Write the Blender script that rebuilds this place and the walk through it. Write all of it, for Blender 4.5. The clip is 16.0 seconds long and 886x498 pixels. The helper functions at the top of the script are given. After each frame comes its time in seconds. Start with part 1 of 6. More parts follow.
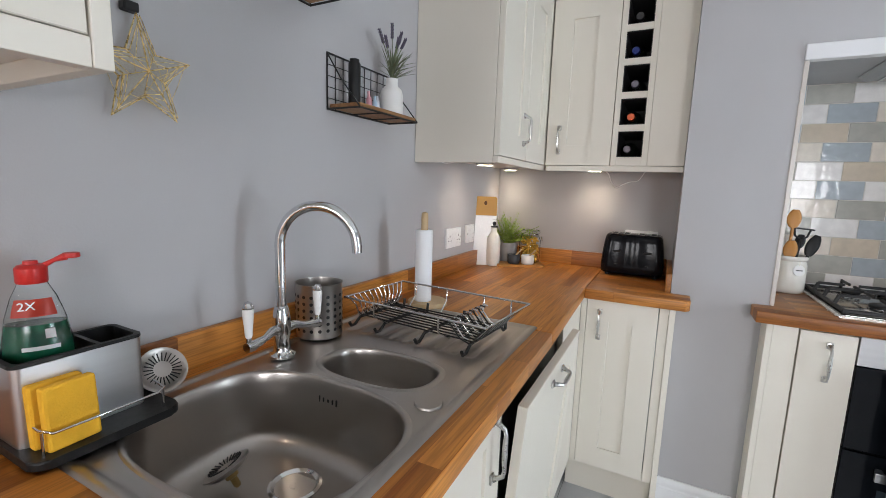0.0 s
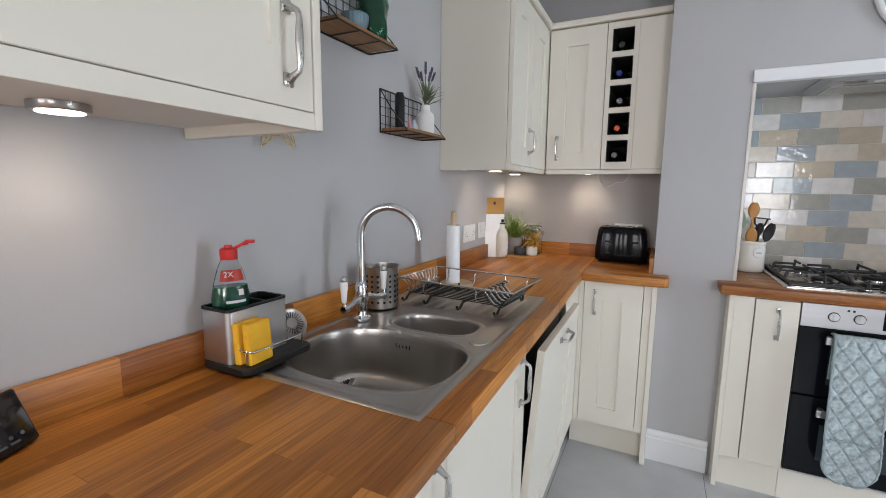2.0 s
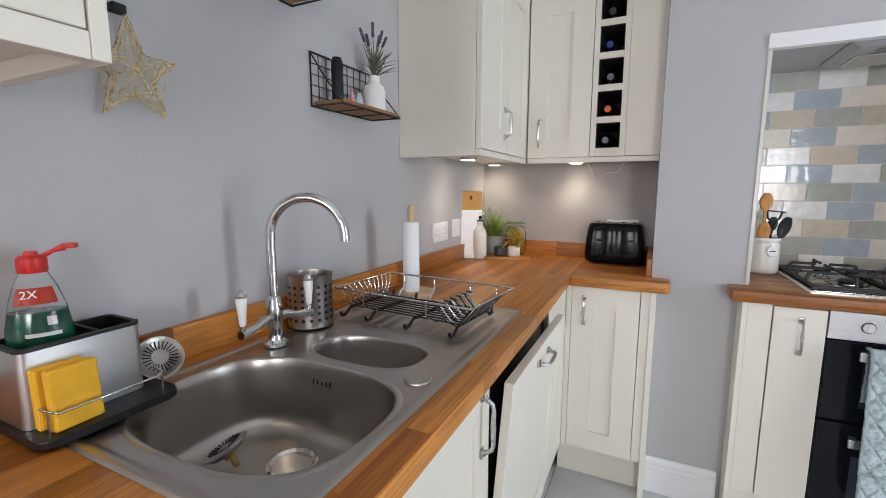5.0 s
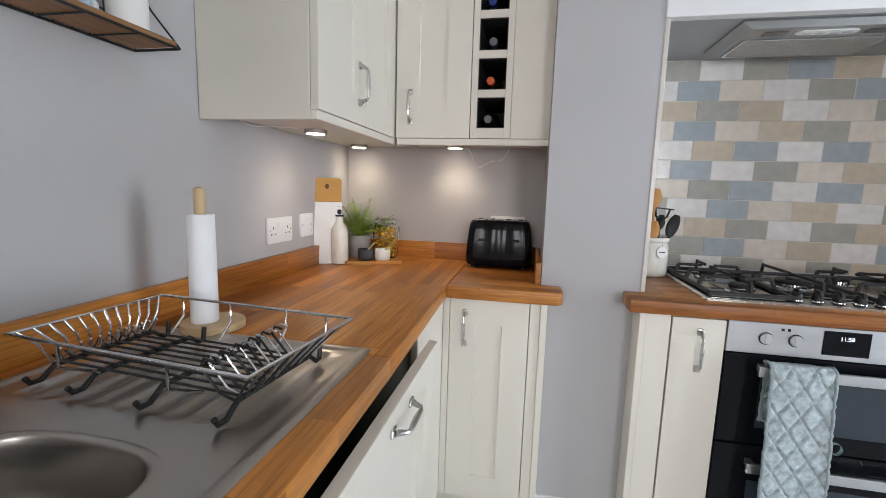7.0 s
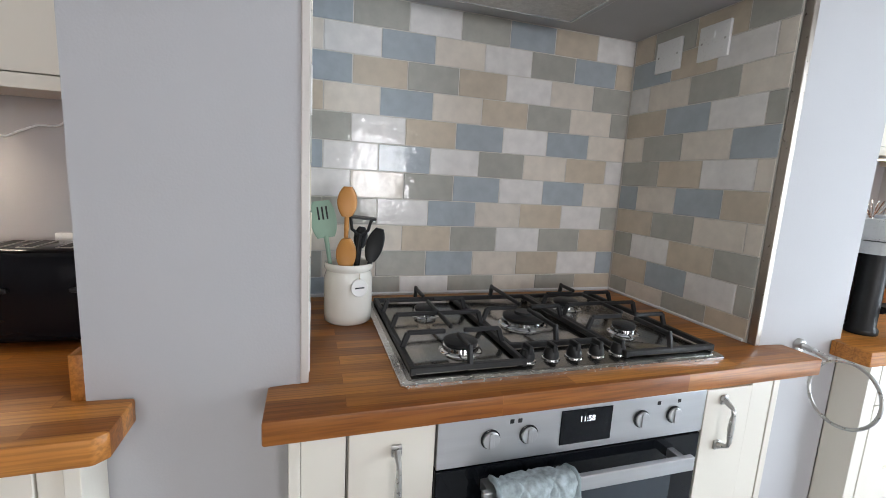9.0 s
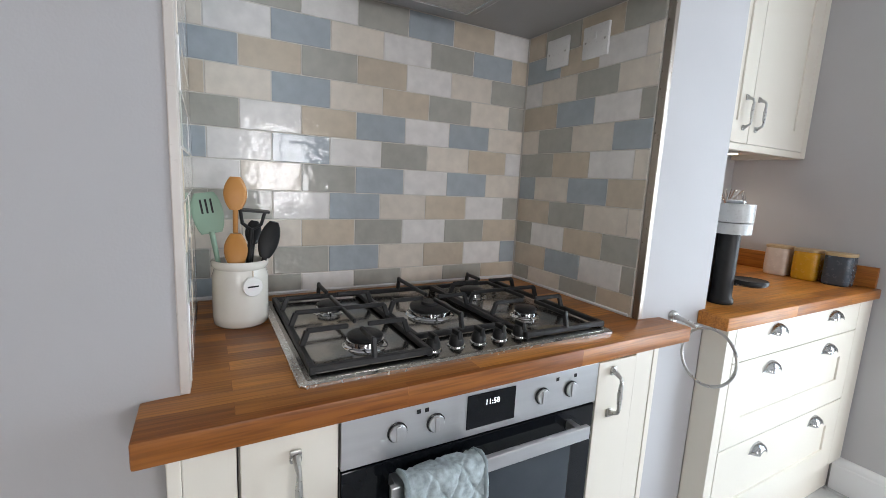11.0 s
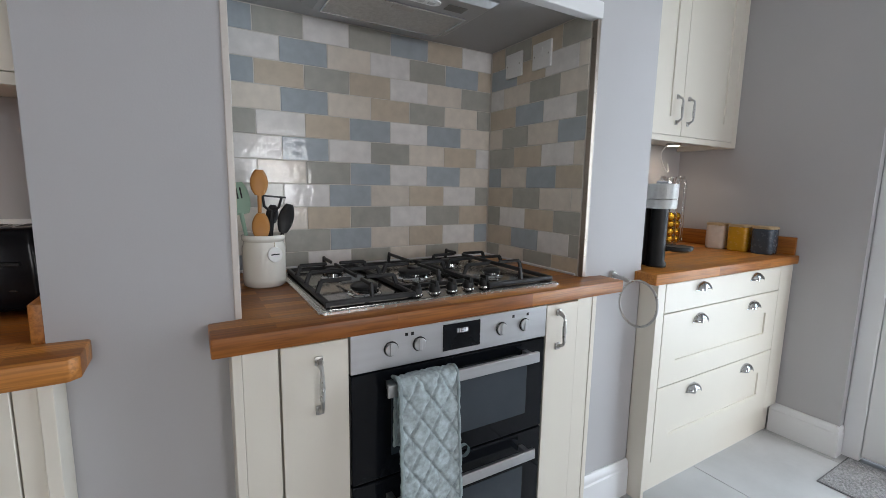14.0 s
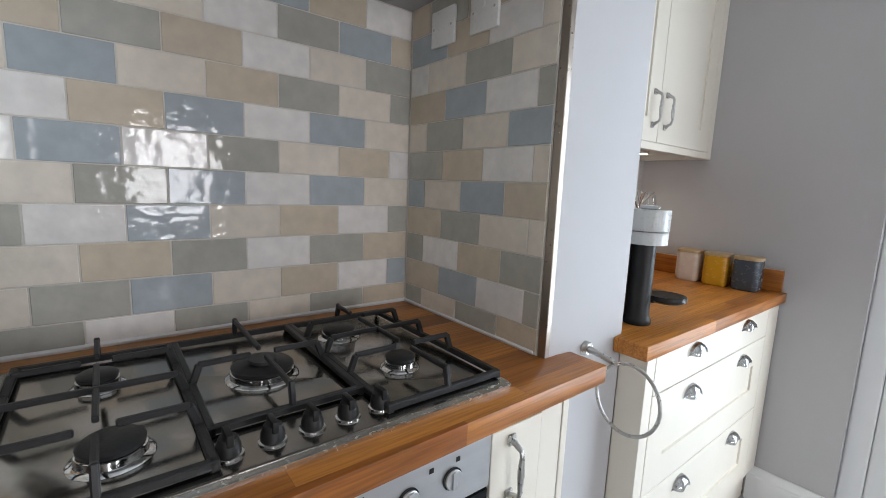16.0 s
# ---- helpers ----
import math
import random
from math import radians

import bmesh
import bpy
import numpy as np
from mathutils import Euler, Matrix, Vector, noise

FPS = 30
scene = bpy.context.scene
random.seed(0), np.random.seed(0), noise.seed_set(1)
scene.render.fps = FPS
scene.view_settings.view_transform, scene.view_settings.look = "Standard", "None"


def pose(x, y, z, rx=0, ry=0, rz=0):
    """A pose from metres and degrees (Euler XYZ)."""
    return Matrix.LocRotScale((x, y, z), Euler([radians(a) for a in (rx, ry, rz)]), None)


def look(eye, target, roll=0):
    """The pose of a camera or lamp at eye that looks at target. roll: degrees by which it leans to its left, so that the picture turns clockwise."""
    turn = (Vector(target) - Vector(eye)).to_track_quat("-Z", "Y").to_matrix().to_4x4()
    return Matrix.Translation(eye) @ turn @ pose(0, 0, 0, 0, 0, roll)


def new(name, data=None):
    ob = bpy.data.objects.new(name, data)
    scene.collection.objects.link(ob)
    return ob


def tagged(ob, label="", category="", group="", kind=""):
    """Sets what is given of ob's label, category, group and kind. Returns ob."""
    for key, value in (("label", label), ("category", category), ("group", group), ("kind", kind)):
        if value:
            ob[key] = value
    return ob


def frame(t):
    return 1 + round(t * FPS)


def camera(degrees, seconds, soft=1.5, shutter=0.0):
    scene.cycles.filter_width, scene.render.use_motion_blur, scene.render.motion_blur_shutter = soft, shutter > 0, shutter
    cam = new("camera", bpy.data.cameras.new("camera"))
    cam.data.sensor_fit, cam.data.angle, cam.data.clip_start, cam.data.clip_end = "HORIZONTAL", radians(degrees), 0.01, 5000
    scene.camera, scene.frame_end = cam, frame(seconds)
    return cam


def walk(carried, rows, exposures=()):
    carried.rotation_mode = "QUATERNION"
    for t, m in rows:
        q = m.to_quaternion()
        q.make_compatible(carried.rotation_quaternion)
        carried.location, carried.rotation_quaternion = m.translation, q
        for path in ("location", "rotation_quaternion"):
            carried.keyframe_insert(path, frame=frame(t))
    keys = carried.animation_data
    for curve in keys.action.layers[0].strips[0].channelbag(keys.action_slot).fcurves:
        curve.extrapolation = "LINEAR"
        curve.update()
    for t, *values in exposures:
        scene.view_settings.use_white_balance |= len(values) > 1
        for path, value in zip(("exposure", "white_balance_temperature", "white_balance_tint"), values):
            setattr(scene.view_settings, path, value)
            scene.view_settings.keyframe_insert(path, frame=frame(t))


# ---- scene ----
cam = camera(91.3, 16.0, soft=0.6)
PATH = [
    (0, (0.837, 0.514, 1.291), (-0.066, 2.275, 1.003), 1.9),
    (0.5, (0.835, 0.523, 1.29), (-0.058, 2.29, 1.004), 1.5),
    (1, (0.834, 0.418, 1.287), (-0.06, 2.184, 1.005), 1.2),
    (1.5, (0.843, 0.272, 1.287), (-0.042, 2.043, 1.007), 0.9),
    (2, (0.879, 0.161, 1.294), (0.0, 1.937, 1.018), 0.6),
    (2.5, (0.887, 0.108, 1.301), (0.012, 1.885, 1.025), 0.5),
    (3, (0.869, 0.11, 1.299), (-0.003, 1.889, 1.025), 0.3),
    (3.2, (0.869, 0.117, 1.299), (-0.002, 1.897, 1.025), 0.3),
    (5.3, (0.868, 0.553, 1.25), (0.008, 2.339, 0.972), 0.0),
    (5.5, (0.864, 0.599, 1.242), (0.029, 2.395, 0.968), 0.1),
    (6, (0.838, 0.72, 1.225), (0.12, 2.566, 0.948), 0.5),
    (6.5, (0.822, 0.832, 1.217), (0.247, 2.724, 0.923), 1.2),
    (7, (0.831, 0.917, 1.22), (0.443, 2.859, 0.943), 1.7),
    (7.5, (0.929, 1.096, 1.236), (0.735, 3.067, 0.964), 2.3),
    (8, (1.029, 1.272, 1.243), (1.08, 3.256, 0.993), 2.4),
    (8.5, (1.12, 1.44, 1.271), (1.399, 3.397, 0.967), 2.5),
    (9, (1.199, 1.632, 1.273), (1.796, 3.515, 0.957), 3.2),
    (9.2, (1.23, 1.696, 1.277), (1.926, 3.542, 0.95), 3.4),
    (11.3, (1.231, 1.604, 1.252), (2.197, 3.328, 0.95), 2.6),
    (11.5, (1.206, 1.532, 1.249), (2.178, 3.255, 0.957), 2.3),
    (12, (1.15, 1.399, 1.229), (2.127, 3.12, 0.945), 1.8),
    (12.5, (1.114, 1.341, 1.164), (2.1, 3.059, 0.884), 1.5),
    (13, (1.105, 1.343, 1.133), (2.093, 3.059, 0.846), 1.3),
    (13.5, (1.112, 1.346, 1.154), (2.103, 3.059, 0.869), 1.1),
    (14, (1.119, 1.365, 1.201), (2.116, 3.077, 0.923), 1.0),
    (14.5, (1.129, 1.417, 1.274), (2.127, 3.127, 0.992), 1.1),
    (15, (1.207, 1.521, 1.285), (2.207, 3.23, 1.003), 0.9),
    (15.5, (1.305, 1.677, 1.285), (2.37, 3.344, 0.993), 1.5),
    (16, (1.518, 1.811, 1.272), (2.744, 3.365, 0.985), 2.4),
]
EXPOSURES = [(0.0, 0.12), (1.0, 0.12), (2.0, 0.0), (3.0, -0.02), (5.5, 0.17), (7.5, 0.17), (9.2, 0.15), (11.3, 0.12), (11.7, 0.06), (12.5, -0.26), (13.5, -0.34), (14.5, -0.36), (16.0, 0.0)]
walk(cam, [(t, look(eye, target, roll)) for t, eye, target, roll in PATH], EXPOSURES)

# ---- light ----
world = bpy.data.worlds.new("sky")
scene.world = world
world.use_nodes = True
wn = world.node_tree
sky = wn.nodes.new("ShaderNodeTexSky")
sky.sky_type = 'NISHITA'
sky.sun_disc = False
sky.sun_elevation = radians(38)
sky.sun_rotation = radians(200)
wn.links.new(sky.outputs[0], wn.nodes["Background"].inputs[0])
wn.nodes["Background"].inputs[1].default_value = 0.10

sun_data = bpy.data.lights.new("sun", 'SUN')
sun_data.energy, sun_data.angle, sun_data.color = 0.8, radians(12), (1.0, 0.96, 0.9)
sun = new("sun", sun_data)
sun.matrix_world = look((0, 0, 6), (-1.2, 3.0, 2.2))


def window_light(name, eye, target, w, h, power, color):
    d = bpy.data.lights.new(name, 'AREA')
    d.shape, d.size, d.size_y, d.energy, d.color = 'RECTANGLE', w, h, power, color
    o = new(name, d)
    o.matrix_world = look(eye, target)
    return o


window_light("window_daylight", (2.18, -2.06, 1.29), (2.18, 2, 1.2), 0.70, 0.92, 37, (0.955, 0.955, 1.0))
# added fill lamp without a known source, brightens the chimney breast and recess
window_light("added_fill_daylight", (0.40, -2.06, 1.50), (0.9, 2, 1.2), 0.60, 0.92, 18, (0.955, 0.955, 1.0))
window_light("door_daylight", (4.05, 1.22, 1.1), (1.2, 1.9, 1.05), 0.95, 1.9, 40, (0.77, 0.885, 1.0))

# ---- building helpers ----


def part(name, bm, material, parent=None, label="", smooth=None):
    me = bpy.data.meshes.new(name)
    bmesh.ops.recalc_face_normals(bm, faces=bm.faces)
    bm.to_mesh(me)
    bm.free()
    me.materials.append(material)
    if smooth is not None:
        me.shade_smooth()
        if smooth < 180:
            me.set_sharp_from_angle(angle=radians(smooth))
    ob = new(name, me)
    ob.parent = parent
    if label:
        ob["label"] = label
    return ob


def thing(name, m, label, category, group="", kind=""):
    ob = new(name)
    ob.empty_display_size = 0.05
    ob.matrix_basis = m
    return tagged(ob, label, category, group, kind)


def single(name, bm, material, m, label, category, group="", kind="", smooth=None):
    ob = part(name, bm, material, None, "", smooth)
    ob.matrix_basis = m
    return tagged(ob, label, category, group, kind)


def structure(name, bm, material, label, category, smooth=None):
    return single(name, bm, material, Matrix(), label, category, "", "structure", smooth)


def bx(bm, x0, x1, y0, y1, z0, z1, bevel=0.0, seg=2):
    """A box, with rounded edges where bevel is given."""
    tmp = bmesh.new()
    vs = [tmp.verts.new((x, y, z)) for z in (z0, z1) for y in (y0, y1) for x in (x0, x1)]
    for f in ((0, 2, 3, 1), (4, 5, 7, 6), (0, 1, 5, 4), (1, 3, 7, 5), (3, 2, 6, 7), (2, 0, 4, 6)):
        tmp.faces.new([vs[i] for i in f])
    if bevel:
        bmesh.ops.bevel(tmp, geom=tmp.edges[:], offset=bevel, segments=seg, profile=0.5, affect='EDGES')
    join(bm, tmp)
    return bm


def join(bm, tmp, m=None):
    if m is not None:
        bmesh.ops.transform(tmp, matrix=m, verts=tmp.verts)
    tmp.verts.index_update()
    vs = [bm.verts.new(v.co) for v in tmp.verts]
    for f in tmp.faces:
        bm.faces.new([vs[v.index] for v in f.verts])
    tmp.free()


def prism(bm, outline, z0, z1, bevel=0.0, seg=2, m=None):
    """An upright prism over a plan outline."""
    tmp = bmesh.new()
    lo = [tmp.verts.new((x, y, z0)) for x, y in outline]
    hi = [tmp.verts.new((x, y, z1)) for x, y in outline]
    n = len(outline)
    tmp.faces.new(lo[::-1])
    tmp.faces.new(hi)
    for i in range(n):
        tmp.faces.new((lo[i], lo[(i + 1) % n], hi[(i + 1) % n], hi[i]))
    if bevel:
        bmesh.ops.bevel(tmp, geom=[e for e in tmp.edges], offset=bevel, segments=seg, profile=0.5, affect='EDGES')
    join(bm, tmp, m)
    return bm


def tube(bm, pts, r, n=8, closed=False, caps=True):
    """A round bar along a line of points."""
    pts = [Vector(p) for p in pts]
    rings, prev = [], None
    k = len(pts)
    for i, p in enumerate(pts):
        a = pts[(i - 1) % k] if closed or i else pts[0]
        b = pts[(i + 1) % k] if closed or i < k - 1 else pts[-1]
        d = (b - a).normalized()
        if prev is None:
            u = d.orthogonal().normalized()
        else:
            u = (prev - d * prev.dot(d))
            u = u.normalized() if u.length > 1e-6 else d.orthogonal().normalized()
        prev = u
        v = d.cross(u)
        rr = r[i] if isinstance(r, (list, tuple)) else r
        rings.append([bm.verts.new(p + (u * math.cos(t) + v * math.sin(t)) * rr) for t in (2 * math.pi * j / n for j in range(n))])
    for i in range(k if closed else k - 1):
        a, b = rings[i], rings[(i + 1) % k]
        for j in range(n):
            bm.faces.new((a[j], a[(j + 1) % n], b[(j + 1) % n], b[j]))
    if caps and not closed:
        bm.faces.new(rings[0][::-1])
        bm.faces.new(rings[-1])
    return bm


def lathe(bm, profile, n=32, c=(0, 0, 0), m=None):
    """A turned body: profile of (radius, height) from foot to top round the z axis at c."""
    tmp = bmesh.new()
    rings = []
    for r, z in profile:
        if r < 1e-5:
            rings.append([tmp.verts.new((c[0], c[1], c[2] + z))])
        else:
            rings.append([tmp.verts.new((c[0] + r * math.cos(2 * math.pi * j / n), c[1] + r * math.sin(2 * math.pi * j / n), c[2] + z)) for j in range(n)])
    for a, b in zip(rings, rings[1:]):
        for j in range(n):
            k = (j + 1) % n
            if len(a) == 1 and len(b) == 1:
                break
            if len(a) == 1:
                tmp.faces.new((a[0], b[k], b[j]))
            elif len(b) == 1:
                tmp.faces.new((a[j], a[k], b[0]))
            else:
                tmp.faces.new((a[j], a[k], b[k], b[j]))
    if len(rings[0]) > 1:
        tmp.faces.new(rings[0][::-1])
    if len(rings[-1]) > 1:
        tmp.faces.new(rings[-1])
    join(bm, tmp, m)
    return bm


def arc(c, r, a0, a1, n, u, v):
    """Points of an arc about c in the plane of the vectors u and v, degrees."""
    c, u, v = Vector(c), Vector(u), Vector(v)
    return [c + (u * math.cos(radians(a0 + (a1 - a0) * i / n)) + v * math.sin(radians(a0 + (a1 - a0) * i / n))) * r for i in range(n + 1)]


def rounded(x0, x1, y0, y1, r, n=6):
    """A plan outline with round corners."""
    out = []
    for cx, cy, a in ((x1 - r, y1 - r, 0), (x0 + r, y1 - r, 90), (x0 + r, y0 + r, 180), (x1 - r, y0 + r, 270)):
        out += [(cx + r * math.cos(radians(a + 90 * i / n)), cy + r * math.sin(radians(a + 90 * i / n))) for i in range(n + 1)]
    return out


# ---- materials ----


def mat(name, color, rough=0.5, metal=0.0, vary=0.06, scale=6.0, bump=0.0, bump_scale=120.0, coat=0.0, stretch=(1, 1, 1), rough_vary=0.05, spec=0.5, random_amount=0.0, world_space=False):
    """A painted, glazed or metal surface: base colour broken up at two scales, with fine relief."""
    m = bpy.data.materials.new(name)
    m.use_nodes = True
    nt = m.node_tree
    b = nt.nodes["Principled BSDF"]
    co = nt.nodes.new("ShaderNodeTexCoord")
    mp = nt.nodes.new("ShaderNodeMapping")
    mp.inputs["Scale"].default_value = stretch
    nt.links.new(nt.nodes.new("ShaderNodeNewGeometry").outputs["Position"] if world_space else co.outputs["Object"], mp.inputs["Vector"])
    big = nt.nodes.new("ShaderNodeTexNoise")
    big.inputs["Scale"].default_value, big.inputs["Detail"].default_value = scale, 4
    fine = nt.nodes.new("ShaderNodeTexNoise")
    fine.inputs["Scale"].default_value, fine.inputs["Detail"].default_value = bump_scale, 3
    nt.links.new(mp.outputs[0], big.inputs["Vector"])
    nt.links.new(mp.outputs[0], fine.inputs["Vector"])
    ramp = nt.nodes.new("ShaderNodeMix")
    ramp.data_type = 'RGBA'
    lo = [max(0, c * (1 - vary)) for c in color]
    hi = [min(1, c * (1 + vary)) for c in color]
    ramp.inputs[6].default_value, ramp.inputs[7].default_value = (*lo, 1), (*hi, 1)
    mr = nt.nodes.new("ShaderNodeMapRange")
    mr.inputs[1].default_value, mr.inputs[2].default_value = 0.3, 0.7
    nt.links.new(big.outputs[0], mr.inputs[0])
    nt.links.new(mr.outputs[0], ramp.inputs[0])
    out = ramp.outputs[2]
    if random_amount:
        info = nt.nodes.new("ShaderNodeObjectInfo")
        hsv = nt.nodes.new("ShaderNodeHueSaturation")
        r = nt.nodes.new("ShaderNodeMapRange")
        r.inputs[3].default_value, r.inputs[4].default_value = 1 - random_amount, 1 + random_amount
        nt.links.new(info.outputs["Random"], r.inputs[0])
        nt.links.new(r.outputs[0], hsv.inputs["Value"])
        nt.links.new(out, hsv.inputs["Color"])
        out = hsv.outputs[0]
    nt.links.new(out, b.inputs["Base Color"])
    rr = nt.nodes.new("ShaderNodeMapRange")
    rr.inputs[1].default_value, rr.inputs[2].default_value = 0.3, 0.7
    rr.inputs[3].default_value, rr.inputs[4].default_value = max(0.02, rough - rough_vary), min(1, rough + rough_vary)
    nt.links.new(fine.outputs[0], rr.inputs[0])
    nt.links.new(rr.outputs[0], b.inputs["Roughness"])
    b.inputs["Metallic"].default_value = metal
    b.inputs["Coat Weight"].default_value = coat
    b.inputs["Specular IOR Level"].default_value = spec
    if bump:
        bp = nt.nodes.new("ShaderNodeBump")
        bp.inputs["Strength"].default_value, bp.inputs["Distance"].default_value = bump, 0.002
        nt.links.new(fine.outputs[0], bp.inputs["Height"])
        nt.links.new(bp.outputs[0], b.inputs["Normal"])
    return m


def wood_staves(name, turn, c1, c2, width=0.04, length=0.42, rough=0.36):
    """Oiled hardwood staves glued side by side, with grain along them."""
    m = bpy.data.materials.new(name)
    m.use_nodes = True
    nt = m.node_tree
    b = nt.nodes["Principled BSDF"]
    co = nt.nodes.new("ShaderNodeTexCoord")
    mp = nt.nodes.new("ShaderNodeMapping")
    mp.inputs["Rotation"].default_value = (0, 0, radians(turn))
    nt.links.new(co.outputs["Object"], mp.inputs["Vector"])
    br = nt.nodes.new("ShaderNodeTexBrick")
    br.offset, br.offset_frequency, br.squash = 0.37, 2, 1.0
    br.inputs["Scale"].default_value = 1.0
    br.inputs["Brick Width"].default_value, br.inputs["Row Height"].default_value = length, width
    br.inputs["Mortar Size"].default_value, br.inputs["Bias"].default_value = 0.0005, 0.0
    br.inputs["Color1"].default_value, br.inputs["Color2"].default_value = (0, 0, 0, 1), (1, 1, 1, 1)
    br.inputs["Mortar"].default_value = (0.15, 0.15, 0.15, 1)
    nt.links.new(mp.outputs[0], br.inputs["Vector"])
    # each stave takes its own piece of grain
    off = nt.nodes.new("ShaderNodeVectorMath")
    off.operation = 'MULTIPLY_ADD'
    off.inputs[1].default_value = (7.3, 3.1, 5.7)
    nt.links.new(br.outputs["Color"], off.inputs[0])
    nt.links.new(mp.outputs[0], off.inputs[2])
    st = nt.nodes.new("ShaderNodeMapping")
    st.inputs["Scale"].default_value = (3.0, 46.0, 46.0)
    nt.links.new(off.outputs[0], st.inputs["Vector"])
    grain = nt.nodes.new("ShaderNodeTexNoise")
    grain.inputs["Scale"].default_value, grain.inputs["Detail"].default_value, grain.inputs["Distortion"].default_value = 1.0, 6, 0.6
    nt.links.new(st.outputs[0], grain.inputs["Vector"])
    st2 = nt.nodes.new("ShaderNodeMapping")
    st2.inputs["Scale"].default_value = (8.0, 190.0, 190.0)
    nt.links.new(off.outputs[0], st2.inputs["Vector"])
    pores = nt.nodes.new("ShaderNodeTexNoise")
    pores.inputs["Scale"].default_value, pores.inputs["Detail"].default_value = 1.0, 2
    nt.links.new(st2.outputs[0], pores.inputs["Vector"])
    ramp = nt.nodes.new("ShaderNodeValToRGB")
    ramp.color_ramp.elements[0].color, ramp.color_ramp.elements[1].color = (*c1, 1), (*c2, 1)
    ramp.color_ramp.elements[0].position, ramp.color_ramp.elements[1].position = 0.25, 0.8
    add = nt.nodes.new("ShaderNodeMath")
    add.operation = 'MULTIPLY_ADD'
    add.inputs[1].default_value = 0.55
    nt.links.new(br.outputs["Color"], add.inputs[0])
    g = nt.nodes.new("ShaderNodeMath")
    g.operation = 'MULTIPLY'
    g.inputs[1].default_value = 0.55
    nt.links.new(grain.outputs[0], g.inputs[0])
    nt.links.new(g.outputs[0], add.inputs[2])
    nt.links.new(add.outputs[0], ramp.inputs[0])
    dark = nt.nodes.new("ShaderNodeMix")
    dark.data_type, dark.blend_type = 'RGBA', 'MULTIPLY'
    dark.inputs[0].default_value = 0.52
    pr = nt.nodes.new("ShaderNodeMapRange")
    pr.inputs[1].default_value, pr.inputs[2].default_value = 0.36, 0.56
    pr.inputs[3].default_value, pr.inputs[4].default_value = 0.45, 1.0
    nt.links.new(pores.outputs[0], pr.inputs[0])
    nt.links.new(ramp.outputs[0], dark.inputs[6])
    nt.links.new(pr.outputs[0], dark.inputs[7])
    nt.links.new(dark.outputs[2], b.inputs["Base Color"])
    b.inputs["Specular IOR Level"].default_value = 0.42
    rr = nt.nodes.new("ShaderNodeMapRange")
    rr.inputs[3].default_value, rr.inputs[4].default_value = rough - 0.08, rough + 0.12
    nt.links.new(grain.outputs[0], rr.inputs[0])
    nt.links.new(rr.outputs[0], b.inputs["Roughness"])
    bp = nt.nodes.new("ShaderNodeBump")
    bp.inputs["Strength"].default_value, bp.inputs["Distance"].default_value = 0.12, 0.001
    nt.links.new(pores.outputs[0], bp.inputs["Height"])
    nt.links.new(bp.outputs[0], b.inputs["Normal"])
    return m


def glass(name, color=(1, 1, 1), rough=0.0, ior=1.45):
    m = bpy.data.materials.new(name)
    m.use_nodes = True
    b = m.node_tree.nodes["Principled BSDF"]
    b.inputs["Base Color"].default_value = (*color, 1)
    b.inputs["Roughness"].default_value = rough
    b.inputs["Transmission Weight"].default_value = 1
    b.inputs["IOR"].default_value = ior
    return m


def glow(name, color, strength):
    m = bpy.data.materials.new(name)
    m.use_nodes = True
    b = m.node_tree.nodes["Principled BSDF"]
    b.inputs["Base Color"].default_value = (*color, 1)
    b.inputs["Emission Color"].default_value = (*color, 1)
    b.inputs["Emission Strength"].default_value = strength
    return m


WALL = mat("grey_wall_paint", (0.460, 0.452, 0.456), 0.75, vary=0.03, scale=1.6, bump=0.10, bump_scale=260)
CREAM = mat("cream_cabinet_paint", (0.75, 0.703, 0.612), 0.42, vary=0.02, scale=3, bump=0.03, bump_scale=180, stretch=(1, 1, 0.3))
CARCASS = mat("cream_cabinet_board", (0.75, 0.71, 0.64), 0.5, vary=0.03, scale=4)
WHITE = mat("white_gloss_paint", (0.76, 0.76, 0.765), 0.35, vary=0.015, scale=4)
CEIL = mat("ceiling_paint", (0.78, 0.78, 0.77), 0.85, vary=0.03, scale=2, bump=0.05)
PLASTIC = mat("white_plastic", (0.82, 0.82, 0.81), 0.28, vary=0.01, rough_vary=0.01)
OAK = wood_staves("oak_worktop_lengthwise", 90, (0.25, 0.076, 0.011), (0.64, 0.255, 0.048))
OAK_X = wood_staves("oak_worktop_crosswise", 0, (0.25, 0.076, 0.011), (0.64, 0.255, 0.048))
STEEL = mat("brushed_steel", (0.45, 0.42, 0.39), 0.30, 1.0, vary=0.03, scale=3, rough_vary=0.012, bump_scale=6)
STEEL_V = mat("brushed_steel_panel", (0.61, 0.61, 0.615), 0.36, 1.0, vary=0.05, scale=3, bump=0.04, bump_scale=90, stretch=(1, 1, 14), rough_vary=0.06)
CHROME = mat("chrome", (0.72, 0.73, 0.74), 0.09, 1.0, vary=0.03, rough_vary=0.03)
PEWTER = mat("satin_nickel", (0.52, 0.51, 0.49), 0.30, 1.0, vary=0.08, scale=20)
BLACK = mat("black_gloss_plastic", (0.012, 0.012, 0.013), 0.10, vary=0.1, rough_vary=0.03)
BLACK_M = mat("black_matt_plastic", (0.014, 0.014, 0.014), 0.42, vary=0.15, scale=20, spec=0.3)
IRON = mat("cast_iron_enamel", (0.016, 0.016, 0.017), 0.45, vary=0.25, scale=30, bump=0.25, bump_scale=300)
OVEN_GLASS = mat("dark_oven_glass", (0.006, 0.007, 0.009), 0.05, vary=0.1, rough_vary=0.02, spec=0.22)
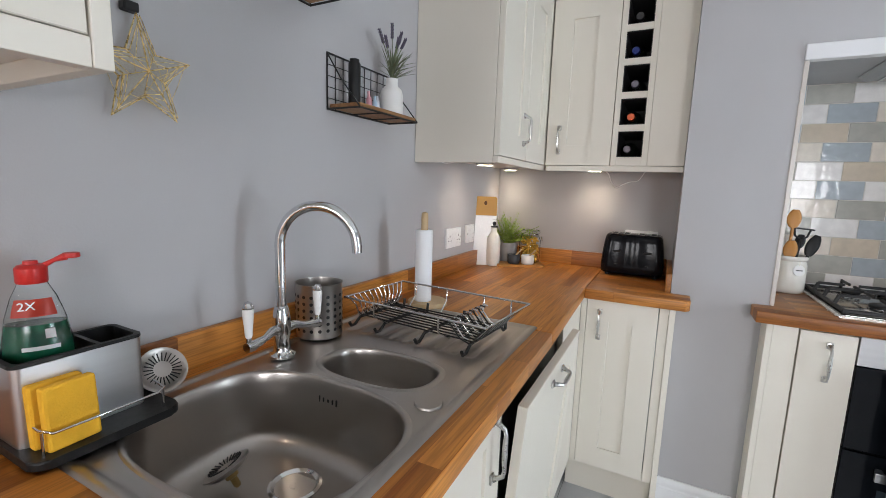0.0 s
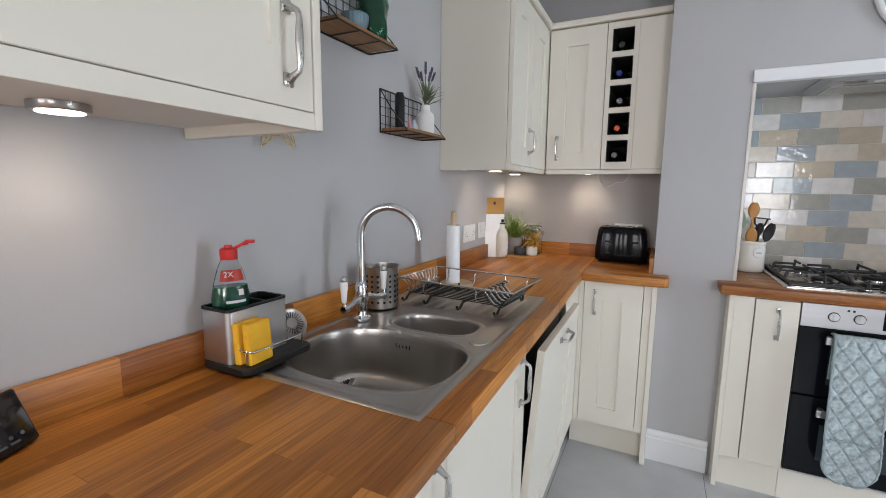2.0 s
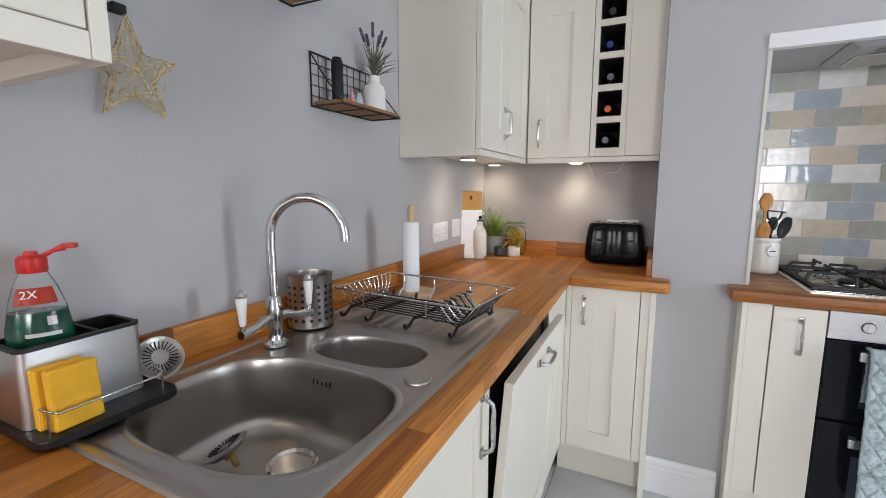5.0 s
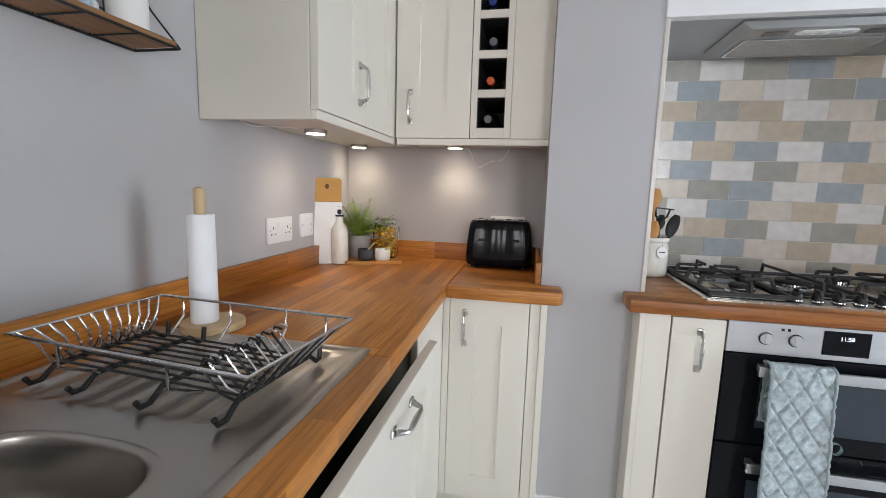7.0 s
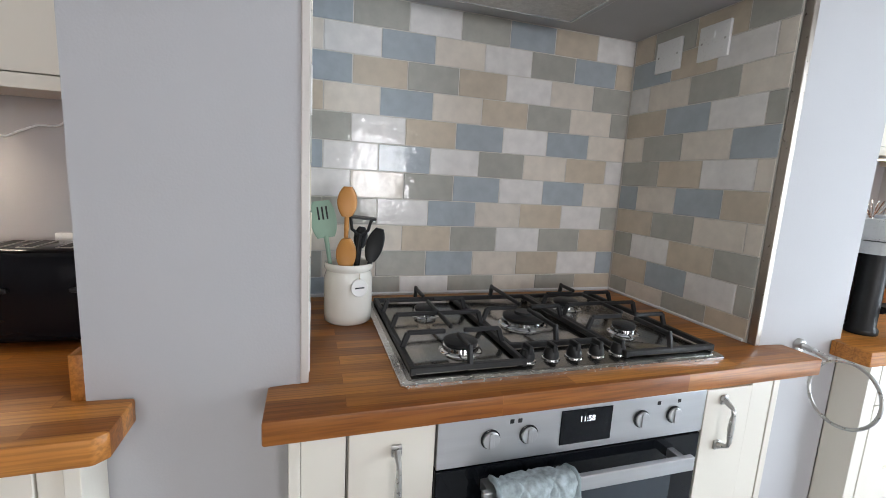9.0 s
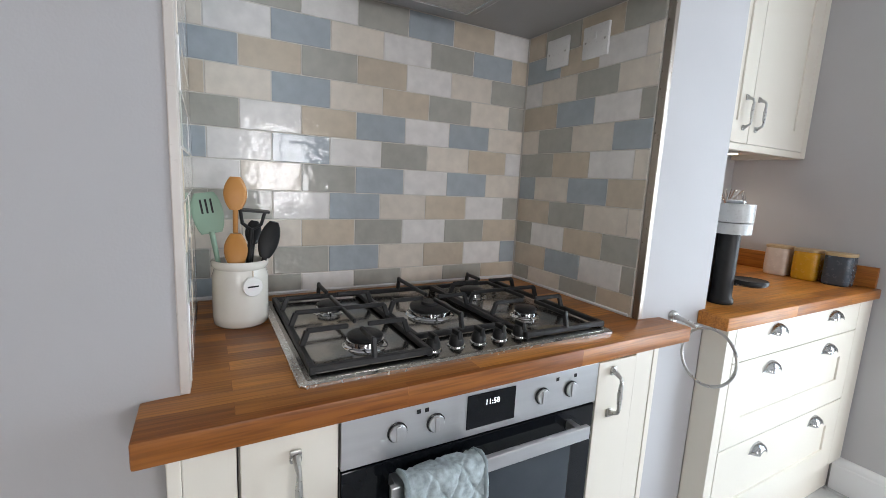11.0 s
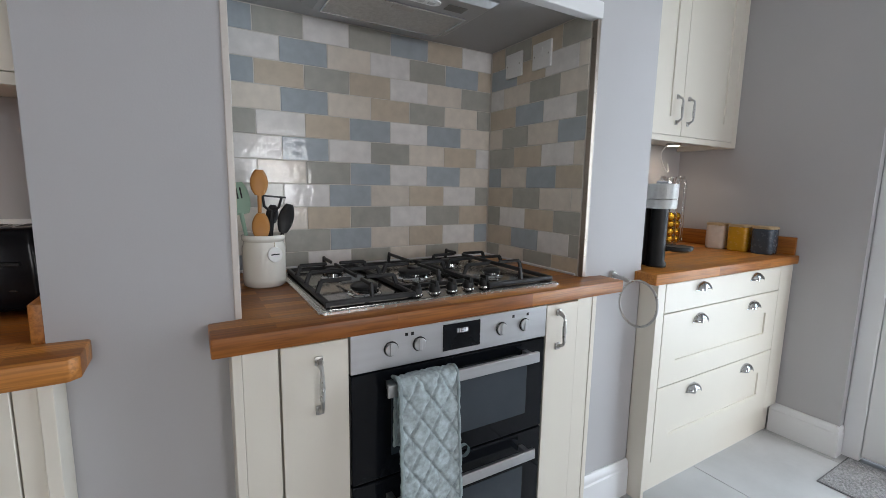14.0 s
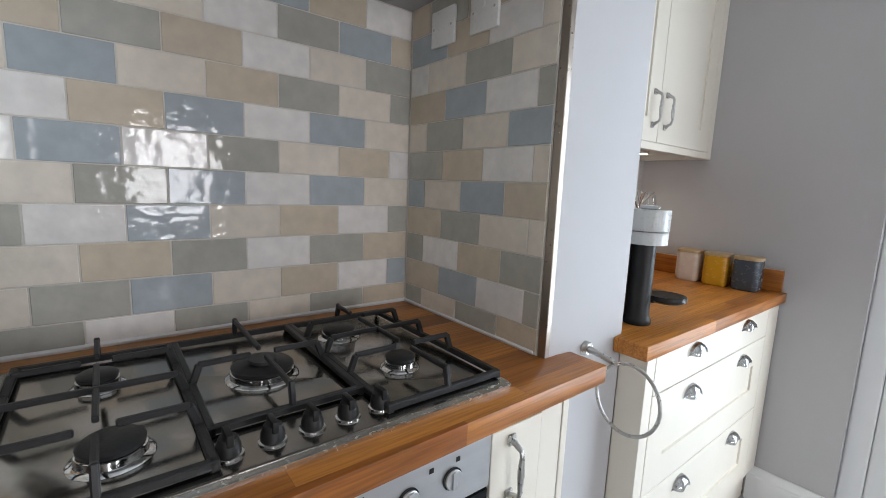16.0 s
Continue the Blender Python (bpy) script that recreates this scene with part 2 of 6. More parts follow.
WIRE = mat("black_wire", (0.012, 0.012, 0.012), 0.4, vary=0.2)
FLOOR = mat("grey_porcelain_tile", (0.36, 0.365, 0.37), 0.42, vary=0.10, scale=3.5, bump=0.05, bump_scale=40, rough_vary=0.1)
GROUT = mat("pale_grout", (0.66, 0.63, 0.58), 0.85, vary=0.06, scale=20, bump=0.2)
DARK_GROUT = mat("grey_floor_grout", (0.22, 0.22, 0.22), 0.9, vary=0.1, scale=20)
SHELF_WOOD = wood_staves("rustic_shelf_board", 90, (0.22, 0.10, 0.035), (0.50, 0.28, 0.12), 0.2, 3.0, 0.55)
PALE_WOOD = mat("pale_beech", (0.56, 0.40, 0.22), 0.5, vary=0.12, scale=8, stretch=(1, 1, 0.1), bump=0.05)
AMBER_WOOD = mat("amber_wood", (0.46, 0.20, 0.04), 0.42, vary=0.22, scale=9, stretch=(1, 1, 0.12), bump=0.05)
CERAMIC = mat("cream_stoneware_glaze", (0.76, 0.73, 0.66), 0.18, vary=0.04, scale=14, coat=0.3)
CERAMIC_W = mat("matt_white_ceramic", (0.78, 0.76, 0.73), 0.45, vary=0.03)
# near-black colour that stands in for shade inside cells and slots
DARKVOID = mat("dark_recess_shade", (0.02, 0.02, 0.02), 0.7)
GLASS = glass("clear_glass")
THIN_GLASS = glass("thin_jar_glass", (0.97, 0.98, 0.97), 0.0, 1.12)

# ---- the room ----
WT = 0.91            # worktop height
NOOK_Y, FACE_Y, BACK_Y = 2.805, 2.374, 2.926   # nook's back wall, chimney breast face, recess back
CH0, AL0, AL1, CH1 = 0.878, 1.190, 2.266, 2.567  # chimney breast and its recess along x
EAST, SOUTH, TOP = 3.64, -2.0, 2.50
LINTEL, SOFFIT = 1.735, 1.766

bm = bmesh.new()
bx(bm, -0.12, EAST + 0.5, SOUTH - 0.3, BACK_Y + 0.15, -0.06, -0.004)
floor = structure("floor", bm, DARK_GROUT, "grey grout bed under large floor tiles", "floor")

bm = bmesh.new()
bx(bm, -0.12, 0, SOUTH, NOOK_Y, 0, TOP)
structure("wall_west", bm, WALL, "pale grey painted wall behind the sink", "wall")
bm = bmesh.new()
bx(bm, -0.12, CH0, NOOK_Y, NOOK_Y + 0.3, 0, TOP)
structure("wall_nook", bm, WALL, "pale grey painted wall behind the corner worktop", "wall")

bm = bmesh.new()
prism(bm, [(CH0, 0), (AL0, 0), (AL0, LINTEL + 0.05), (AL1, LINTEL + 0.05), (AL1, 0), (CH1, 0), (CH1, TOP), (CH0, TOP)], -BACK_Y - 0.16, -FACE_Y, m=Matrix.Rotation(radians(90), 4, 'X'))
structure("wall_chimney_breast", bm, WALL, "pale grey painted chimney breast with a cooking recess", "wall")

bm = bmesh.new()
bx(bm, AL0 + 0.0005, AL1 - 0.0005, BACK_Y + 0.0052, BACK_Y + 0.158, 0, LINTEL + 0.0495)
recess_back = structure("wall_recess_back", bm, GROUT, "grouted back wall of the cooking recess", "wall")
bm = bmesh.new()
bx(bm, AL1 - 0.0126, AL1 - 0.0005, FACE_Y + 0.02, BACK_Y + 0.005, WT, LINTEL + 0.045)
recess_side_e = structure("wall_recess_east", bm, GROUT, "grouted side wall of the cooking recess", "wall")
bm = bmesh.new()
bx(bm, AL0 + 0.0005, AL0 + 0.0126, FACE_Y + 0.02, BACK_Y + 0.005, WT, LINTEL + 0.045)
recess_side_w = structure("wall_recess_west", bm, GROUT, "grouted side wall of the cooking recess", "wall")

bm = bmesh.new()
bx(bm, CH1, EAST + 0.1, BACK_Y, BACK_Y + 0.16, 0, TOP)
structure("wall_coffee_nook", bm, WALL, "pale grey painted wall behind the coffee corner", "wall")
bm = bmesh.new()
bx(bm, EAST, EAST + 0.115, 2.0505, BACK_Y, 0, TOP)
bx(bm, EAST, EAST + 0.115, SOUTH, 0.7995, 0, TOP)
bx(bm, EAST, EAST + 0.115, 0.7995, 2.0505, 2.1105, TOP)
structure("wall_east", bm, WALL, "grey painted wall beside the garden door", "wall")
bm = bmesh.new()
W1, W2 = (1.80, 2.57, 0.80, 1.78), (0.06, 0.72, 1.0, 2.0)  # windows: x from, to, z from, to; W2 is added for fill light
for x0, x1 in ((-0.12, W2[0]), (W2[1], W1[0]), (W1[1], EAST + 0.115)):
    bx(bm, x0, x1, SOUTH - 0.25, SOUTH, 0, TOP)
for x0, x1, z0, z1 in (W1, W2):
    bx(bm, x0, x1, SOUTH - 0.25, SOUTH, 0, z0)
    bx(bm, x0, x1, SOUTH - 0.25, SOUTH, z1, TOP)
structure("wall_south", bm, WALL, "pale grey painted wall with a window", "wall")
bm = bmesh.new()
bx(bm, -0.12, EAST + 0.115, SOUTH - 0.25, BACK_Y + 0.16, TOP, TOP + 0.12)
structure("ceiling", bm, CEIL, "white painted plaster ceiling", "ceiling")

# grass and paving outside
bm = bmesh.new()
bx(bm, -400, 400, -400, 400, -0.40, -0.30)
structure("ground", bm, mat("garden_ground", (0.10, 0.12, 0.06), 0.9, vary=0.3, scale=0.8), "garden ground outside the kitchen", "ground")


def window(name, x0, x1, z0, z1, y, mullions):
    """A white framed window in the south wall."""
    w = thing(name, pose(x0, y, z0), "white framed window with clear panes, out of view, placed for daylight", "window", kind="structure")
    W, H = x1 - x0, z1 - z0
    f = bmesh.new()
    for a in ((0, W, 0, 0.06), (0, W, H - 0.06, H)):
        bx(f, a[0], a[1], 0, 0.07, a[2], a[3], 0.006)
    xs = [0] + [W * (i + 1) / (mullions + 1) - 0.03 for i in range(mullions)] + [W - 0.06]
    for x in xs:
        bx(f, x, x + 0.06, 0.001, 0.069, 0.06, H - 0.06, 0.006)
    part("window_frame", f, WHITE, w)
    s = bmesh.new()
    bx(s, -0.04, W + 0.04, 0.0705, 0.24, -0.03, 0.0, 0.006)
    part("window_sill", s, WHITE, w)
    for a, b in zip(xs, xs[1:]):
        p = bmesh.new()
        bx(p, a + 0.06, b, 0.03, 0.036, 0.06, H - 0.06)
        o = part("pane", p, GLASS, w)
        o.visible_shadow = False
    return w


window("window_1", *W1, SOUTH - 0.16, 1)
# made-up unseen opening that goes with the added fill lamp
window("added_fill_window", *W2, SOUTH - 0.16, 1)

# the garden door in its recess
d = thing("door_1", pose(EAST + 0.045, 0.80, 0), "white glazed garden door with a tall pane", "door", kind="structure")
f = bmesh.new()
for y0, y1, z0, z1 in ((0, 0.07, 0, 2.11), (1.18, 1.25, 0, 2.11), (0.0701, 1.1799, 2.04, 2.11)):
    bx(f, 0, 0.07, y0, y1, z0, z1, 0.006)
part("door_frame", f, WHITE, d)
s = bmesh.new()
bx(s, 0.012, 0.06, 0.071, 0.181, 0.02, 2.035, 0.006)
bx(s, 0.012, 0.06, 1.069, 1.179, 0.02, 2.035, 0.006)
bx(s, 0.0125, 0.0595, 0.1811, 1.0689, 0.02, 0.24, 0.006)
bx(s, 0.0125, 0.0595, 0.1811, 1.0689, 1.92, 2.035, 0.006)
leaf = part("door_leaf", s, WHITE, d)
p = bmesh.new()
bx(p, 0.03, 0.04, 0.1811, 1.0689, 0.2401, 1.9199)
o = part("pane", p, GLASS, leaf)
o.visible_shadow = False


def skirting(name, m, length):
    """Tall moulded skirting: a flat board with a stepped ogee top, run along local x."""
    b = bmesh.new()
    prof = [(0, 0), (-0.018, 0), (-0.018, 0.112), (-0.0145, 0.118), (-0.0145, 0.124), (-0.016, 0.131), (-0.013, 0.142), (-0.006, 0.150), (0, 0.150)]
    a = [b.verts.new((0, y, z)) for y, z in prof]
    c = [b.verts.new((length, y, z)) for y, z in prof]
    b.faces.new(a[::-1])
    b.faces.new(c)
    for i in range(len(prof)):
        j = (i + 1) % len(prof)
        b.faces.new((a[i], a[j], c[j], c[i]))
    return single(name, b, WHITE, m, "white painted moulded skirting board", "skirting board", kind="structure", smooth=30)


skirting("baseboard", pose(0.902, FACE_Y, 0), 0.255)
skirting("baseboard", pose(2.235, FACE_Y, 0), 0.33)
skirting("baseboard", pose(EAST, 2.32, 0, 0, 0, -90), 0.262)
skirting("baseboard", pose(EAST - 0.018, 2.06, 0), 0.062)

# recess trims: steel corner beads, white lintel facing
for n, x0, x1, mt in (("trim", AL0 - 0.002, AL0 + 0.012, "w"), ("trim", AL1 - 0.014, AL1 + 0.002, "e")):
    b = bmesh.new()
    bx(b, x0, x1, FACE_Y - 0.003, FACE_Y + 0.018, WT + 0.001, LINTEL - 0.001, 0.002)
    structure(n, b, mat("edge_trim_" + mt, (0.60, 0.55, 0.50) if mt == "w" else (0.40, 0.35, 0.30), 0.32, 0.85 if mt == "e" else 0.0, vary=0.05), "satin metal tile edge trim beside the recess", "trim")
b = bmesh.new()
bx(b, AL0 - 0.003, AL1 + 0.003, FACE_Y - 0.008, FACE_Y + 0.03, LINTEL, LINTEL + 0.0499, 0.003)
structure("trim", b, WHITE, "white painted lintel board above the recess", "trim")
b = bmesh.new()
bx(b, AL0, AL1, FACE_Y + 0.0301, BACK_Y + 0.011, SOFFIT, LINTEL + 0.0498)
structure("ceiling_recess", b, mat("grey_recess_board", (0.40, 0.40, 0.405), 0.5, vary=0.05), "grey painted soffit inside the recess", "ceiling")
b = bmesh.new()
tube(b, [(AL0 + 0.01, BACK_Y + 0.002, WT + 0.004), (AL1 - 0.012, BACK_Y + 0.002, WT + 0.004)], 0.006, 6)
tube(b, [(AL1 - 0.012, BACK_Y, WT + 0.004), (AL1 - 0.012, FACE_Y + 0.03, WT + 0.004)], 0.006, 6)
structure("trim", b, WHITE, "white sealant line between tiles and worktop", "trim")

# ---- kitchen units ----
# Each unit is built facing -y in its own space: x along its front, z up, y=0 the door front.


def bow_handle(parent, x, z, length=0.13, upright=True, y=0.0):
    """A cast bow handle with spade-shaped feet."""
    h = length / 2
    b = bmesh.new()
    pts = [(0, -0.006, -h), (0, -0.012, -h * 0.93), (0, -0.026, -h * 0.80), (0, -0.029, -h * 0.60), (0, -0.028, -h * 0.3), (0, -0.028, 0),
           (0, -0.028, h * 0.3), (0, -0.029, h * 0.60), (0, -0.026, h * 0.80), (0, -0.012, h * 0.93), (0, -0.006, h)]
    rs = [0.007, 0.006, 0.0045, 0.0045, 0.0058, 0.0065, 0.0058, 0.0045, 0.0045, 0.006, 0.007]
    tube(b, pts, rs, 8)
    for s in (-1, 1):
        bx(b, -0.0095, 0.0095, -0.006, 0.0, s * h - 0.011, s * h + 0.011, 0.003)
    m = Matrix.Translation((x, y, z)) @ (Matrix() if upright else Matrix.Rotation(radians(90), 4, 'Y'))
    bmesh.ops.transform(b, matrix=m, verts=b.verts)
    return part("handle", b, PEWTER, parent, "satin nickel bow handle", 40)


def cup_handle(parent, x, z):
    """A half-round cup pull."""
    b = bmesh.new()
    n, k = 16, 6
    rows = []
    for i in range(k + 1):
        t = radians(90 * i / k)
        rows.append([b.verts.new((x + 0.042 * math.cos(radians(180 * j / n)) * (0.45 + 0.55 * math.cos(t)) / 1.0, -0.026 * math.sin(t), z + 0.034 * math.sin(radians(180 * j / n)) * (0.35 + 0.65 * math.cos(t)))) for j in range(n + 1)])
    for a, c in zip(rows, rows[1:]):
        for j in range(n):
            b.faces.new((a[j], a[j + 1], c[j + 1], c[j]))
    bmesh.ops.solidify(b, geom=b.faces[:], thickness=0.002)
    bx(b, x - 0.047, x + 0.047, -0.003, -0.0001, z - 0.003, z + 0.001, 0.001)
    return part("handle", b, CHROME, parent, "polished cup handle", 50)


def framed_front(x0, x1, z0, z1, rail, y, t):
    """A framed front as one piece: a board whose middle is set back 6 mm."""
    b = bmesh.new()
    o = [(x0, z0), (x1, z0), (x1, z1), (x0, z1)]
    i = [(x0 + rail, z0 + rail), (x1 - rail, z0 + rail), (x1 - rail, z1 - rail), (x0 + rail, z1 - rail)]
    e = 0.0012
    i2 = [(x0 + rail + e, z0 + rail + e), (x1 - rail - e, z0 + rail + e), (x1 - rail - e, z1 - rail - e), (x0 + rail + e, z1 - rail - e)]
    back = [b.verts.new((x, y + t, z)) for x, z in o]
    side = [b.verts.new((x, y + 0.0015, z)) for x, z in o]
    front = [b.verts.new((x + (0.0012 if x == x0 else -0.0012), y, z + (0.0012 if z == z0 else -0.0012))) for x, z in o]
    inner = [b.verts.new((x, y, z)) for x, z in i]
    deep = [b.verts.new((x, y + 0.0065, z)) for x, z in i2]
    for A, B in ((back, side), (side, front), (front, inner), (inner, deep)):
        for k in range(4):
            b.faces.new((A[k], A[(k + 1) % 4], B[(k + 1) % 4], B[k]))
    b.faces.new(deep)
    b.faces.new(back[::-1])
    return b


def shaker(parent, x0, x1, z0, z1, name="door", rail=0.085, y=0.0, t=0.02, label=""):
    return part(name, framed_front(x0, x1, z0, z1, rail, y, t), CREAM, parent, label)


def slab(parent, x0, x1, z0, z1, name="door", y=0.0, t=0.02):
    b = bmesh.new()
    bx(b, x0, x1, y, y + t, z0, z1, 0.0015)
    return part(name, b, CREAM, parent)


def body(parent, x0, x1, z0, z1, depth, name="body", y=0.021, mt=None):
    b = bmesh.new()
    bx(b, x0, x1, y, depth, z0, z1, 0.001)
    return part(name, b, mt or CARCASS, parent)


def upright_panel(parent, x0, x1, y0, y1, z0, z1, name="end_panel"):
    b = bmesh.new()
    bx(b, x0, x1, y0, y1, z0, z1, 0.0015)
    return part(name, b, CREAM, parent)


def kick(parent, x0, x1, y, name="kickboard", h=0.148):
    b = bmesh.new()
    bx(b, x0, x1, y, y + 0.016, 0, h, 0.001)
    return part(name, b, CREAM, parent)


# left run faces +x: local x runs along world y
def left(y0):
    return pose(0.562, y0, 0, 0, 0, 90)


GAP = 0.0015
for y0, w2, hx in ((-0.80, 0.55, 0.05), (-0.25, 0.55, 0.50)):
    c = thing("base_cabinet", left(y0), "cream shaker base cabinet under the oak worktop", "cabinet", "base cabinets along the sink wall")
    body(c, 0, w2, 0.15, 0.868, 0.54)
    dd = shaker(c, GAP, w2 - GAP, 0.152, 0.862)
    bow_handle(dd, hx, 0.75)
c = thing("base_cabinet", left(0.30), "cream shaker base cabinet under the oak worktop", "cabinet", "base cabinets along the sink wall")
body(c, 0, 0.525, 0.15, 0.70, 0.54)
dd = shaker(c, GAP, 0.525 - GAP, 0.152, 0.862)
bow_handle(dd, 0.478, 0.75)
c = thing("sink_cabinet", left(0.826), "cream shaker base cabinet beneath the steel sink", "cabinet", "base cabinets along the sink wall")
body(c, 0, 0.53, 0.15, 0.70, 0.54)
dd = shaker(c, GAP, 0.53 - GAP, 0.152, 0.862)
bow_handle(dd, 0.476, 0.755)

# dishwasher behind a cream door that hangs a little open
c = thing("dishwasher", left(1.358), "built-in dishwasher with a cream door standing ajar", "dishwasher")
body(c, 0.002, 0.604, 0.15, 0.868, 0.54, mt=BLACK_M)
dm = framed_front(0.004, 0.602, 0.0, 0.682, 0.085, 0.0, 0.022)
leanm = Matrix.Translation((0, -0.004, 0.152)) @ Matrix.Rotation(radians(4.2), 4, 'X')
bmesh.ops.transform(dm, matrix=leanm, verts=dm.verts)
dd = part("door", dm, CREAM, c, "cream door tilted open at the top")
hb = bow_handle(dd, 0.300, 0.640, 0.115, False)
hb.data.transform(leanm)
c = thing("filler_panel", left(1.965), "cream corner filler panel beside the dishwasher", "panel")
upright_panel(c, 0, 0.3315, 0.0, 0.018, 0.15, 0.868, "panel")
c = thing("kickboard", left(-0.80), "cream plinth board under the sink wall cabinets", "plinth")
kick(c, 0, 3.14, 0.05, "board")

# the short return beside the chimney breast
c = thing("base_cabinet", pose(0.582, 2.296, 0), "narrow cream shaker cabinet at the worktop corner", "cabinet")
body(c, 0.0, 0.262, 0.15, 0.868, 0.40)
dd = shaker(c, 0.004, 0.262, 0.152, 0.862)
upright_panel(c, 0.2645, 0.2965, 0.003, 0.020, 0.15, 0.868, "filler")
bow_handle(dd, 0.054, 0.764, 0.106)
upright_panel(c, -0.0195, 0.0025, 0.0005, 0.0185, 0.15, 0.868, "filler")
upright_panel(c, 0.297, 0.318, -0.003, 0.077, 0.0, 0.868)
kick(c, -0.04, 0.2965, 0.06)

# hob run in front of the chimney breast
HY = 2.283
c = thing("base_cabinet", pose(1.172, HY, 0), "narrow cream cabinet beside the double oven", "cabinet", "cabinets beside the oven")
upright_panel(c, 0, 0.018, 0.0, 0.0905, 0, 0.868)
upright_panel(c, 0.0185, 0.088, 0.002, 0.020, 0.15, 0.868, "filler")
body(c, 0.0905, 0.2395, 0.15, 0.868, 0.6)
dd = slab(c, 0.0925, 0.2385, 0.152, 0.862)
bow_handle(dd, 0.171, 0.765, 0.114)
kick(c, 0.0185, 0.2395, 0.035)
c = thing("base_cabinet", pose(2.012, HY, 0), "narrow cream cabinet beside the double oven", "cabinet", "cabinets beside the oven")
body(c, 0.001, 0.130, 0.15, 0.868, 0.6)
dd = slab(c, 0.002, 0.130, 0.152, 0.862)
bow_handle(dd, 0.048, 0.785, 0.106)
upright_panel(c, 0.1315, 0.195, 0.002, 0.020, 0.15, 0.868, "filler")
upright_panel(c, 0.1955, 0.214, 0.0, 0.0905, 0, 0.868)
kick(c, 0.001, 0.195, 0.035)
c = thing("kickboard", pose(1.4125, HY, 0), "cream plinth board under the oven", "plinth")
kick(c, 0, 0.599, 0.035, "board")

# drawers in the coffee corner
DY = 2.30
c = thing("drawer_unit", pose(2.5685, DY, 0), "cream three-drawer unit with polished cup handles", "drawers")
upright_panel(c, 0, 0.018, -0.002, 0.073, 0, 0.868)
upright_panel(c, 0.0185, 0.048, 0.0, 0.018, 0.15, 0.868, "filler")
body(c, 0.05, 1.062, 0.15, 0.868, 0.6)
dw = slab(c, 0.052, 0.938, 0.752, 0.864, "drawer")
for x in (0.29, 0.708):
    cup_handle(dw, x, 0.822)
for z0, z1 in ((0.458, 0.748), (0.152, 0.454)):
    dw = shaker(c, 0.052, 0.938, z0, z1, "drawer", 0.095)
    for x in (0.29, 0.708):
        cup_handle(dw, x, z1 - 0.055)
upright_panel(c, 0.9395, 1.062, 0.0, 0.018, 0.15, 0.868, "filler")
kick(c, 0.0185, 1.062, 0.03)


def wall_cabinet_doors(c, splits, z0, z1):
    out = []
    for a, b in zip(splits, splits[1:]):
        out.append(shaker(c, a + GAP, b - GAP, z0, z1))
    return out


# wall cabinets by the corner; side panel faces the sink
UZ0, UZ1 = 1.398, 2.085
c = thing("wall_cabinet", pose(0.326, 1.894, 0, 0, 0, 90), "cream shaker wall cabinet above the corner worktop", "wall cabinet", "corner wall cabinets")
upright_panel(c, 0, 0.018, 0.0225, 0.324, 1.374, 2.09, "side_panel")
body(c, 0.0185, 0.576, 1.396, 2.088, 0.324)
body(c, 0.5765, 0.910, 1.396, 2.088, 0.324, "corner_body", 0.0005)
a, b2 = wall_cabinet_doors(c, (0.001, 0.299, 0.576), UZ0, UZ1)
bow_handle(a, 0.249, 1.510, 0.102)
pl = bmesh.new()
bx(pl, 0.0, 0.593, 0.003, 0.021, 1.374, 1.396, 0.001)
part("pelmet", pl, CREAM, c)
cn = bmesh.new()
bx(cn, -0.012, 0.560, -0.018, 0.324, 2.0905, 2.118, 0.006)
part("cornice", cn, CREAM, c)

c = thing("wall_cabinet", pose(0.340, 2.472, 0), "cream shaker wall cabinet above the toaster", "wall cabinet", "corner wall cabinets")
body(c, 0.0, 0.262, 1.396, 2.088, 0.328)
body(c, 0.2625, 0.537, 1.3965, 1.3975, 0.328, "underside")
dd = shaker(c, -0.008, 0.262, UZ0, UZ1)
bow_handle(dd, 0.045, 1.506, 0.102)
pl = bmesh.new()
bx(pl, -0.003, 0.5375, 0.0, 0.018, 1.374, 1.396, 0.001)
part("pelmet", pl, CREAM, c)
cn = bmesh.new()
bx(cn, -0.02, 0.5375, -0.018, 0.328, 2.0905, 2.118, 0.006)
part("cornice", cn, CREAM, c)

# wine rack: five square cells, open to the front
c = thing("wine_rack", pose(0.6045, 2.472, 0), "cream five-cell wine rack holding bottles", "wine rack")
fr = bmesh.new()
cw0, cw1 = 0.022, 0.118
zs = [UZ0 + 0.022 + i * 0.1295 for i in range(6)]
bx(fr, 0.0, cw0, 0, 0.30, UZ0, UZ1, 0.001)
bx(fr, cw1, 0.14, 0, 0.30, UZ0, UZ1, 0.001)
for i, z in enumerate(zs):
    lo, hi = (UZ0 if i == 0 else z - 0.013), (UZ1 if i == 5 else z + 0.013)
    bx(fr, cw0, cw1, 0.0003, 0.30, lo, hi, 0.001)
part("frame", fr, CREAM, c)
# near-black back and inner sheets paint the shade deep in the cream cells
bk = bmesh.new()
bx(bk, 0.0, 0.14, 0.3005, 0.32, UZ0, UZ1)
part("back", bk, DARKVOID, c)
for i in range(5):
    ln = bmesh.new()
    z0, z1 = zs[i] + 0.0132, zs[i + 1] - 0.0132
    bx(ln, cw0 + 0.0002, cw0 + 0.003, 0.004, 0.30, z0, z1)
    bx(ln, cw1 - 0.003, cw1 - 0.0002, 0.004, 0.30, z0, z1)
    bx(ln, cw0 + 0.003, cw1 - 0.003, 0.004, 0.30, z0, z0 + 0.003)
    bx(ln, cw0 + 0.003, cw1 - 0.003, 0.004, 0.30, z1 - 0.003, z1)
    part("cell_shade", ln, DARKVOID, c, "dark sheets painting the shade inside the bottle cell")
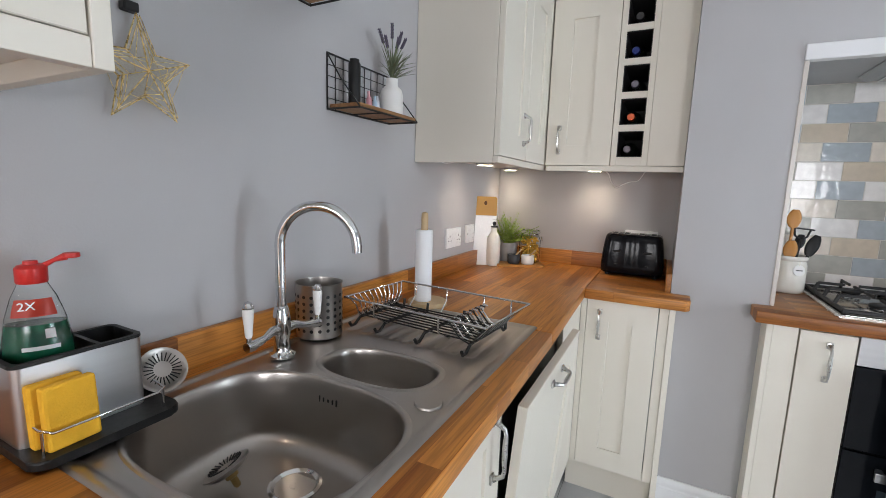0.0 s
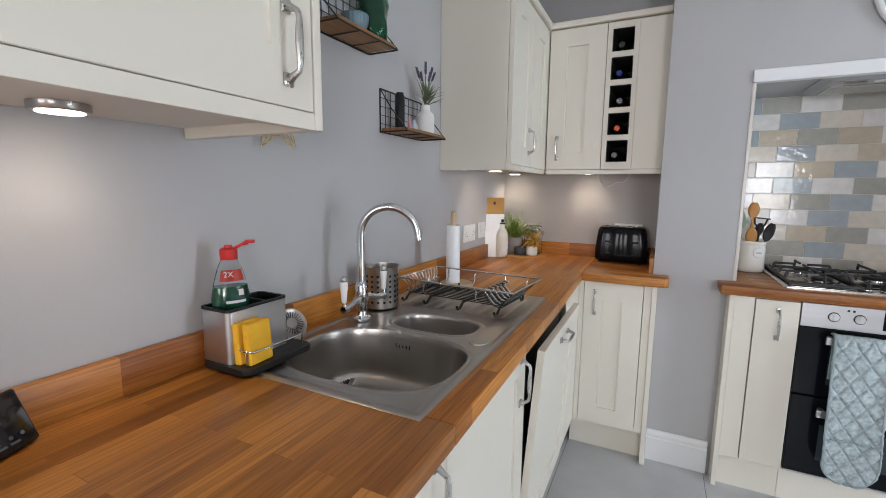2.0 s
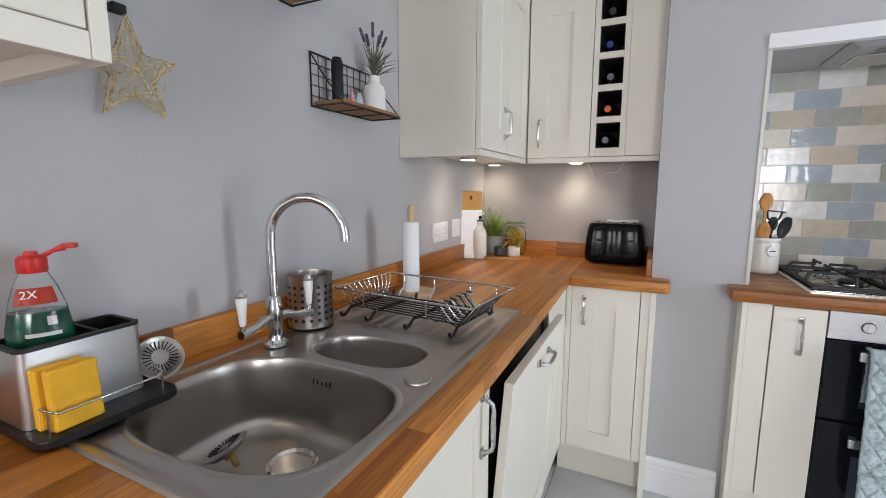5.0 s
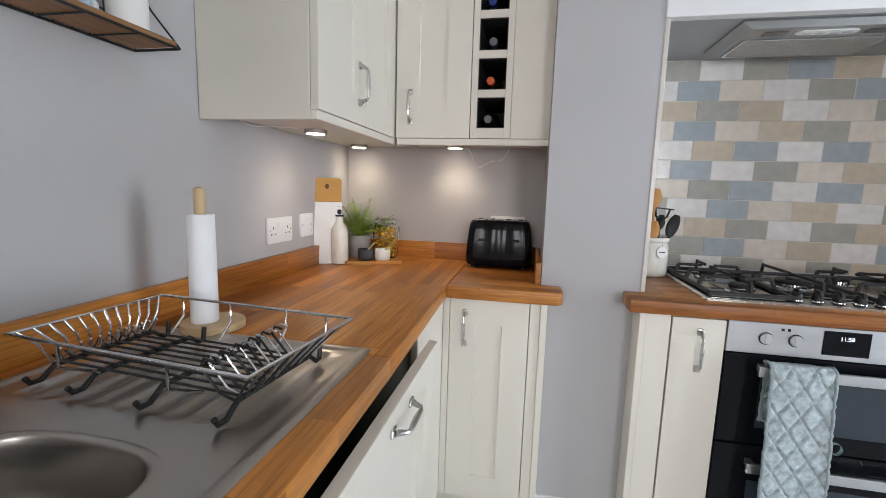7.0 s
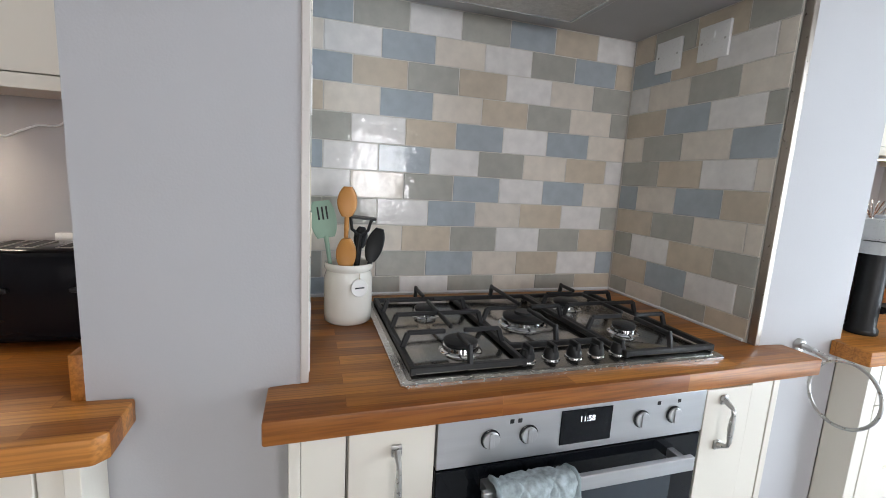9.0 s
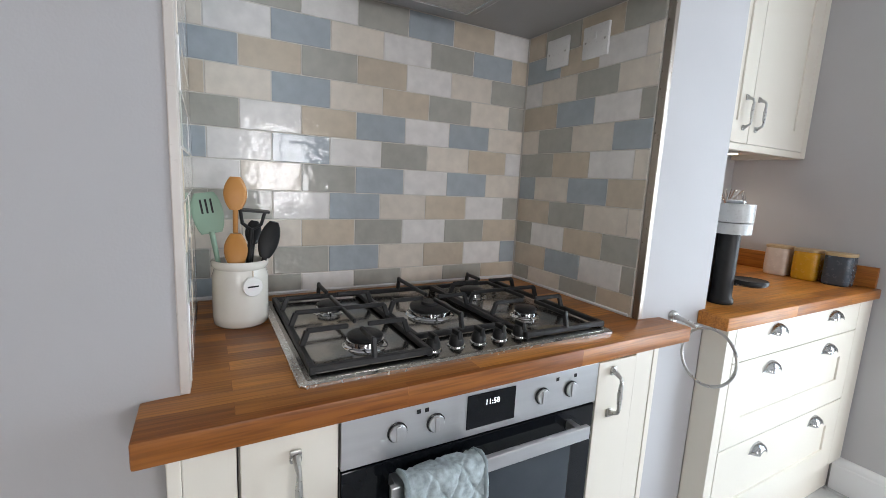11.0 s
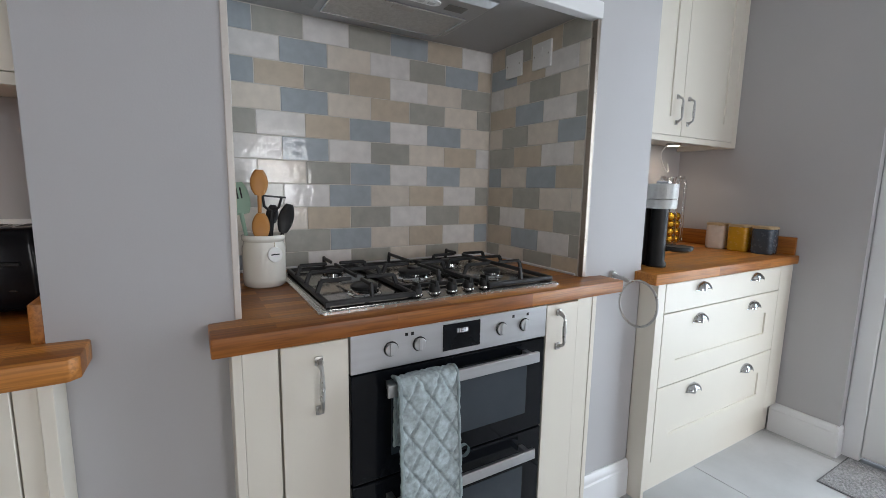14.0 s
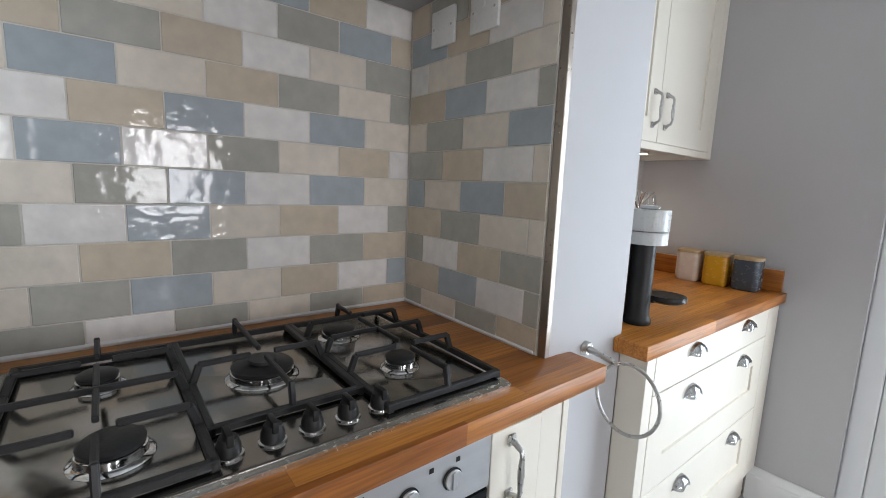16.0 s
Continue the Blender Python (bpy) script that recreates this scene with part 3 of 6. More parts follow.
c = thing("filler_panel", pose(0.745, 2.472, 0), "cream filler panel beside the wine rack", "panel")
upright_panel(c, 0, 0.1325, 0.001, 0.02, UZ0, UZ1, "panel")

foil = [(0.10, 0.085, 0.095), (0.50, 0.09, 0.03), (0.16, 0.15, 0.18), (0.03, 0.05, 0.22), (0.05, 0.05, 0.05)]
for i in range(5):
    zb = zs[i] + 0.0165
    w = thing("wine_bottle", pose(0.6045 + 0.063 + 0.004 * (i % 3 - 1), 2.472, zb + 0.030), "dark wine bottle lying in the rack", "bottle", "bottles in the wine rack")
    lay = Matrix.Rotation(radians(-90), 4, 'X')
    b = bmesh.new()
    lathe(b, [(0.030, 0.0), (0.036, 0.006), (0.036, 0.165), (0.028, 0.19), (0.016, 0.205), (0.0135, 0.27)][::-1], 20, m=Matrix.Rotation(radians(90), 4, 'X') @ Matrix.Translation((0, 0, -0.29)))
    part("glass", b, mat("bottle_glass_" + str(i), (0.01, 0.014, 0.01), 0.08), w, smooth=60)
    b = bmesh.new()
    lathe(b, [(0.0145, 0.0), (0.0155, 0.004), (0.0155, 0.03), (0.013, 0.034)], 20, m=Matrix.Rotation(radians(90), 4, 'X') @ Matrix.Translation((0, 0, -0.053)))
    part("foil_cap", b, mat("foil_" + str(i), foil[i], 0.35, 0.5), w, "foil cap on the neck", 40)

# wall cabinet over the left worktop
c = thing("wall_cabinet", pose(0.350, -0.45, 0, 0, 0, 90), "cream shaker wall cabinet over the sink-side worktop", "wall cabinet")
body(c, 0.0, 1.188, 1.410, 2.088, 0.349)
upright_panel(c, 1.1885, 1.206, -0.002, 0.349, 1.389, 2.09, "side_panel")
for a0, a1, hx in ((0.0, 0.594, 0.045), (0.594, 1.188, 1.13)):
    dd = shaker(c, a0 + GAP, a1 - GAP, 1.418, UZ1)
    bow_handle(dd, hx, 1.512, 0.108)
pl = bmesh.new()
bx(pl, 0.0, 1.188, 0.0, 0.018, 1.389, 1.4165, 0.001)
part("pelmet", pl, CREAM, c)

# wall cabinet in the coffee corner
c = thing("wall_cabinet", pose(2.62, 2.625, 0), "cream two-door shaker wall cabinet above the coffee machine", "wall cabinet")
body(c, 0.0, 0.975, 1.462, 2.25, 0.298)
b2, b3 = shaker(c, 0.0615, 0.5215, 1.464, 2.25), shaker(c, 0.5245, 0.974, 1.464, 2.25)
bow_handle(b2, 0.475, 1.580, 0.115)
bow_handle(b3, 0.566, 1.580, 0.115)
upright_panel(c, 0.976, 1.018, 0.0, 0.298, 1.436, 2.25, "side_panel")
upright_panel(c, 0.0, 0.06, 0.001, 0.02, 1.464, 2.25, "filler")
pl = bmesh.new()
bx(pl, 0.0, 0.9755, 0.0, 0.018, 1.436, 1.4625, 0.001)
part("pelmet", pl, CREAM, c)

# ---- worktops ----
SX0, SX1, SY0, SY1 = 0.058, 0.548, 0.748, 1.668      # the sink's outline
w = thing("worktop", pose(0, 0, 0.87), "oiled oak stave worktop round the corner with the sink", "worktop")
b = bmesh.new()
H = 0.04
bx(b, 0.021, SX0 + 0.02, SY0 + 0.02, SY1 - 0.02, 0, H)
b2 = bmesh.new()
prism(b, [(0.021, -0.80), (0.615, -0.80), (0.606, SY0 + 0.02), (0.021, SY0 + 0.02)], 0, H, 0.004)
prism(b, [(SX1 - 0.02, SY0 + 0.0201), (0.606, SY0 + 0.0201), (0.595, SY1 - 0.0201), (SX1 - 0.02, SY1 - 0.0201)], 0, H, 0.004)
prism(b, [(0.021, SY1 - 0.02), (0.595, SY1 - 0.02), (0.577, 2.255), (0.577, 2.783), (0.021, 2.783)], 0, H, 0.004)
b2.free()
part("main_board", b, OAK, w, smooth=30)
b = bmesh.new()
prism(b, [(0.5775, 2.256), (0.928, 2.262), (0.943, 2.278), (0.943, FACE_Y - 0.001), (CH0 - 0.022, FACE_Y - 0.001), (CH0 - 0.022, 2.783), (0.5775, 2.783)], 0, H, 0.004)
part("return_board", b, OAK_X, w, smooth=30)
u = thing("upstand", pose(0, 0, WT), "oak upstand strip round the corner worktop", "upstand")
for n, a, mt in (("strip", (0.001, 0.020, -0.80, 2.784), OAK), ("strip", (0.001, CH0 - 0.022, 2.785, 2.804), OAK_X), ("strip", (CH0 - 0.021, CH0 - 0.001, FACE_Y + 0.004, 2.784), OAK)):
    b = bmesh.new()
    bx(b, *a, -0.036 if True else 0, 0.073, 0.002)
    part(n, b, mt, u, smooth=30)

w = thing("worktop", pose(0, 0, 0.87), "oiled oak worktop running into the cooking recess", "worktop")
b = bmesh.new()
prism(b, [(1.136, 2.258), (2.345, 2.278), (2.345, FACE_Y - 0.001), (AL1 - 0.016, FACE_Y), (AL1 - 0.016, BACK_Y - 0.001), (AL0 + 0.014, BACK_Y - 0.001), (AL0 + 0.014, FACE_Y), (1.136, FACE_Y - 0.001)], 0, H, 0.004)
part("board", b, OAK_X, w, smooth=30)
w = thing("worktop", pose(0, 0, 0.87), "oak worktop in the coffee corner", "worktop")
b = bmesh.new()
prism(b, [(2.53, 2.283), (EAST - 0.002, 2.283), (EAST - 0.002, BACK_Y - 0.022), (CH1 + 0.002, BACK_Y - 0.022), (CH1 + 0.002, FACE_Y - 0.001), (2.53, FACE_Y - 0.001)], 0, H, 0.004)
part("board", b, OAK_X, w, smooth=30)
u = thing("upstand", pose(0, 0, WT), "oak upstand strip in the coffee corner", "upstand")
for a, mt in (((CH1 + 0.002, EAST - 0.001, BACK_Y - 0.021, BACK_Y - 0.001), OAK_X), ((EAST - 0.021, EAST - 0.001, 2.30, BACK_Y - 0.0215), OAK)):
    b = bmesh.new()
    bx(b, *a, 0.0005, 0.085, 0.002)
    part("strip", b, mt, u, smooth=30)

# ---- sink and what stands round it ----
sink = thing("sink", pose(SX0, SY0, WT), "stainless steel one-and-a-half bowl sink with drainer", "sink")
SW, SL = SX1 - SX0, SY1 - SY0


def smooth01(t):
    t = min(1.0, max(0.0, t))
    return t * t * (3 - 2 * t)


BOWLS = ((0.257, 0.213, 0.203, 0.161, 0.150, 1.6), (0.273, 0.4785, 0.125, 0.0765, 0.105, 1.5))


def sink_height(x, y):
    """The pressed sheet round the bowls: a raised rim and a ribbed drainer."""
    edge = min(x, SW - x, y, SL - y)
    z = 0.0045 - 0.004 * smooth01((edge - 0.012) / 0.012) if edge > 0.004 else 0.0045 * smooth01(edge / 0.004)
    if y > 0.60:
        k = smooth01((y - 0.615) / 0.03) * smooth01((SL - 0.03 - y) / 0.02) * smooth01((x - 0.055) / 0.02) * smooth01((SW - 0.04 - x) / 0.02)
        z += k * (-0.006 + 0.004 * smooth01(0.5 + 0.9 * math.sin(x * 2 * math.pi / 0.042)))
    return z


def in_bowl(x, y):
    return any((abs((x - cx) / a) ** (n + 1.2) + abs((y - cy) / b) ** (n + 1.2)) ** (1 / (n + 1.2)) < 1.03 for cx, cy, a, b, deep, n in BOWLS)


NX, NY = 108, 190
co = np.empty((NX + 1, NY + 1, 3))
hole = np.zeros((NX + 1, NY + 1), bool)
for i in range(NX + 1):
    for j in range(NY + 1):
        x, y = SW * i / NX, SL * j / NY
        co[i, j] = (x, y, sink_height(x, y) + 0.0005)
        hole[i, j] = in_bowl(x, y)
idx = np.arange((NX + 1) * (NY + 1)).reshape(NX + 1, NY + 1)
keep = ~(hole[:-1, :-1] | hole[1:, :-1] | hole[1:, 1:] | hole[:-1, 1:])
quads = np.stack([idx[:-1, :-1], idx[1:, :-1], idx[1:, 1:], idx[:-1, 1:]], -1)[keep]
me = bpy.data.meshes.new("basin_sheet")
me.from_pydata(co.reshape(-1, 3).tolist(), [], quads.tolist())
me.materials.append(STEEL)
me.shade_smooth()
ob = new("basin_sheet", me)
ob.parent = sink


def bowl(cx, cy, a, b, deep, n):
    """A pressed bowl: a soft lip on the sheet, steep walls and a rounded floor."""
    m, K = 96, min(a, b)
    rings = [(1.0 + 0.011 / K, 0.0003), (1.0 + 0.008 / K, 0.0020), (1.0 + 0.0045 / K, 0.0025), (1.0 + 0.002 / K, 0.0018), (1.0, -0.004)]
    rings += [(1.0 - 0.05 * k / 6, -0.004 - (deep - 0.044) * k / 6) for k in range(1, 7)]
    r0 = 0.95
    rings += [(r0 - 0.038 / K * (1 - math.cos(radians(f))), -deep + 0.040 * (1 - math.sin(radians(f)))) for f in (15, 30, 45, 60, 75, 90)]
    rf = r0 - 0.038 / K
    rings += [(rf * k, -deep - 0.004 * (1 - k)) for k in (0.8, 0.6, 0.4, 0.2)]
    vs, fs = [], []
    for r, z in rings:
        blend = min(1.0, max(0.0, r / rf))
        e = 2 / (2 + (n + 1.2 - 2) * blend)
        for i in range(m):
            t = 2 * math.pi * i / m
            c, s = math.cos(t), math.sin(t)
            vs.append((cx + a * r * math.copysign(abs(c) ** e, c), cy + b * r * math.copysign(abs(s) ** e, s), z + 0.0005))
    for k in range(len(rings) - 1):
        for i in range(m):
            p, q = k * m + i, k * m + (i + 1) % m
            fs.append((p, q, q + m, p + m))
    vs.append((cx, cy, -deep - 0.0035))
    last = (len(rings) - 1) * m
    fs += [(last + i, last + (i + 1) % m, len(vs) - 1) for i in range(m)]
    me = bpy.data.meshes.new("bowl")
    me.from_pydata(vs, [], fs)
    me.materials.append(STEEL)
    me.shade_smooth()
    ob = new("bowl", me)
    ob.parent = sink


for spec in BOWLS:
    bowl(*spec)
# waste, overflow slots, pop-up knob
b = bmesh.new()
lathe(b, [(0.046, 0), (0.046, 0.003), (0.041, 0.005), (0.036, 0.001), (0.030, -0.006), (0.012, -0.006), (0.010, 0.0), (0.0, 0.001)], 36, (0.242, 0.272, -0.1505))
part("waste", b, CHROME, sink, "chrome waste in the bowl", 40)
for i, (dx, h) in enumerate(((-0.026, 0.014), (-0.014, 0.010), (0.0, 0.007), (0.014, 0.010), (0.026, 0.014))):
    b = bmesh.new()
    bx(b, 0.229 + dx * 0.8 - 0.002, 0.229 + dx * 0.8 + 0.002, 0.3695, 0.379, -0.040 - h / 2, -0.040 + h / 2, 0.0015)
    part("overflow_slot", b, BLACK_M, sink, "dark overflow slot")
b = bmesh.new()
lathe(b, [(0.026, 0), (0.026, 0.003), (0.0245, 0.005), (0.0, 0.0055)], 32, (0.4385, 0.394, 0.0))
part("waste_knob", b, STEEL, sink, "round steel waste knob", 40)


def strainer(m, label):
    """A basket strainer plug: a slotted dish with a stem."""
    s = thing("plug_strainer", m, label, "strainer", "sink strainers")
    b = bmesh.new()
    lathe(b, [(0.012, 0.0), (0.030, 0.002), (0.037, 0.008), (0.040, 0.010), (0.040, 0.012), (0.034, 0.011), (0.028, 0.005), (0.012, 0.003), (0.0, 0.003)], 36)
    part("dish", b, STEEL, s, smooth=40)
    b = bmesh.new()
    for i in range(24):
        a = 2 * math.pi * i / 24
        tmp = bmesh.new()
        bx(tmp, 0.017, 0.032, -0.0009, 0.0009, -0.0006, 0.0012)
        join(b, tmp, Matrix.Rotation(a, 4, 'Z') @ Matrix.Rotation(radians(-14), 4, 'Y') @ Matrix.Translation((0, 0, 0.008)))
    part("slot_ring", b, BLACK_M, s, "ring of dark slots")["kind"] = "stuff"
    b = bmesh.new()
    lathe(b, [(0.004, -0.030), (0.006, -0.026), (0.006, -0.012), (0.011, -0.010), (0.011, 0.0)], 16)
    part("stem", b, mat("brass_stem", (0.45, 0.32, 0.14), 0.35, 1.0), s, "brass stem", 40)
    return s


strainer(Matrix.Translation((0.215, 0.955, 0.796)) @ Matrix.Rotation(radians(-28), 4, 'Y') @ Matrix.Rotation(radians(12), 4, 'X'), "steel strainer plug lying in the bowl")
strainer(Matrix.Translation((0.068, 0.935, 0.950)) @ Matrix.Rotation(radians(54), 4, 'Y') @ Matrix.Rotation(radians(10), 4, 'X'), "steel strainer plug leaning against the oak upstand")

# bridge tap with swan neck
tap = thing("tap", pose(0.122, 1.158, WT + 0.004), "chrome swan-neck tap with white ceramic levers", "tap")
b = bmesh.new()
lathe(b, [(0.027, 0), (0.027, 0.006), (0.020, 0.010), (0.018, 0.016), (0.0155, 0.036), (0.018, 0.048), (0.0195, 0.060), (0.0185, 0.085), (0.0155, 0.105), (0.013, 0.112)], 28)
part("body", b, CHROME, tap, smooth=50)
ux, uy = 0.935, 0.355
R = 0.083
b = bmesh.new()
pts = [(0, 0, 0.110), (0, 0, 0.16), (0, 0, 0.20), (0, 0, 0.245)] + [(ux * (R - R * math.cos(radians(a))), uy * (R - R * math.cos(radians(a))), 0.245 + R * math.sin(radians(a))) for a in range(8, 181, 8)]
pts += [(ux * 2 * R * 1.005, uy * 2 * R * 1.005, 0.235)]
tube(b, pts, 0.0108, 16)
part("spout", b, CHROME, tap, smooth=60)
for s in (-1, 1):
    b = bmesh.new()
    tube(b, [(0, 0, 0.060), (0.006, s * 0.030, 0.064), (0.010, s * 0.055, 0.056), (0.013, s * 0.085, 0.052), (0.014, s * 0.100, 0.052)], [0.0135, 0.0095, 0.0075, 0.0105, 0.0095], 14)
    tube(b, [(0.014, s * 0.094, 0.056), (0.014, s * 0.094, 0.072)], [0.006, 0.005], 12)
    arm = part("valve_arm", b, CHROME, tap, smooth=50)
    b = bmesh.new()
    lathe(b, [(0.005, 0.0), (0.007, 0.004), (0.008, 0.02), (0.0102, 0.043), (0.0110, 0.054), (0.009, 0.059)], 20, (0.014, s * 0.094, 0.071))
    part("lever", b, CERAMIC_W, arm, "white ceramic lever", 50)
    b = bmesh.new()
    lathe(b, [(0.0105, 0.0), (0.0115, 0.003), (0.0085, 0.007), (0.007, 0.012), (0.0, 0.015)], 20, (0.014, s * 0.094, 0.130))
    part("lever_cap", b, CHROME, arm, "chrome cap", 50)

# perforated cutlery holder
h = thing("cutlery_holder", pose(0.090, 1.306, WT + 0.003), "perforated stainless steel cutlery holder", "utensil holder")
b = bmesh.new()
n, r, ht = 48, 0.056, 0.135
lathe(b, [(0.0, 0.001), (r - 0.003, 0.001), (r, 0.004), (r, ht - 0.004), (r + 0.0015, ht), (r - 0.001, ht), (r - 0.0016, ht - 0.004), (r - 0.0016, 0.006), (0.0, 0.005)], n)
part("wall", b, STEEL, h, smooth=40)
hole = bmesh.new()
lathe(hole, [(0.0043, 0.0), (0.0043, 0.0007), (0.0, 0.0007)], 10)
hme = bpy.data.meshes.new("hole")
hole.to_mesh(hme)
hole.free()
hme.materials.append(BLACK_M)
for i in range(18):
    for k in range(6):
        a = 2 * math.pi * i / 18 - 0.8
        o = new("hole", hme)
        o.parent = h
        o.matrix_basis = Matrix.Rotation(a, 4, 'Z') @ Matrix.Translation((r - 0.0003, 0, 0.024 + k * 0.0165)) @ Matrix.Rotation(radians(90), 4, 'Y')

# kitchen roll on its stand
rs = thing("kitchen_roll_stand", pose(0.168, 1.688, WT), "pale wooden stand for a kitchen roll", "roll holder")
b = bmesh.new()
lathe(b, [(0.061, 0), (0.063, 0.002), (0.063, 0.014), (0.061, 0.017), (0.0, 0.017)], 40, (0.010, 0.012, 0))
part("base", b, PALE_WOOD, rs, smooth=40)
b = bmesh.new()
lathe(b, [(0.011, 0.017), (0.011, 0.285), (0.0095, 0.296), (0.0, 0.300)], 18)
part("rod", b, PALE_WOOD, rs, smooth=40)
b = bmesh.new()
lathe(b, [(0.013, 0.0), (0.026, 0.0), (0.027, 0.002), (0.0265, 0.224), (0.025, 0.226), (0.014, 0.226), (0.013, 0.224), (0.013, 0.002)], 36)
single("kitchen_roll", b, mat("paper_towel", (0.82, 0.82, 0.82), 0.9, vary=0.02, bump=0.4, bump_scale=220), pose(0.168, 1.688, WT + 0.0175), "part-used white paper kitchen roll", "kitchen roll", smooth=40)

# dish rack
rk = thing("dish_rack", pose(0.322, 1.462, WT + 0.004, 0, 0, -5), "wire dish rack with chrome rim and black feet", "dish rack")
X0, X1, Y0, Y1, RZ = -0.198, 0.212, -0.108, 0.138, 0.084
BX0, BX1, BY0, BY1, BZ = -0.192, 0.150, -0.066, 0.128, 0.020
b = bmesh.new()
tube(b, [(X0, Y0, RZ), (X0, Y1, RZ), (X1, Y1, RZ), (X1, Y0, RZ)], 0.0028, 8, True)
part("rim", b, CHROME, rk, "chrome wire rim", 60)
for x in (-0.192, -0.105, 0.02, 0.148):
    b = bmesh.new()
    tube(b, [(x, BY0 - 0.030, 0.014), (x, BY0 - 0.024, 0.004), (x, BY0 - 0.010, 0.004), (x, BY0 + 0.01, BZ), (x, BY1 - 0.02, BZ), (x, BY1, 0.004), (x, BY1 + 0.010, 0.004), (x, BY1 + 0.014, 0.03)], 0.0042, 8)
    part("runner", b, WIRE, rk, "black coated runner with feet", 60)
for i in range(9):
    y = BY0 + 0.015 + (BY1 - BY0 - 0.05) * i / 8
    b = bmesh.new()
    tube(b, [(BX0 - 0.012, y, BZ + 0.012), (BX0, y, BZ + 0.005), (BX1, y, BZ + 0.005), (BX1 + 0.012, y, BZ + 0.010)], 0.0022, 6)
    part("base_wire", b, WIRE, rk, smooth=60)
for i in range(12):
    t = (i + 0.5) / 12
    b = bmesh.new()
    yb, yt = BY0 + (BY1 - BY0 - 0.02) * t, Y0 + (Y1 - Y0) * t
    tube(b, [(BX0 + 0.02, yb, BZ + 0.03), (BX0, yb, BZ + 0.004), (X0 + 0.012, (yb + yt) / 2, 0.06), (X0 + 0.002, yt, RZ)], 0.0021, 6)
    part("back_tine", b, CHROME, rk, smooth=60)
    b = bmesh.new()
    tube(b, [(X1 - 0.002, yt, RZ), (X1 - 0.035, (yb + yt) / 2, 0.05), (BX1, yb, BZ), (BX1 - 0.028, yb, BZ + 0.008), (BX1 - 0.058, yb, BZ + 0.040), (BX1 - 0.052, yb, BZ + 0.052), (BX1 - 0.040, yb + 0.004, BZ + 0.048)], 0.0021, 6)
    part("plate_tine", b, CHROME if i % 2 else WIRE, rk, smooth=60)
for x, y in ((X0 + 0.05, Y1), (X0 + 0.16, Y1), (X1 - 0.13, Y1), (X1 - 0.05, Y1), (X0 + 0.1, Y0), (X1 - 0.12, Y0)):
    b = bmesh.new()
    y2 = BY1 - 0.02 if y == Y1 else BY0 + 0.01
    tube(b, [(x, y, RZ), (x, y, 0.05), (max(BX0, min(BX1, x)), y2, BZ + 0.002)], 0.0024, 6)
    part("upright", b, CHROME, rk, smooth=60)

# sink caddy
cd = thing("sink_caddy", pose(0.026, 0.728, WT), "brushed steel sink caddy on a black drip tray", "caddy")
b = bmesh.new()
prism(b, rounded(0.002, 0.142, -0.006, 0.184, 0.02), 0.005, 0.018, 0.003)
part("drip_tray", b, BLACK_M, cd, "black drip tray")
b = bmesh.new()
outl = rounded(0.0, 0.088, 0.0, 0.158, 0.012)
inn = rounded(0.0015, 0.0865, 0.0015, 0.1565, 0.0105)
lo = [b.verts.new((x, y, 0.0185)) for x, y in outl]
hi = [b.verts.new((x, y, 0.128)) for x, y in outl]
hi2 = [b.verts.new((x, y, 0.128)) for x, y in inn]
lo2 = [b.verts.new((x, y, 0.03)) for x, y in inn]
k = len(outl)
for A, B in ((lo, hi), (hi, hi2), (hi2, lo2)):
    for i in range(k):
        b.faces.new((A[i], A[(i + 1) % k], B[(i + 1) % k], B[i]))
b.faces.new(lo2)
part("shell", b, STEEL_V, cd, smooth=40)
b = bmesh.new()
for ya, yb in ((0.0, 0.158),):
    o1, o2 = rounded(-0.001, 0.089, -0.001, 0.159, 0.012), rounded(0.006, 0.082, 0.006, 0.152, 0.010)
    A = [b.verts.new((x, y, 0.129)) for x, y in o1]
    B = [b.verts.new((x, y, 0.134)) for x, y in o1]
    C = [b.verts.new((x, y, 0.134)) for x, y in o2]
    D = [b.verts.new((x, y, 0.095)) for x, y in o2]
    for P, Q in ((A, B), (B, C), (C, D)):
        for i in range(len(P)):
            b.faces.new((P[i], P[(i + 1) % len(P)], Q[(i + 1) % len(P)], Q[i]))
    b.faces.new(D)
bx(b, 0.006, 0.082, 0.098, 0.104, 0.096, 0.1335)
part("liner", b, BLACK_M, cd, "black plastic liner")
b = bmesh.new()
tube(b, [(0.088, 0.012, 0.052), (0.116, 0.012, 0.050), (0.134, 0.020, 0.048), (0.134, 0.150, 0.048), (0.124, 0.165, 0.048), (0.088, 0.170, 0.050)], 0.002, 8)
tube(b, [(0.124, 0.012, 0.018), (0.124, 0.012, 0.050)], 0.002, 8)
tube(b, [(0.126, 0.162, 0.018), (0.126, 0.162, 0.048)], 0.002, 8)
part("sponge_rail", b, CHROME, cd, "thin steel rail", 60)
sponge_m = mat("yellow_sponge", (0.80, 0.43, 0.025), 0.9, vary=0.10, scale=30, bump=0.4, bump_scale=400)
for x, y, a in ((0.1255, 0.750, -1), (0.1450, 0.757, 3)):
    b = bmesh.new()
    bx(b, -0.0085, 0.0085, -0.031, 0.031, 0, 0.088, 0.004)
    single("sponge", b, sponge_m, Matrix.Translation((x - (0.001 if a < 0 else 0.0), y + 0.018, WT + 0.0175)) @ Matrix.Rotation(radians(a), 4, 'Z') @ Matrix.Rotation(radians(-4), 4, 'Y'), "yellow washing-up sponge standing in the caddy", "sponge", "sponges")

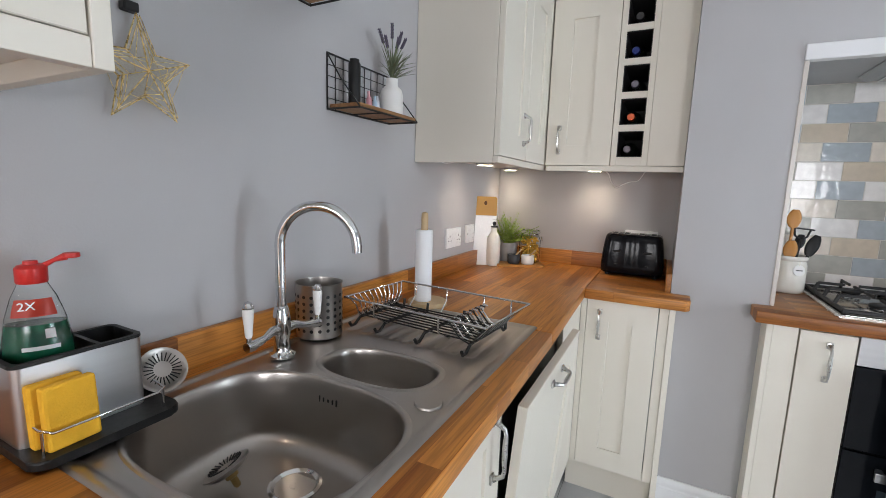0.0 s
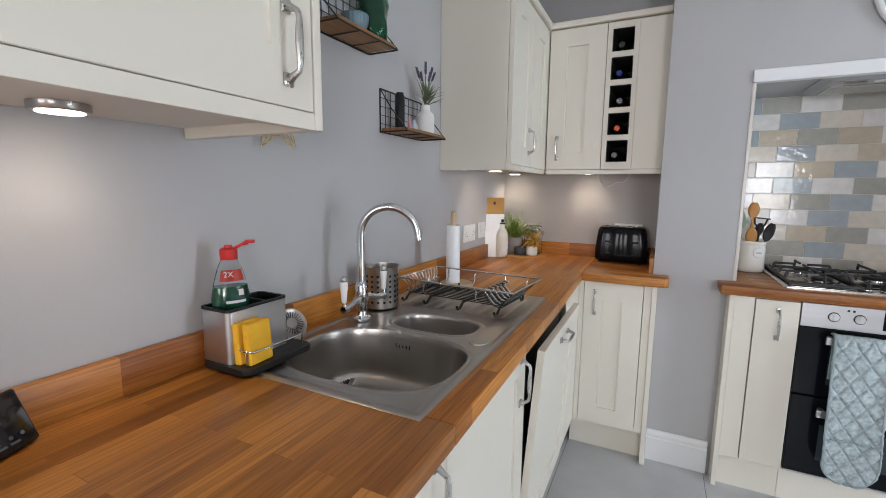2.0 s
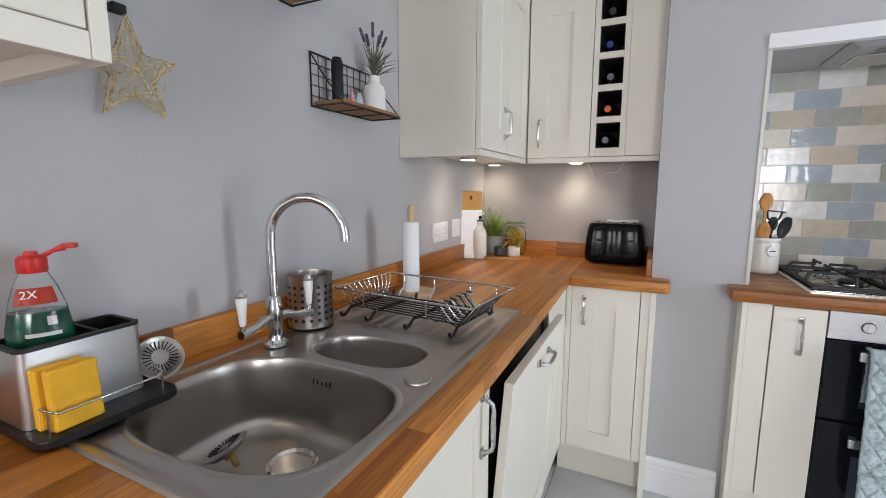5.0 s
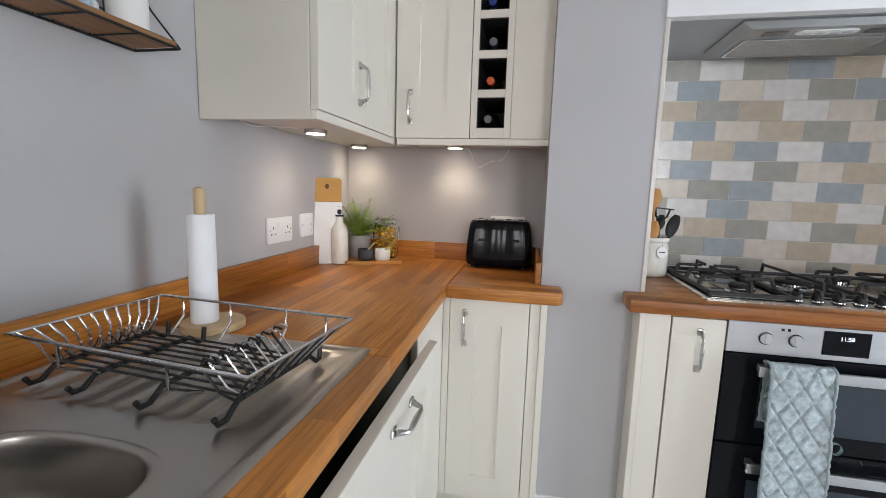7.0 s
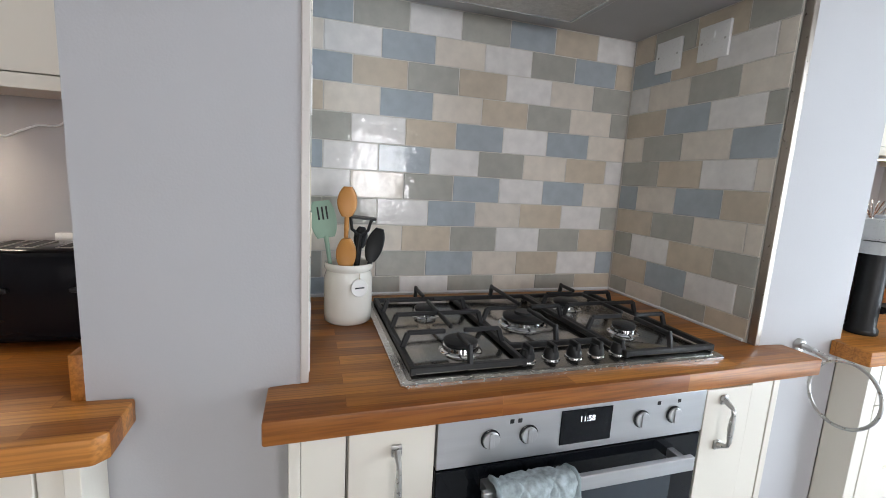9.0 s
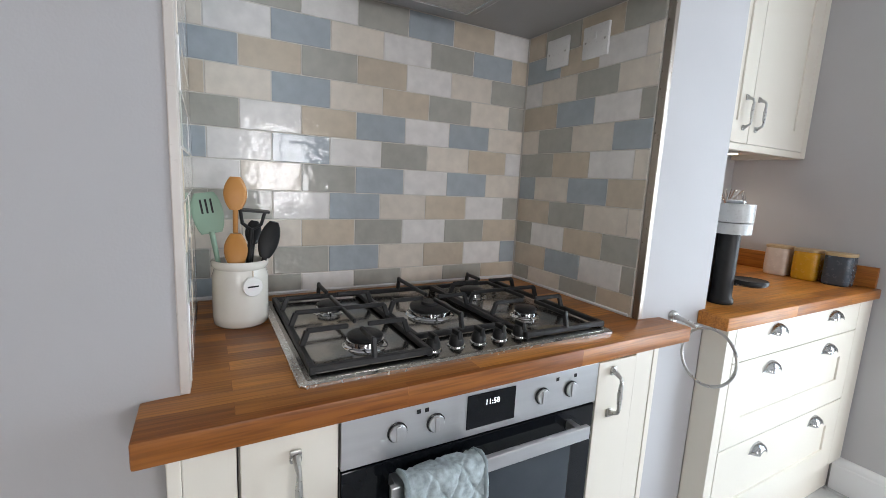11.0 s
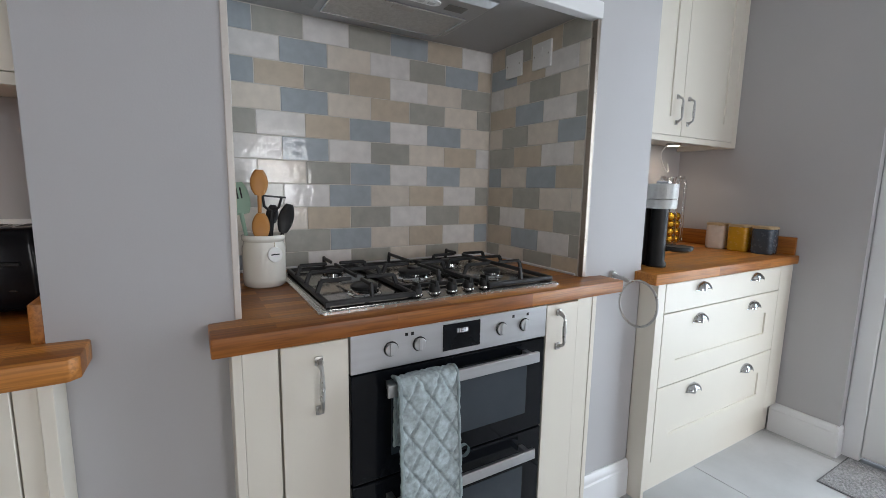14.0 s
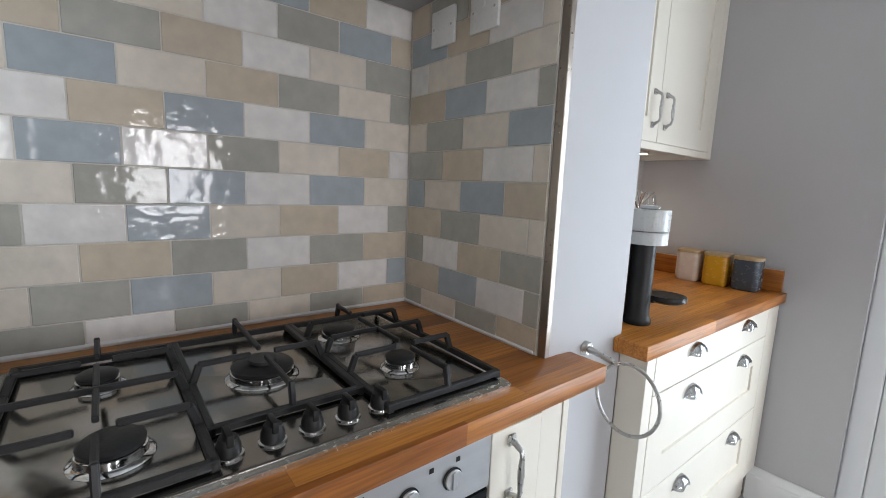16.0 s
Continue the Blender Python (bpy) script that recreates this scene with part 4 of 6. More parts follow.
# washing-up liquid bottle
wb = thing("washing_up_bottle", pose(0.066, 0.775, WT + 0.031, 0, 0, 62) @ Matrix.Scale(0.95, 4), "clear bottle of green washing-up liquid, red cap open", "bottle")


def oval(bm, prof, kx=1.0, ky=0.62, n=32):
    rings = [[bm.verts.new((rr * kx * math.cos(2 * math.pi * j / n), rr * ky * math.sin(2 * math.pi * j / n), z)) for j in range(n)] for rr, z in prof]
    for a, c2 in zip(rings, rings[1:]):
        for j in range(n):
            bm.faces.new((a[j], a[(j + 1) % n], c2[(j + 1) % n], c2[j]))
    bm.faces.new(rings[0][::-1])
    bm.faces.new(rings[-1])
    return bm


b = bmesh.new()
oval(b, [(0.038, 0.0), (0.043, 0.006), (0.043, 0.06), (0.0425, 0.09), (0.040, 0.125), (0.034, 0.16), (0.026, 0.188), (0.0185, 0.205), (0.017, 0.209)])
CLEAR_P = glass("clear_bottle_plastic", (0.93, 0.96, 0.95), 0.03, 1.12)
part("bottle", b, CLEAR_P, wb, "clear plastic", 60)
b = bmesh.new()
oval(b, [(0.0360, 0.004), (0.0410, 0.008), (0.0412, 0.060), (0.0408, 0.090), (0.0395, 0.116), (0.0368, 0.138), (0.0345, 0.150), (0.0, 0.1502)], 1.0, 0.60)
part("liquid", b, mat("green_liquid", (0.006, 0.085, 0.045), 0.15, vary=0.2, scale=30, coat=0.4), wb, "dark green liquid and label", 60)
b = bmesh.new()
lathe(b, [(0.0175, 0.0), (0.0185, 0.002), (0.0185, 0.022), (0.015, 0.026), (0.009, 0.027), (0.008, 0.032), (0.0, 0.033)], 24, (0, 0, 0.210))
part("cap", b, mat("red_plastic", (0.55, 0.022, 0.018), 0.35, vary=0.05), wb, "red plastic cap", 40)
b = bmesh.new()
tube(b, [(0.014, 0, 0.234), (0.026, 0, 0.241), (0.040, 0, 0.246)], [0.004, 0.003, 0.006], 8)
lathe(b, [(0.010, 0.0), (0.011, 0.002), (0.010, 0.007), (0.0, 0.008)], 16, (0.046, 0, 0.244))
part("flip_lid", b, bpy.data.materials["red_plastic"], wb, "red flip lid standing open", 40)


def patch(parent, name, prof, a0, a1, lift, material, label=""):
    """A curved label on the oval bottle between two angles."""
    bm2 = bmesh.new()
    n = 14
    rows = [[bm2.verts.new(((r + lift) * math.cos(radians(a0 + (a1 - a0) * j / n)), (r * 0.62 + lift) * math.sin(radians(a0 + (a1 - a0) * j / n)), z)) for j in range(n + 1)] for r, z in prof]
    for a, c2 in zip(rows, rows[1:]):
        for j in range(n):
            bm2.faces.new((a[j], a[j + 1], c2[j + 1], c2[j]))
    bmesh.ops.solidify(bm2, geom=bm2.faces[:], thickness=0.0003)
    return part(name, bm2, material, parent, label, 60)


RED = mat("red_label", (0.60, 0.05, 0.02), 0.35)
lab = patch(wb, "neck_label", [(0.0334, 0.163), (0.0305, 0.175), (0.0262, 0.188)], -135, -40, 0.0010, RED, "red neck label")
white_arc = patch(wb, "label_swirl", [(0.0414, 0.114), (0.0408, 0.120)], -110, -50, 0.0014, PLASTIC, "white swirl on the label")
patch(wb, "label_swirl", [(0.0390, 0.130), (0.0372, 0.144)], -72, -54, 0.0014, PLASTIC, "white swirl on the label")


def lettering(text, size, m, material, parent, name="lettering", label="", thick=0.0003):
    """Raised lettering in the built-in font."""
    cu = bpy.data.curves.new(name, 'FONT')
    cu.body, cu.size, cu.extrude = text, size, thick
    cu.align_x, cu.align_y = 'CENTER', 'CENTER'
    tmp = bpy.data.objects.new(name, cu)
    scene.collection.objects.link(tmp)
    mesh = bpy.data.meshes.new_from_object(tmp)
    bpy.data.objects.remove(tmp)
    bpy.data.curves.remove(cu)
    mesh.materials.clear()
    mesh.materials.append(material)
    mesh.transform(m)
    o = new(name, mesh)
    o.parent = parent
    if label:
        o["label"] = label
    return o


lettering("2X", 0.017, Matrix.Translation((-0.006, -0.0201, 0.178)) @ Matrix.Rotation(radians(72), 4, 'X'), PLASTIC, lab)

# smart energy display
em = thing("energy_display", Matrix.Translation((0.092, 0.384, WT)) @ Matrix.Rotation(radians(113), 4, 'Z'), "small black energy display leaning on its stand", "energy monitor")
tilt = Matrix.Rotation(radians(-24), 4, 'X')
b = bmesh.new()
bx(b, -0.062, 0.062, 0.0, 0.016, 0.006, 0.092, 0.005)
bmesh.ops.transform(b, matrix=tilt, verts=b.verts)
case = part("case", b, BLACK, em, smooth=40)
b = bmesh.new()
bx(b, -0.04, 0.04, 0.012, 0.055, 0.0, 0.008, 0.002)
part("stand", b, BLACK_M, em)
seg_m = glow("pale_display_segments", (0.055, 0.06, 0.066), 0.3)
green_m = glow("green_indicator", (0.45, 0.95, 0.45), 0.8)
b = bmesh.new()
for x, w2, z, h2 in ((-0.015, 0.006, 0.05, 0.013), (-0.003, 0.002, 0.05, 0.013), (0.006, 0.007, 0.05, 0.013), (0.017, 0.007, 0.05, 0.013)):
    bx(b, x, x + w2, -0.0006, 0.0002, z, z + h2)
bmesh.ops.transform(b, matrix=tilt, verts=b.verts)
part("reading", b, seg_m, em, "dim unreadable digits")
for i, x in enumerate((-0.014, 0.004, 0.022)):
    b = bmesh.new()
    bx(b, x, x + 0.013, -0.0008, 0.0002, 0.016, 0.0195)
    bmesh.ops.transform(b, matrix=tilt, verts=b.verts)
    part("indicator", b, green_m if i == 0 else seg_m, em, "lit indicator bar")
for x in (-0.042, -0.028, -0.01, 0.008, 0.026, 0.042):
    b = bmesh.new()
    lathe(b, [(0.003, 0), (0.003, 0.0006), (0, 0.0006)], 8, m=Matrix.Translation((x, 0, 0.026)) @ Matrix.Rotation(radians(90), 4, 'X'))
    bmesh.ops.transform(b, matrix=tilt, verts=b.verts)
    part("icon", b, seg_m, em)


# sockets and switches: built facing -y
def socket(m, w2, h2, rockers, pins, label, name="wall_socket", group=""):
    s = thing(name, m, label, "socket", group)
    b = bmesh.new()
    bx(b, -w2 / 2, w2 / 2, -0.010, -0.0005, -h2 / 2, h2 / 2, 0.003)
    part("faceplate", b, PLASTIC, s, smooth=40)
    for x in rockers:
        b = bmesh.new()
        bx(b, x - 0.0055, x + 0.0055, -0.0125, -0.0098, 0.006, 0.026, 0.0015)
        part("rocker", b, PLASTIC, s, "white rocker switch")
    for x in pins:
        for dx, z, ww, hh in ((0, 0.008, 0.004, 0.008), (-0.011, -0.012, 0.007, 0.004), (0.011, -0.012, 0.007, 0.004)):
            b = bmesh.new()
            bx(b, x + dx - ww / 2, x + dx + ww / 2, -0.0104, -0.0096, z - hh / 2, z + hh / 2)
            part("pin_slot", b, BLACK_M, s)
    for x in (-w2 / 2 + 0.012, w2 / 2 - 0.012):
        b = bmesh.new()
        lathe(b, [(0.0035, 0), (0.003, 0.0012), (0, 0.0012)], 10, m=Matrix.Translation((x, -0.0099, 0.0)) @ Matrix.Rotation(radians(90), 4, 'X'))
        part("screw", b, PEWTER, s)
    return s


W90 = 90
socket(pose(0, 2.232, 1.066, 0, 0, W90), 0.146, 0.086, (-0.011, 0.011), (-0.042, 0.042), "white double wall socket above the worktop")
socket(pose(0, 2.408, 1.070, 0, 0, W90), 0.090, 0.086, (0.0,), (), "white single wall switch above the worktop")
socket(pose(0, 0.332, 1.073, 0, 0, W90), 0.146, 0.090, (0.0,), (), "white wall switch plate beside the energy display")
socket(pose(0.735, NOOK_Y, 1.066), 0.146, 0.086, (-0.011, 0.011), (-0.042, 0.042), "white double wall socket behind the toaster")
for y, r in ((2.770, ()), (2.613, (0.0,))):
    socket(pose(AL1 - 0.0145, y, 1.682, 0, 0, -90), 0.096, 0.092, r, (), "white switch plate on the recess tiles", "switch_plate", "switch plates in the recess")

# ---- under-cabinet lamps ----
LAMP_GLOW = glow("warm_lamp_diffuser", (1.0, 0.86, 0.68), 14)
WARM = (1.0, 0.84, 0.66)


def puck(x, y, z, power, label="round steel under-cabinet light, lit"):
    """A round surface light under a wall cabinet; z is the cabinet's underside."""
    s = thing("cabinet_light", pose(x, y, z), label, "light", "under-cabinet lights")
    b = bmesh.new()
    lathe(b, [(0.029, -0.013), (0.035, -0.0125), (0.037, -0.010), (0.037, -0.0005), (0.0, -0.0005)], 28)
    part("housing", b, STEEL, s, smooth=40)
    b = bmesh.new()
    lathe(b, [(0.0, -0.0145), (0.028, -0.0142), (0.0288, -0.0131), (0.0, -0.0131)], 28)
    part("diffuser", b, LAMP_GLOW, s, "glowing diffuser", 40)
    d = bpy.data.lights.new("puck_lamp", 'SPOT')
    d.energy, d.color, d.spot_size, d.spot_blend, d.shadow_soft_size = power, WARM, radians(140), 1.0, 0.03
    o = new("puck_lamp", d)
    o.matrix_world = look((x, y, z - 0.019), (x, y, z - 1))
    return s


puck(0.132, 2.250, 1.396, 2.6)
puck(0.090, 2.715, 1.396, 2.2)
puck(0.512, 2.705, 1.396, 3.1)
puck(0.100, 0.492, 1.410, 1.6)
puck(3.40, 2.82, 1.462, 3.0)


def cable(pts, label, r=0.0022):
    b = bmesh.new()
    p = [Vector(q) for q in pts]
    fine = []
    for i in range(len(p) - 1):
        a0, a1, a2, a3 = p[max(0, i - 1)], p[i], p[i + 1], p[min(len(p) - 1, i + 2)]
        for s in range(6):
            t = s / 6
            fine.append(0.5 * ((2 * a1) + (a2 - a0) * t + (2 * a0 - 5 * a1 + 4 * a2 - a3) * t * t + (3 * a1 - a0 - 3 * a2 + a3) * t ** 3))
    fine.append(p[-1])
    tube(b, fine, r, 6)
    return single("cable", b, PLASTIC, Matrix(), label, "cable", smooth=60)


cable([(0.54, 2.72, 1.393), (0.57, 2.735, 1.375), (0.585, 2.75, 1.335), (0.607, 2.76, 1.312), (0.635, 2.765, 1.325), (0.663, 2.77, 1.338), (0.70, 2.78, 1.345), (0.73, 2.785, 1.395)], "white lamp cable looping under the wall cabinet")
cable([(0.10, 2.20, 1.393), (0.07, 2.12, 1.388), (0.045, 2.05, 1.380), (0.03, 2.0, 1.392)], "white lamp cable looping under the wall cabinet", 0.0016)
cable([(3.365, 2.83, 1.455), (3.33, 2.84, 1.41), (3.36, 2.85, 1.36), (3.42, 2.86, 1.315), (3.45, 2.87, 1.32), (3.455, 2.88, 1.36)], "white lamp cable hanging over the coffee machine", 0.003)


# ---- wire shelves on the sink wall ----
def wire_shelf(y0, z0, length=0.285, depth=0.112, height=0.143):
    s = thing("wall_shelf", pose(0, y0, z0), "black wire wall shelf with a rustic wooden board", "shelf", "wire wall shelves")
    b = bmesh.new()
    tube(b, [(0.004, 0, 0.0), (0.004, length, 0.0), (0.004, length, height), (0.004, 0, height)], 0.003, 6, True)
    part("back_frame", b, WIRE, s, smooth=60)
    for i in range(1, 9):
        b = bmesh.new()
        y = length * i / 9
        tube(b, [(0.004, y, 0), (0.004, y, height)], 0.0013, 6)
        part("mesh_wire", b, WIRE, s)
    for i in range(1, 5):
        b = bmesh.new()
        z = height * i / 5
        tube(b, [(0.0055, 0, z), (0.0055, length, z)], 0.0013, 6)
        part("mesh_wire", b, WIRE, s)
    b = bmesh.new()
    tube(b, [(0.004, 0, 0.0), (depth, 0, 0.0), (depth, length, 0.0), (0.004, length, 0.0)], 0.0028, 6)
    for y in (length * 0.33, length * 0.67):
        tube(b, [(0.004, y, -0.001), (depth, y, -0.001)], 0.0018, 6)
    part("tray_frame", b, WIRE, s, smooth=60)
    for y in (0.0, length):
        b = bmesh.new()
        tube(b, [(0.004, y, height), (depth * 0.45, y, height * 0.52), (depth, y, 0.002)], 0.002, 6)
        part("side_brace", b, WIRE, s, smooth=60)
    b = bmesh.new()
    bx(b, 0.008, depth - 0.002, 0.004, length - 0.004, 0.002, 0.013, 0.002)
    part("board", b, SHELF_WOOD, s, "rustic wooden board")
    return s


LOW_Y, LOW_Z = 1.434, 1.485
wire_shelf(LOW_Y, LOW_Z)
UP_Y, UP_Z = 1.090, 1.722
wire_shelf(UP_Y, UP_Z)

b = bmesh.new()
lathe(b, [(0.015, 0), (0.0165, 0.002), (0.0165, 0.112), (0.013, 0.118), (0.013, 0.124), (0.0, 0.126)], 24)
single("black_flask", b, BLACK_M, pose(0.045, LOW_Y + 0.062, LOW_Z + 0.0135), "slim matt black flask on the wire shelf", "flask", smooth=40)
for i, (dy, c3, hh, ln) in enumerate(((0.125, (0.62, 0.30, 0.33), 0.052, 8), (0.146, (0.42, 0.55, 0.66), 0.044, -4), (0.163, (0.60, 0.62, 0.66), 0.046, 5))):
    b = bmesh.new()
    lathe(b, [(0.008, 0), (0.0085, 0.002), (0.0085, hh * 0.6), (0.004, hh * 0.75), (0.004, hh), (0.0, hh + 0.001)], 14)
    single("small_tube", b, mat("tube_" + str(i), c3, 0.4), Matrix.Translation((0.050, LOW_Y + dy, LOW_Z + 0.0135)) @ Matrix.Rotation(radians(ln), 4, 'X'), "small pastel tube standing on the wire shelf", "tube", "small tubes on the shelf", smooth=40)

v = thing("vase", pose(0.058, LOW_Y + 0.222, LOW_Z + 0.0132), "matt white vase holding lavender stems", "vase")
v.scale = (1.15, 1.15, 1.2)
b = bmesh.new()
lathe(b, [(0.026, 0), (0.030, 0.003), (0.030, 0.052), (0.026, 0.064), (0.016, 0.072), (0.015, 0.088), (0.016, 0.090), (0.013, 0.089), (0.012, 0.07), (0.0, 0.06)], 32)
part("pot", b, CERAMIC_W, v, smooth=50)
random.seed(4)
LEAF_G = mat("grey_green_leaf", (0.13, 0.155, 0.085), 0.7, vary=0.3, scale=40)
LAV = mat("lavender_bud", (0.10, 0.085, 0.13), 0.8, vary=0.3, scale=60)
b, b2 = bmesh.new(), bmesh.new()


def blade(bm2, base, way, length, width, droop):
    """One narrow folded leaf."""
    way = Vector(way).normalized()
    side = way.cross(Vector((0, 0, 1)))
    side = side.normalized() if side.length > 1e-4 else Vector((1, 0, 0))
    rows = []
    for i in range(5):
        t = i / 4
        p = Vector(base) + way * length * t - Vector((0, 0, 1)) * droop * t * t
        w3 = width * math.sin(math.pi * min(0.98, 0.12 + 0.88 * t)) * 0.5
        rows.append((bm2.verts.new(p - side * w3), bm2.verts.new(p + Vector((0, 0, 0.3 * w3))), bm2.verts.new(p + side * w3)))
    for a, c2 in zip(rows, rows[1:]):
        bm2.faces.new((a[0], a[1], c2[1], c2[0]))
        bm2.faces.new((a[1], a[2], c2[2], c2[1]))


stems = [(-0.004, -0.052, 0.106), (0.006, -0.010, 0.130), (0.004, 0.058, 0.114), (-0.002, -0.028, 0.098), (0.008, 0.032, 0.122), (0.012, 0.012, 0.104)]
for dx, dy, hh in stems:
    tip = Vector((dx, dy, 0.086 + hh))
    mid = Vector((dx * 0.4, dy * 0.35, 0.086 + hh * 0.5))
    tube(b, [(0, 0, 0.07), mid, tip], 0.0011, 5)
    for k2 in range(9 if hh > 0.095 else 0):
        q = mid.lerp(tip, 0.52 + 0.48 * k2 / 8)
        for s in range(3):
            a = 2.1 * s + k2
            c2 = q + Vector((math.cos(a), math.sin(a), 0.3)) * 0.0028
            lathe(b2, [(0.0, -0.0028), (0.0022, 0.0), (0.0, 0.0035)], 5, c2)
for i in range(64):
    a = random.uniform(0, 2 * math.pi)
    el = random.uniform(0.35, 1.4)
    blade(b, (0, 0, 0.082 + random.uniform(0, 0.03)), (math.cos(a) * math.cos(el), math.sin(a) * math.cos(el), math.sin(el)), random.uniform(0.035, 0.085), 0.0055, random.uniform(0.0, 0.02))
part("foliage", b, LEAF_G, v, "grey-green stems and leaves")
part("flowers", b2, LAV, v, "dusty purple lavender buds")["kind"] = "stuff"

# green glass and bowl on the upper shelf
GREEN_GLASS = glass("green_glass", (0.03, 0.33, 0.18), 0.03)
b = bmesh.new()
n = 40
prof = [(0.036, 0), (0.042, 0.004), (0.046, 0.040), (0.042, 0.075), (0.047, 0.105), (0.040, 0.130), (0.023, 0.142), (0.021, 0.158), (0.025, 0.165)]
prof2 = prof + [(max(0.004, r - 0.004), z + (0.004 if z < 0.01 else 0)) for r, z in prof[::-1]]
rings = []
for r, z in prof2:
    rings.append([b.verts.new((r * (1 + 0.08 * math.sin(5 * t + 38 * z)) * math.cos(t), r * (1 + 0.08 * math.sin(5 * t + 38 * z)) * math.sin(t), z)) for t in (2 * math.pi * j / n for j in range(n))])
for a, c2 in zip(rings, rings[1:]):
    for j in range(n):
        b.faces.new((a[j], a[(j + 1) % n], c2[(j + 1) % n], c2[j]))
b.faces.new(rings[0][::-1])
b.faces.new(rings[-1])
single("glass_vase", b, GREEN_GLASS, pose(0.060, UP_Y + 0.228, UP_Z + 0.0132), "swirled green glass vase on the wire shelf", "vase", smooth=60)
b = bmesh.new()
prof = [(0.022, 0), (0.030, 0.006), (0.038, 0.025), (0.040, 0.048), (0.0375, 0.048), (0.035, 0.026), (0.026, 0.010), (0.012, 0.006)]
rings = []
n = 72
for r, z in prof:
    rings.append([b.verts.new((r * (1 + 0.025 * math.sin(18 * t)) * math.cos(t), r * (1 + 0.025 * math.sin(18 * t)) * math.sin(t), z)) for t in (2 * math.pi * j / n for j in range(n))])
for a, c2 in zip(rings, rings[1:]):
    for j in range(n):
        b.faces.new((a[j], a[(j + 1) % n], c2[(j + 1) % n], c2[j]))
b.faces.new(rings[0][::-1])
b.faces.new(rings[-1])
single("ribbed_bowl", b, mat("smoky_blue_glass", (0.12, 0.20, 0.24), 0.12, coat=0.5), pose(0.060, UP_Y + 0.140, UP_Z + 0.0132), "ribbed smoky blue glass bowl on the wire shelf", "bowl", smooth=60)

# ---- gold wire star ----
star = thing("star_decoration", pose(0.024, 0.959, 1.465, 0, 0, 0), "gold wire star with gauzy fabric hanging on the wall", "decoration")
GOLD = mat("gold_wire", (0.80, 0.62, 0.28), 0.28, 1.0, vary=0.15, scale=60)
pts = []
for i in range(10):
    a = radians(88 + 36 * i)
    r = 0.094 if i % 2 == 0 else 0.040
    pts.append(Vector((0.0, -r * math.cos(a) * 0.96, r * math.sin(a))))
front = Vector((0.022, 0, 0))
b = bmesh.new()
tube(b, pts, 0.0018, 6, True)
part("outline", b, GOLD, star, "gold tinsel outline", 60)
for p in pts:
    b = bmesh.new()
    tube(b, [front, p], 0.0011 if p.length > 0.06 else 0.0007, 5)
    part("spoke", b, GOLD, star)
random.seed(5)
for k in range(34):
    i, j = random.randrange(10), random.randrange(10)
    p, q = pts[i].lerp(front, random.uniform(0.1, 0.6)), pts[(i + random.choice((1, 1, 2))) % 10].lerp(front, random.uniform(0.0, 0.6))
    b = bmesh.new()
    tube(b, [p + Vector((0.002, 0, 0)), p.lerp(q, 0.5) + Vector((0.004, 0, 0)), q + Vector((0.002, 0, 0))], 0.0005, 4)
    part("tinsel_strand", b, GOLD, star)
b = bmesh.new()
tube(b, [p * 0.93 + Vector((0.010, 0, 0)) for p in pts], 0.0011, 5, True)
part("inner_outline", b, GOLD, star, smooth=60)
b = bmesh.new()
vs = [b.verts.new(p) for p in pts]
cf = b.verts.new(front)
for i in range(10):
    b.faces.new((vs[i], vs[(i + 1) % 10], cf))
gauze = mat("gold_gauze", (0.72, 0.62, 0.40), 0.6, vary=0.25, scale=60)
gauze.node_tree.nodes["Principled BSDF"].inputs["Alpha"].default_value = 0.24
part("gauze", b, gauze, star, "see-through gauze")
b = bmesh.new()
bx(b, -0.023, -0.004, -0.018, 0.006, 0.096, 0.112, 0.003)
part("hook", b, BLACK_M, star, "black adhesive hook")

# ---- corner group ----
cb = thing("chopping_board", Matrix.Translation((0.034, 2.482, WT)) @ Matrix.Rotation(radians(22), 4, 'Z') @ Matrix.Rotation(radians(-4.5), 4, 'X'), "marble and wood chopping board leaning on the wall", "chopping board")
bm_l = Matrix.Rotation(radians(90), 4, 'X')


def upright_slab(outline, y0, y1, bev=0.002):
    bm2 = bmesh.new()
    prism(bm2, outline, y0, y1, bev)
    bmesh.ops.transform(bm2, matrix=Matrix.Rotation(radians(90), 4, 'X'), verts=bm2.verts)
    return bm2


MARBLE = mat("white_marble", (0.78, 0.77, 0.75), 0.25, vary=0.07, scale=9)
cbx = -0.045
b = upright_slab([(cbx, 0.0), (cbx + 0.118, 0.0), (cbx + 0.118, 0.245), (cbx, 0.245)], -0.016, 0.0)
part("marble_slab", b, MARBLE, cb, "white marble lower part")
b = upright_slab([(cbx, 0.2455), (cbx + 0.118, 0.2455), (cbx + 0.118, 0.331), (cbx + 0.110, 0.338), (cbx + 0.008, 0.338), (cbx, 0.331)], -0.016, 0.0)
wd = part("wooden_top", b, mat("honey_wood", (0.56, 0.29, 0.055), 0.45, vary=0.14, scale=10, stretch=(0.15, 1, 1), bump=0.05), cb, "honey-coloured wooden top")
b = bmesh.new()
lathe(b, [(0.008, 0), (0.008, 0.001), (0, 0.001)], 20, m=Matrix.Translation((cbx + 0.062, -0.0003, 0.306)) @ Matrix.Rotation(radians(90), 4, 'X') @ Matrix.Diagonal((0.9, 1.3, 1, 1)))
part("hanging_hole", b, mat("hole_shadow_wood", (0.14, 0.06, 0.015), 0.8), wd, "drilled hanging hole")

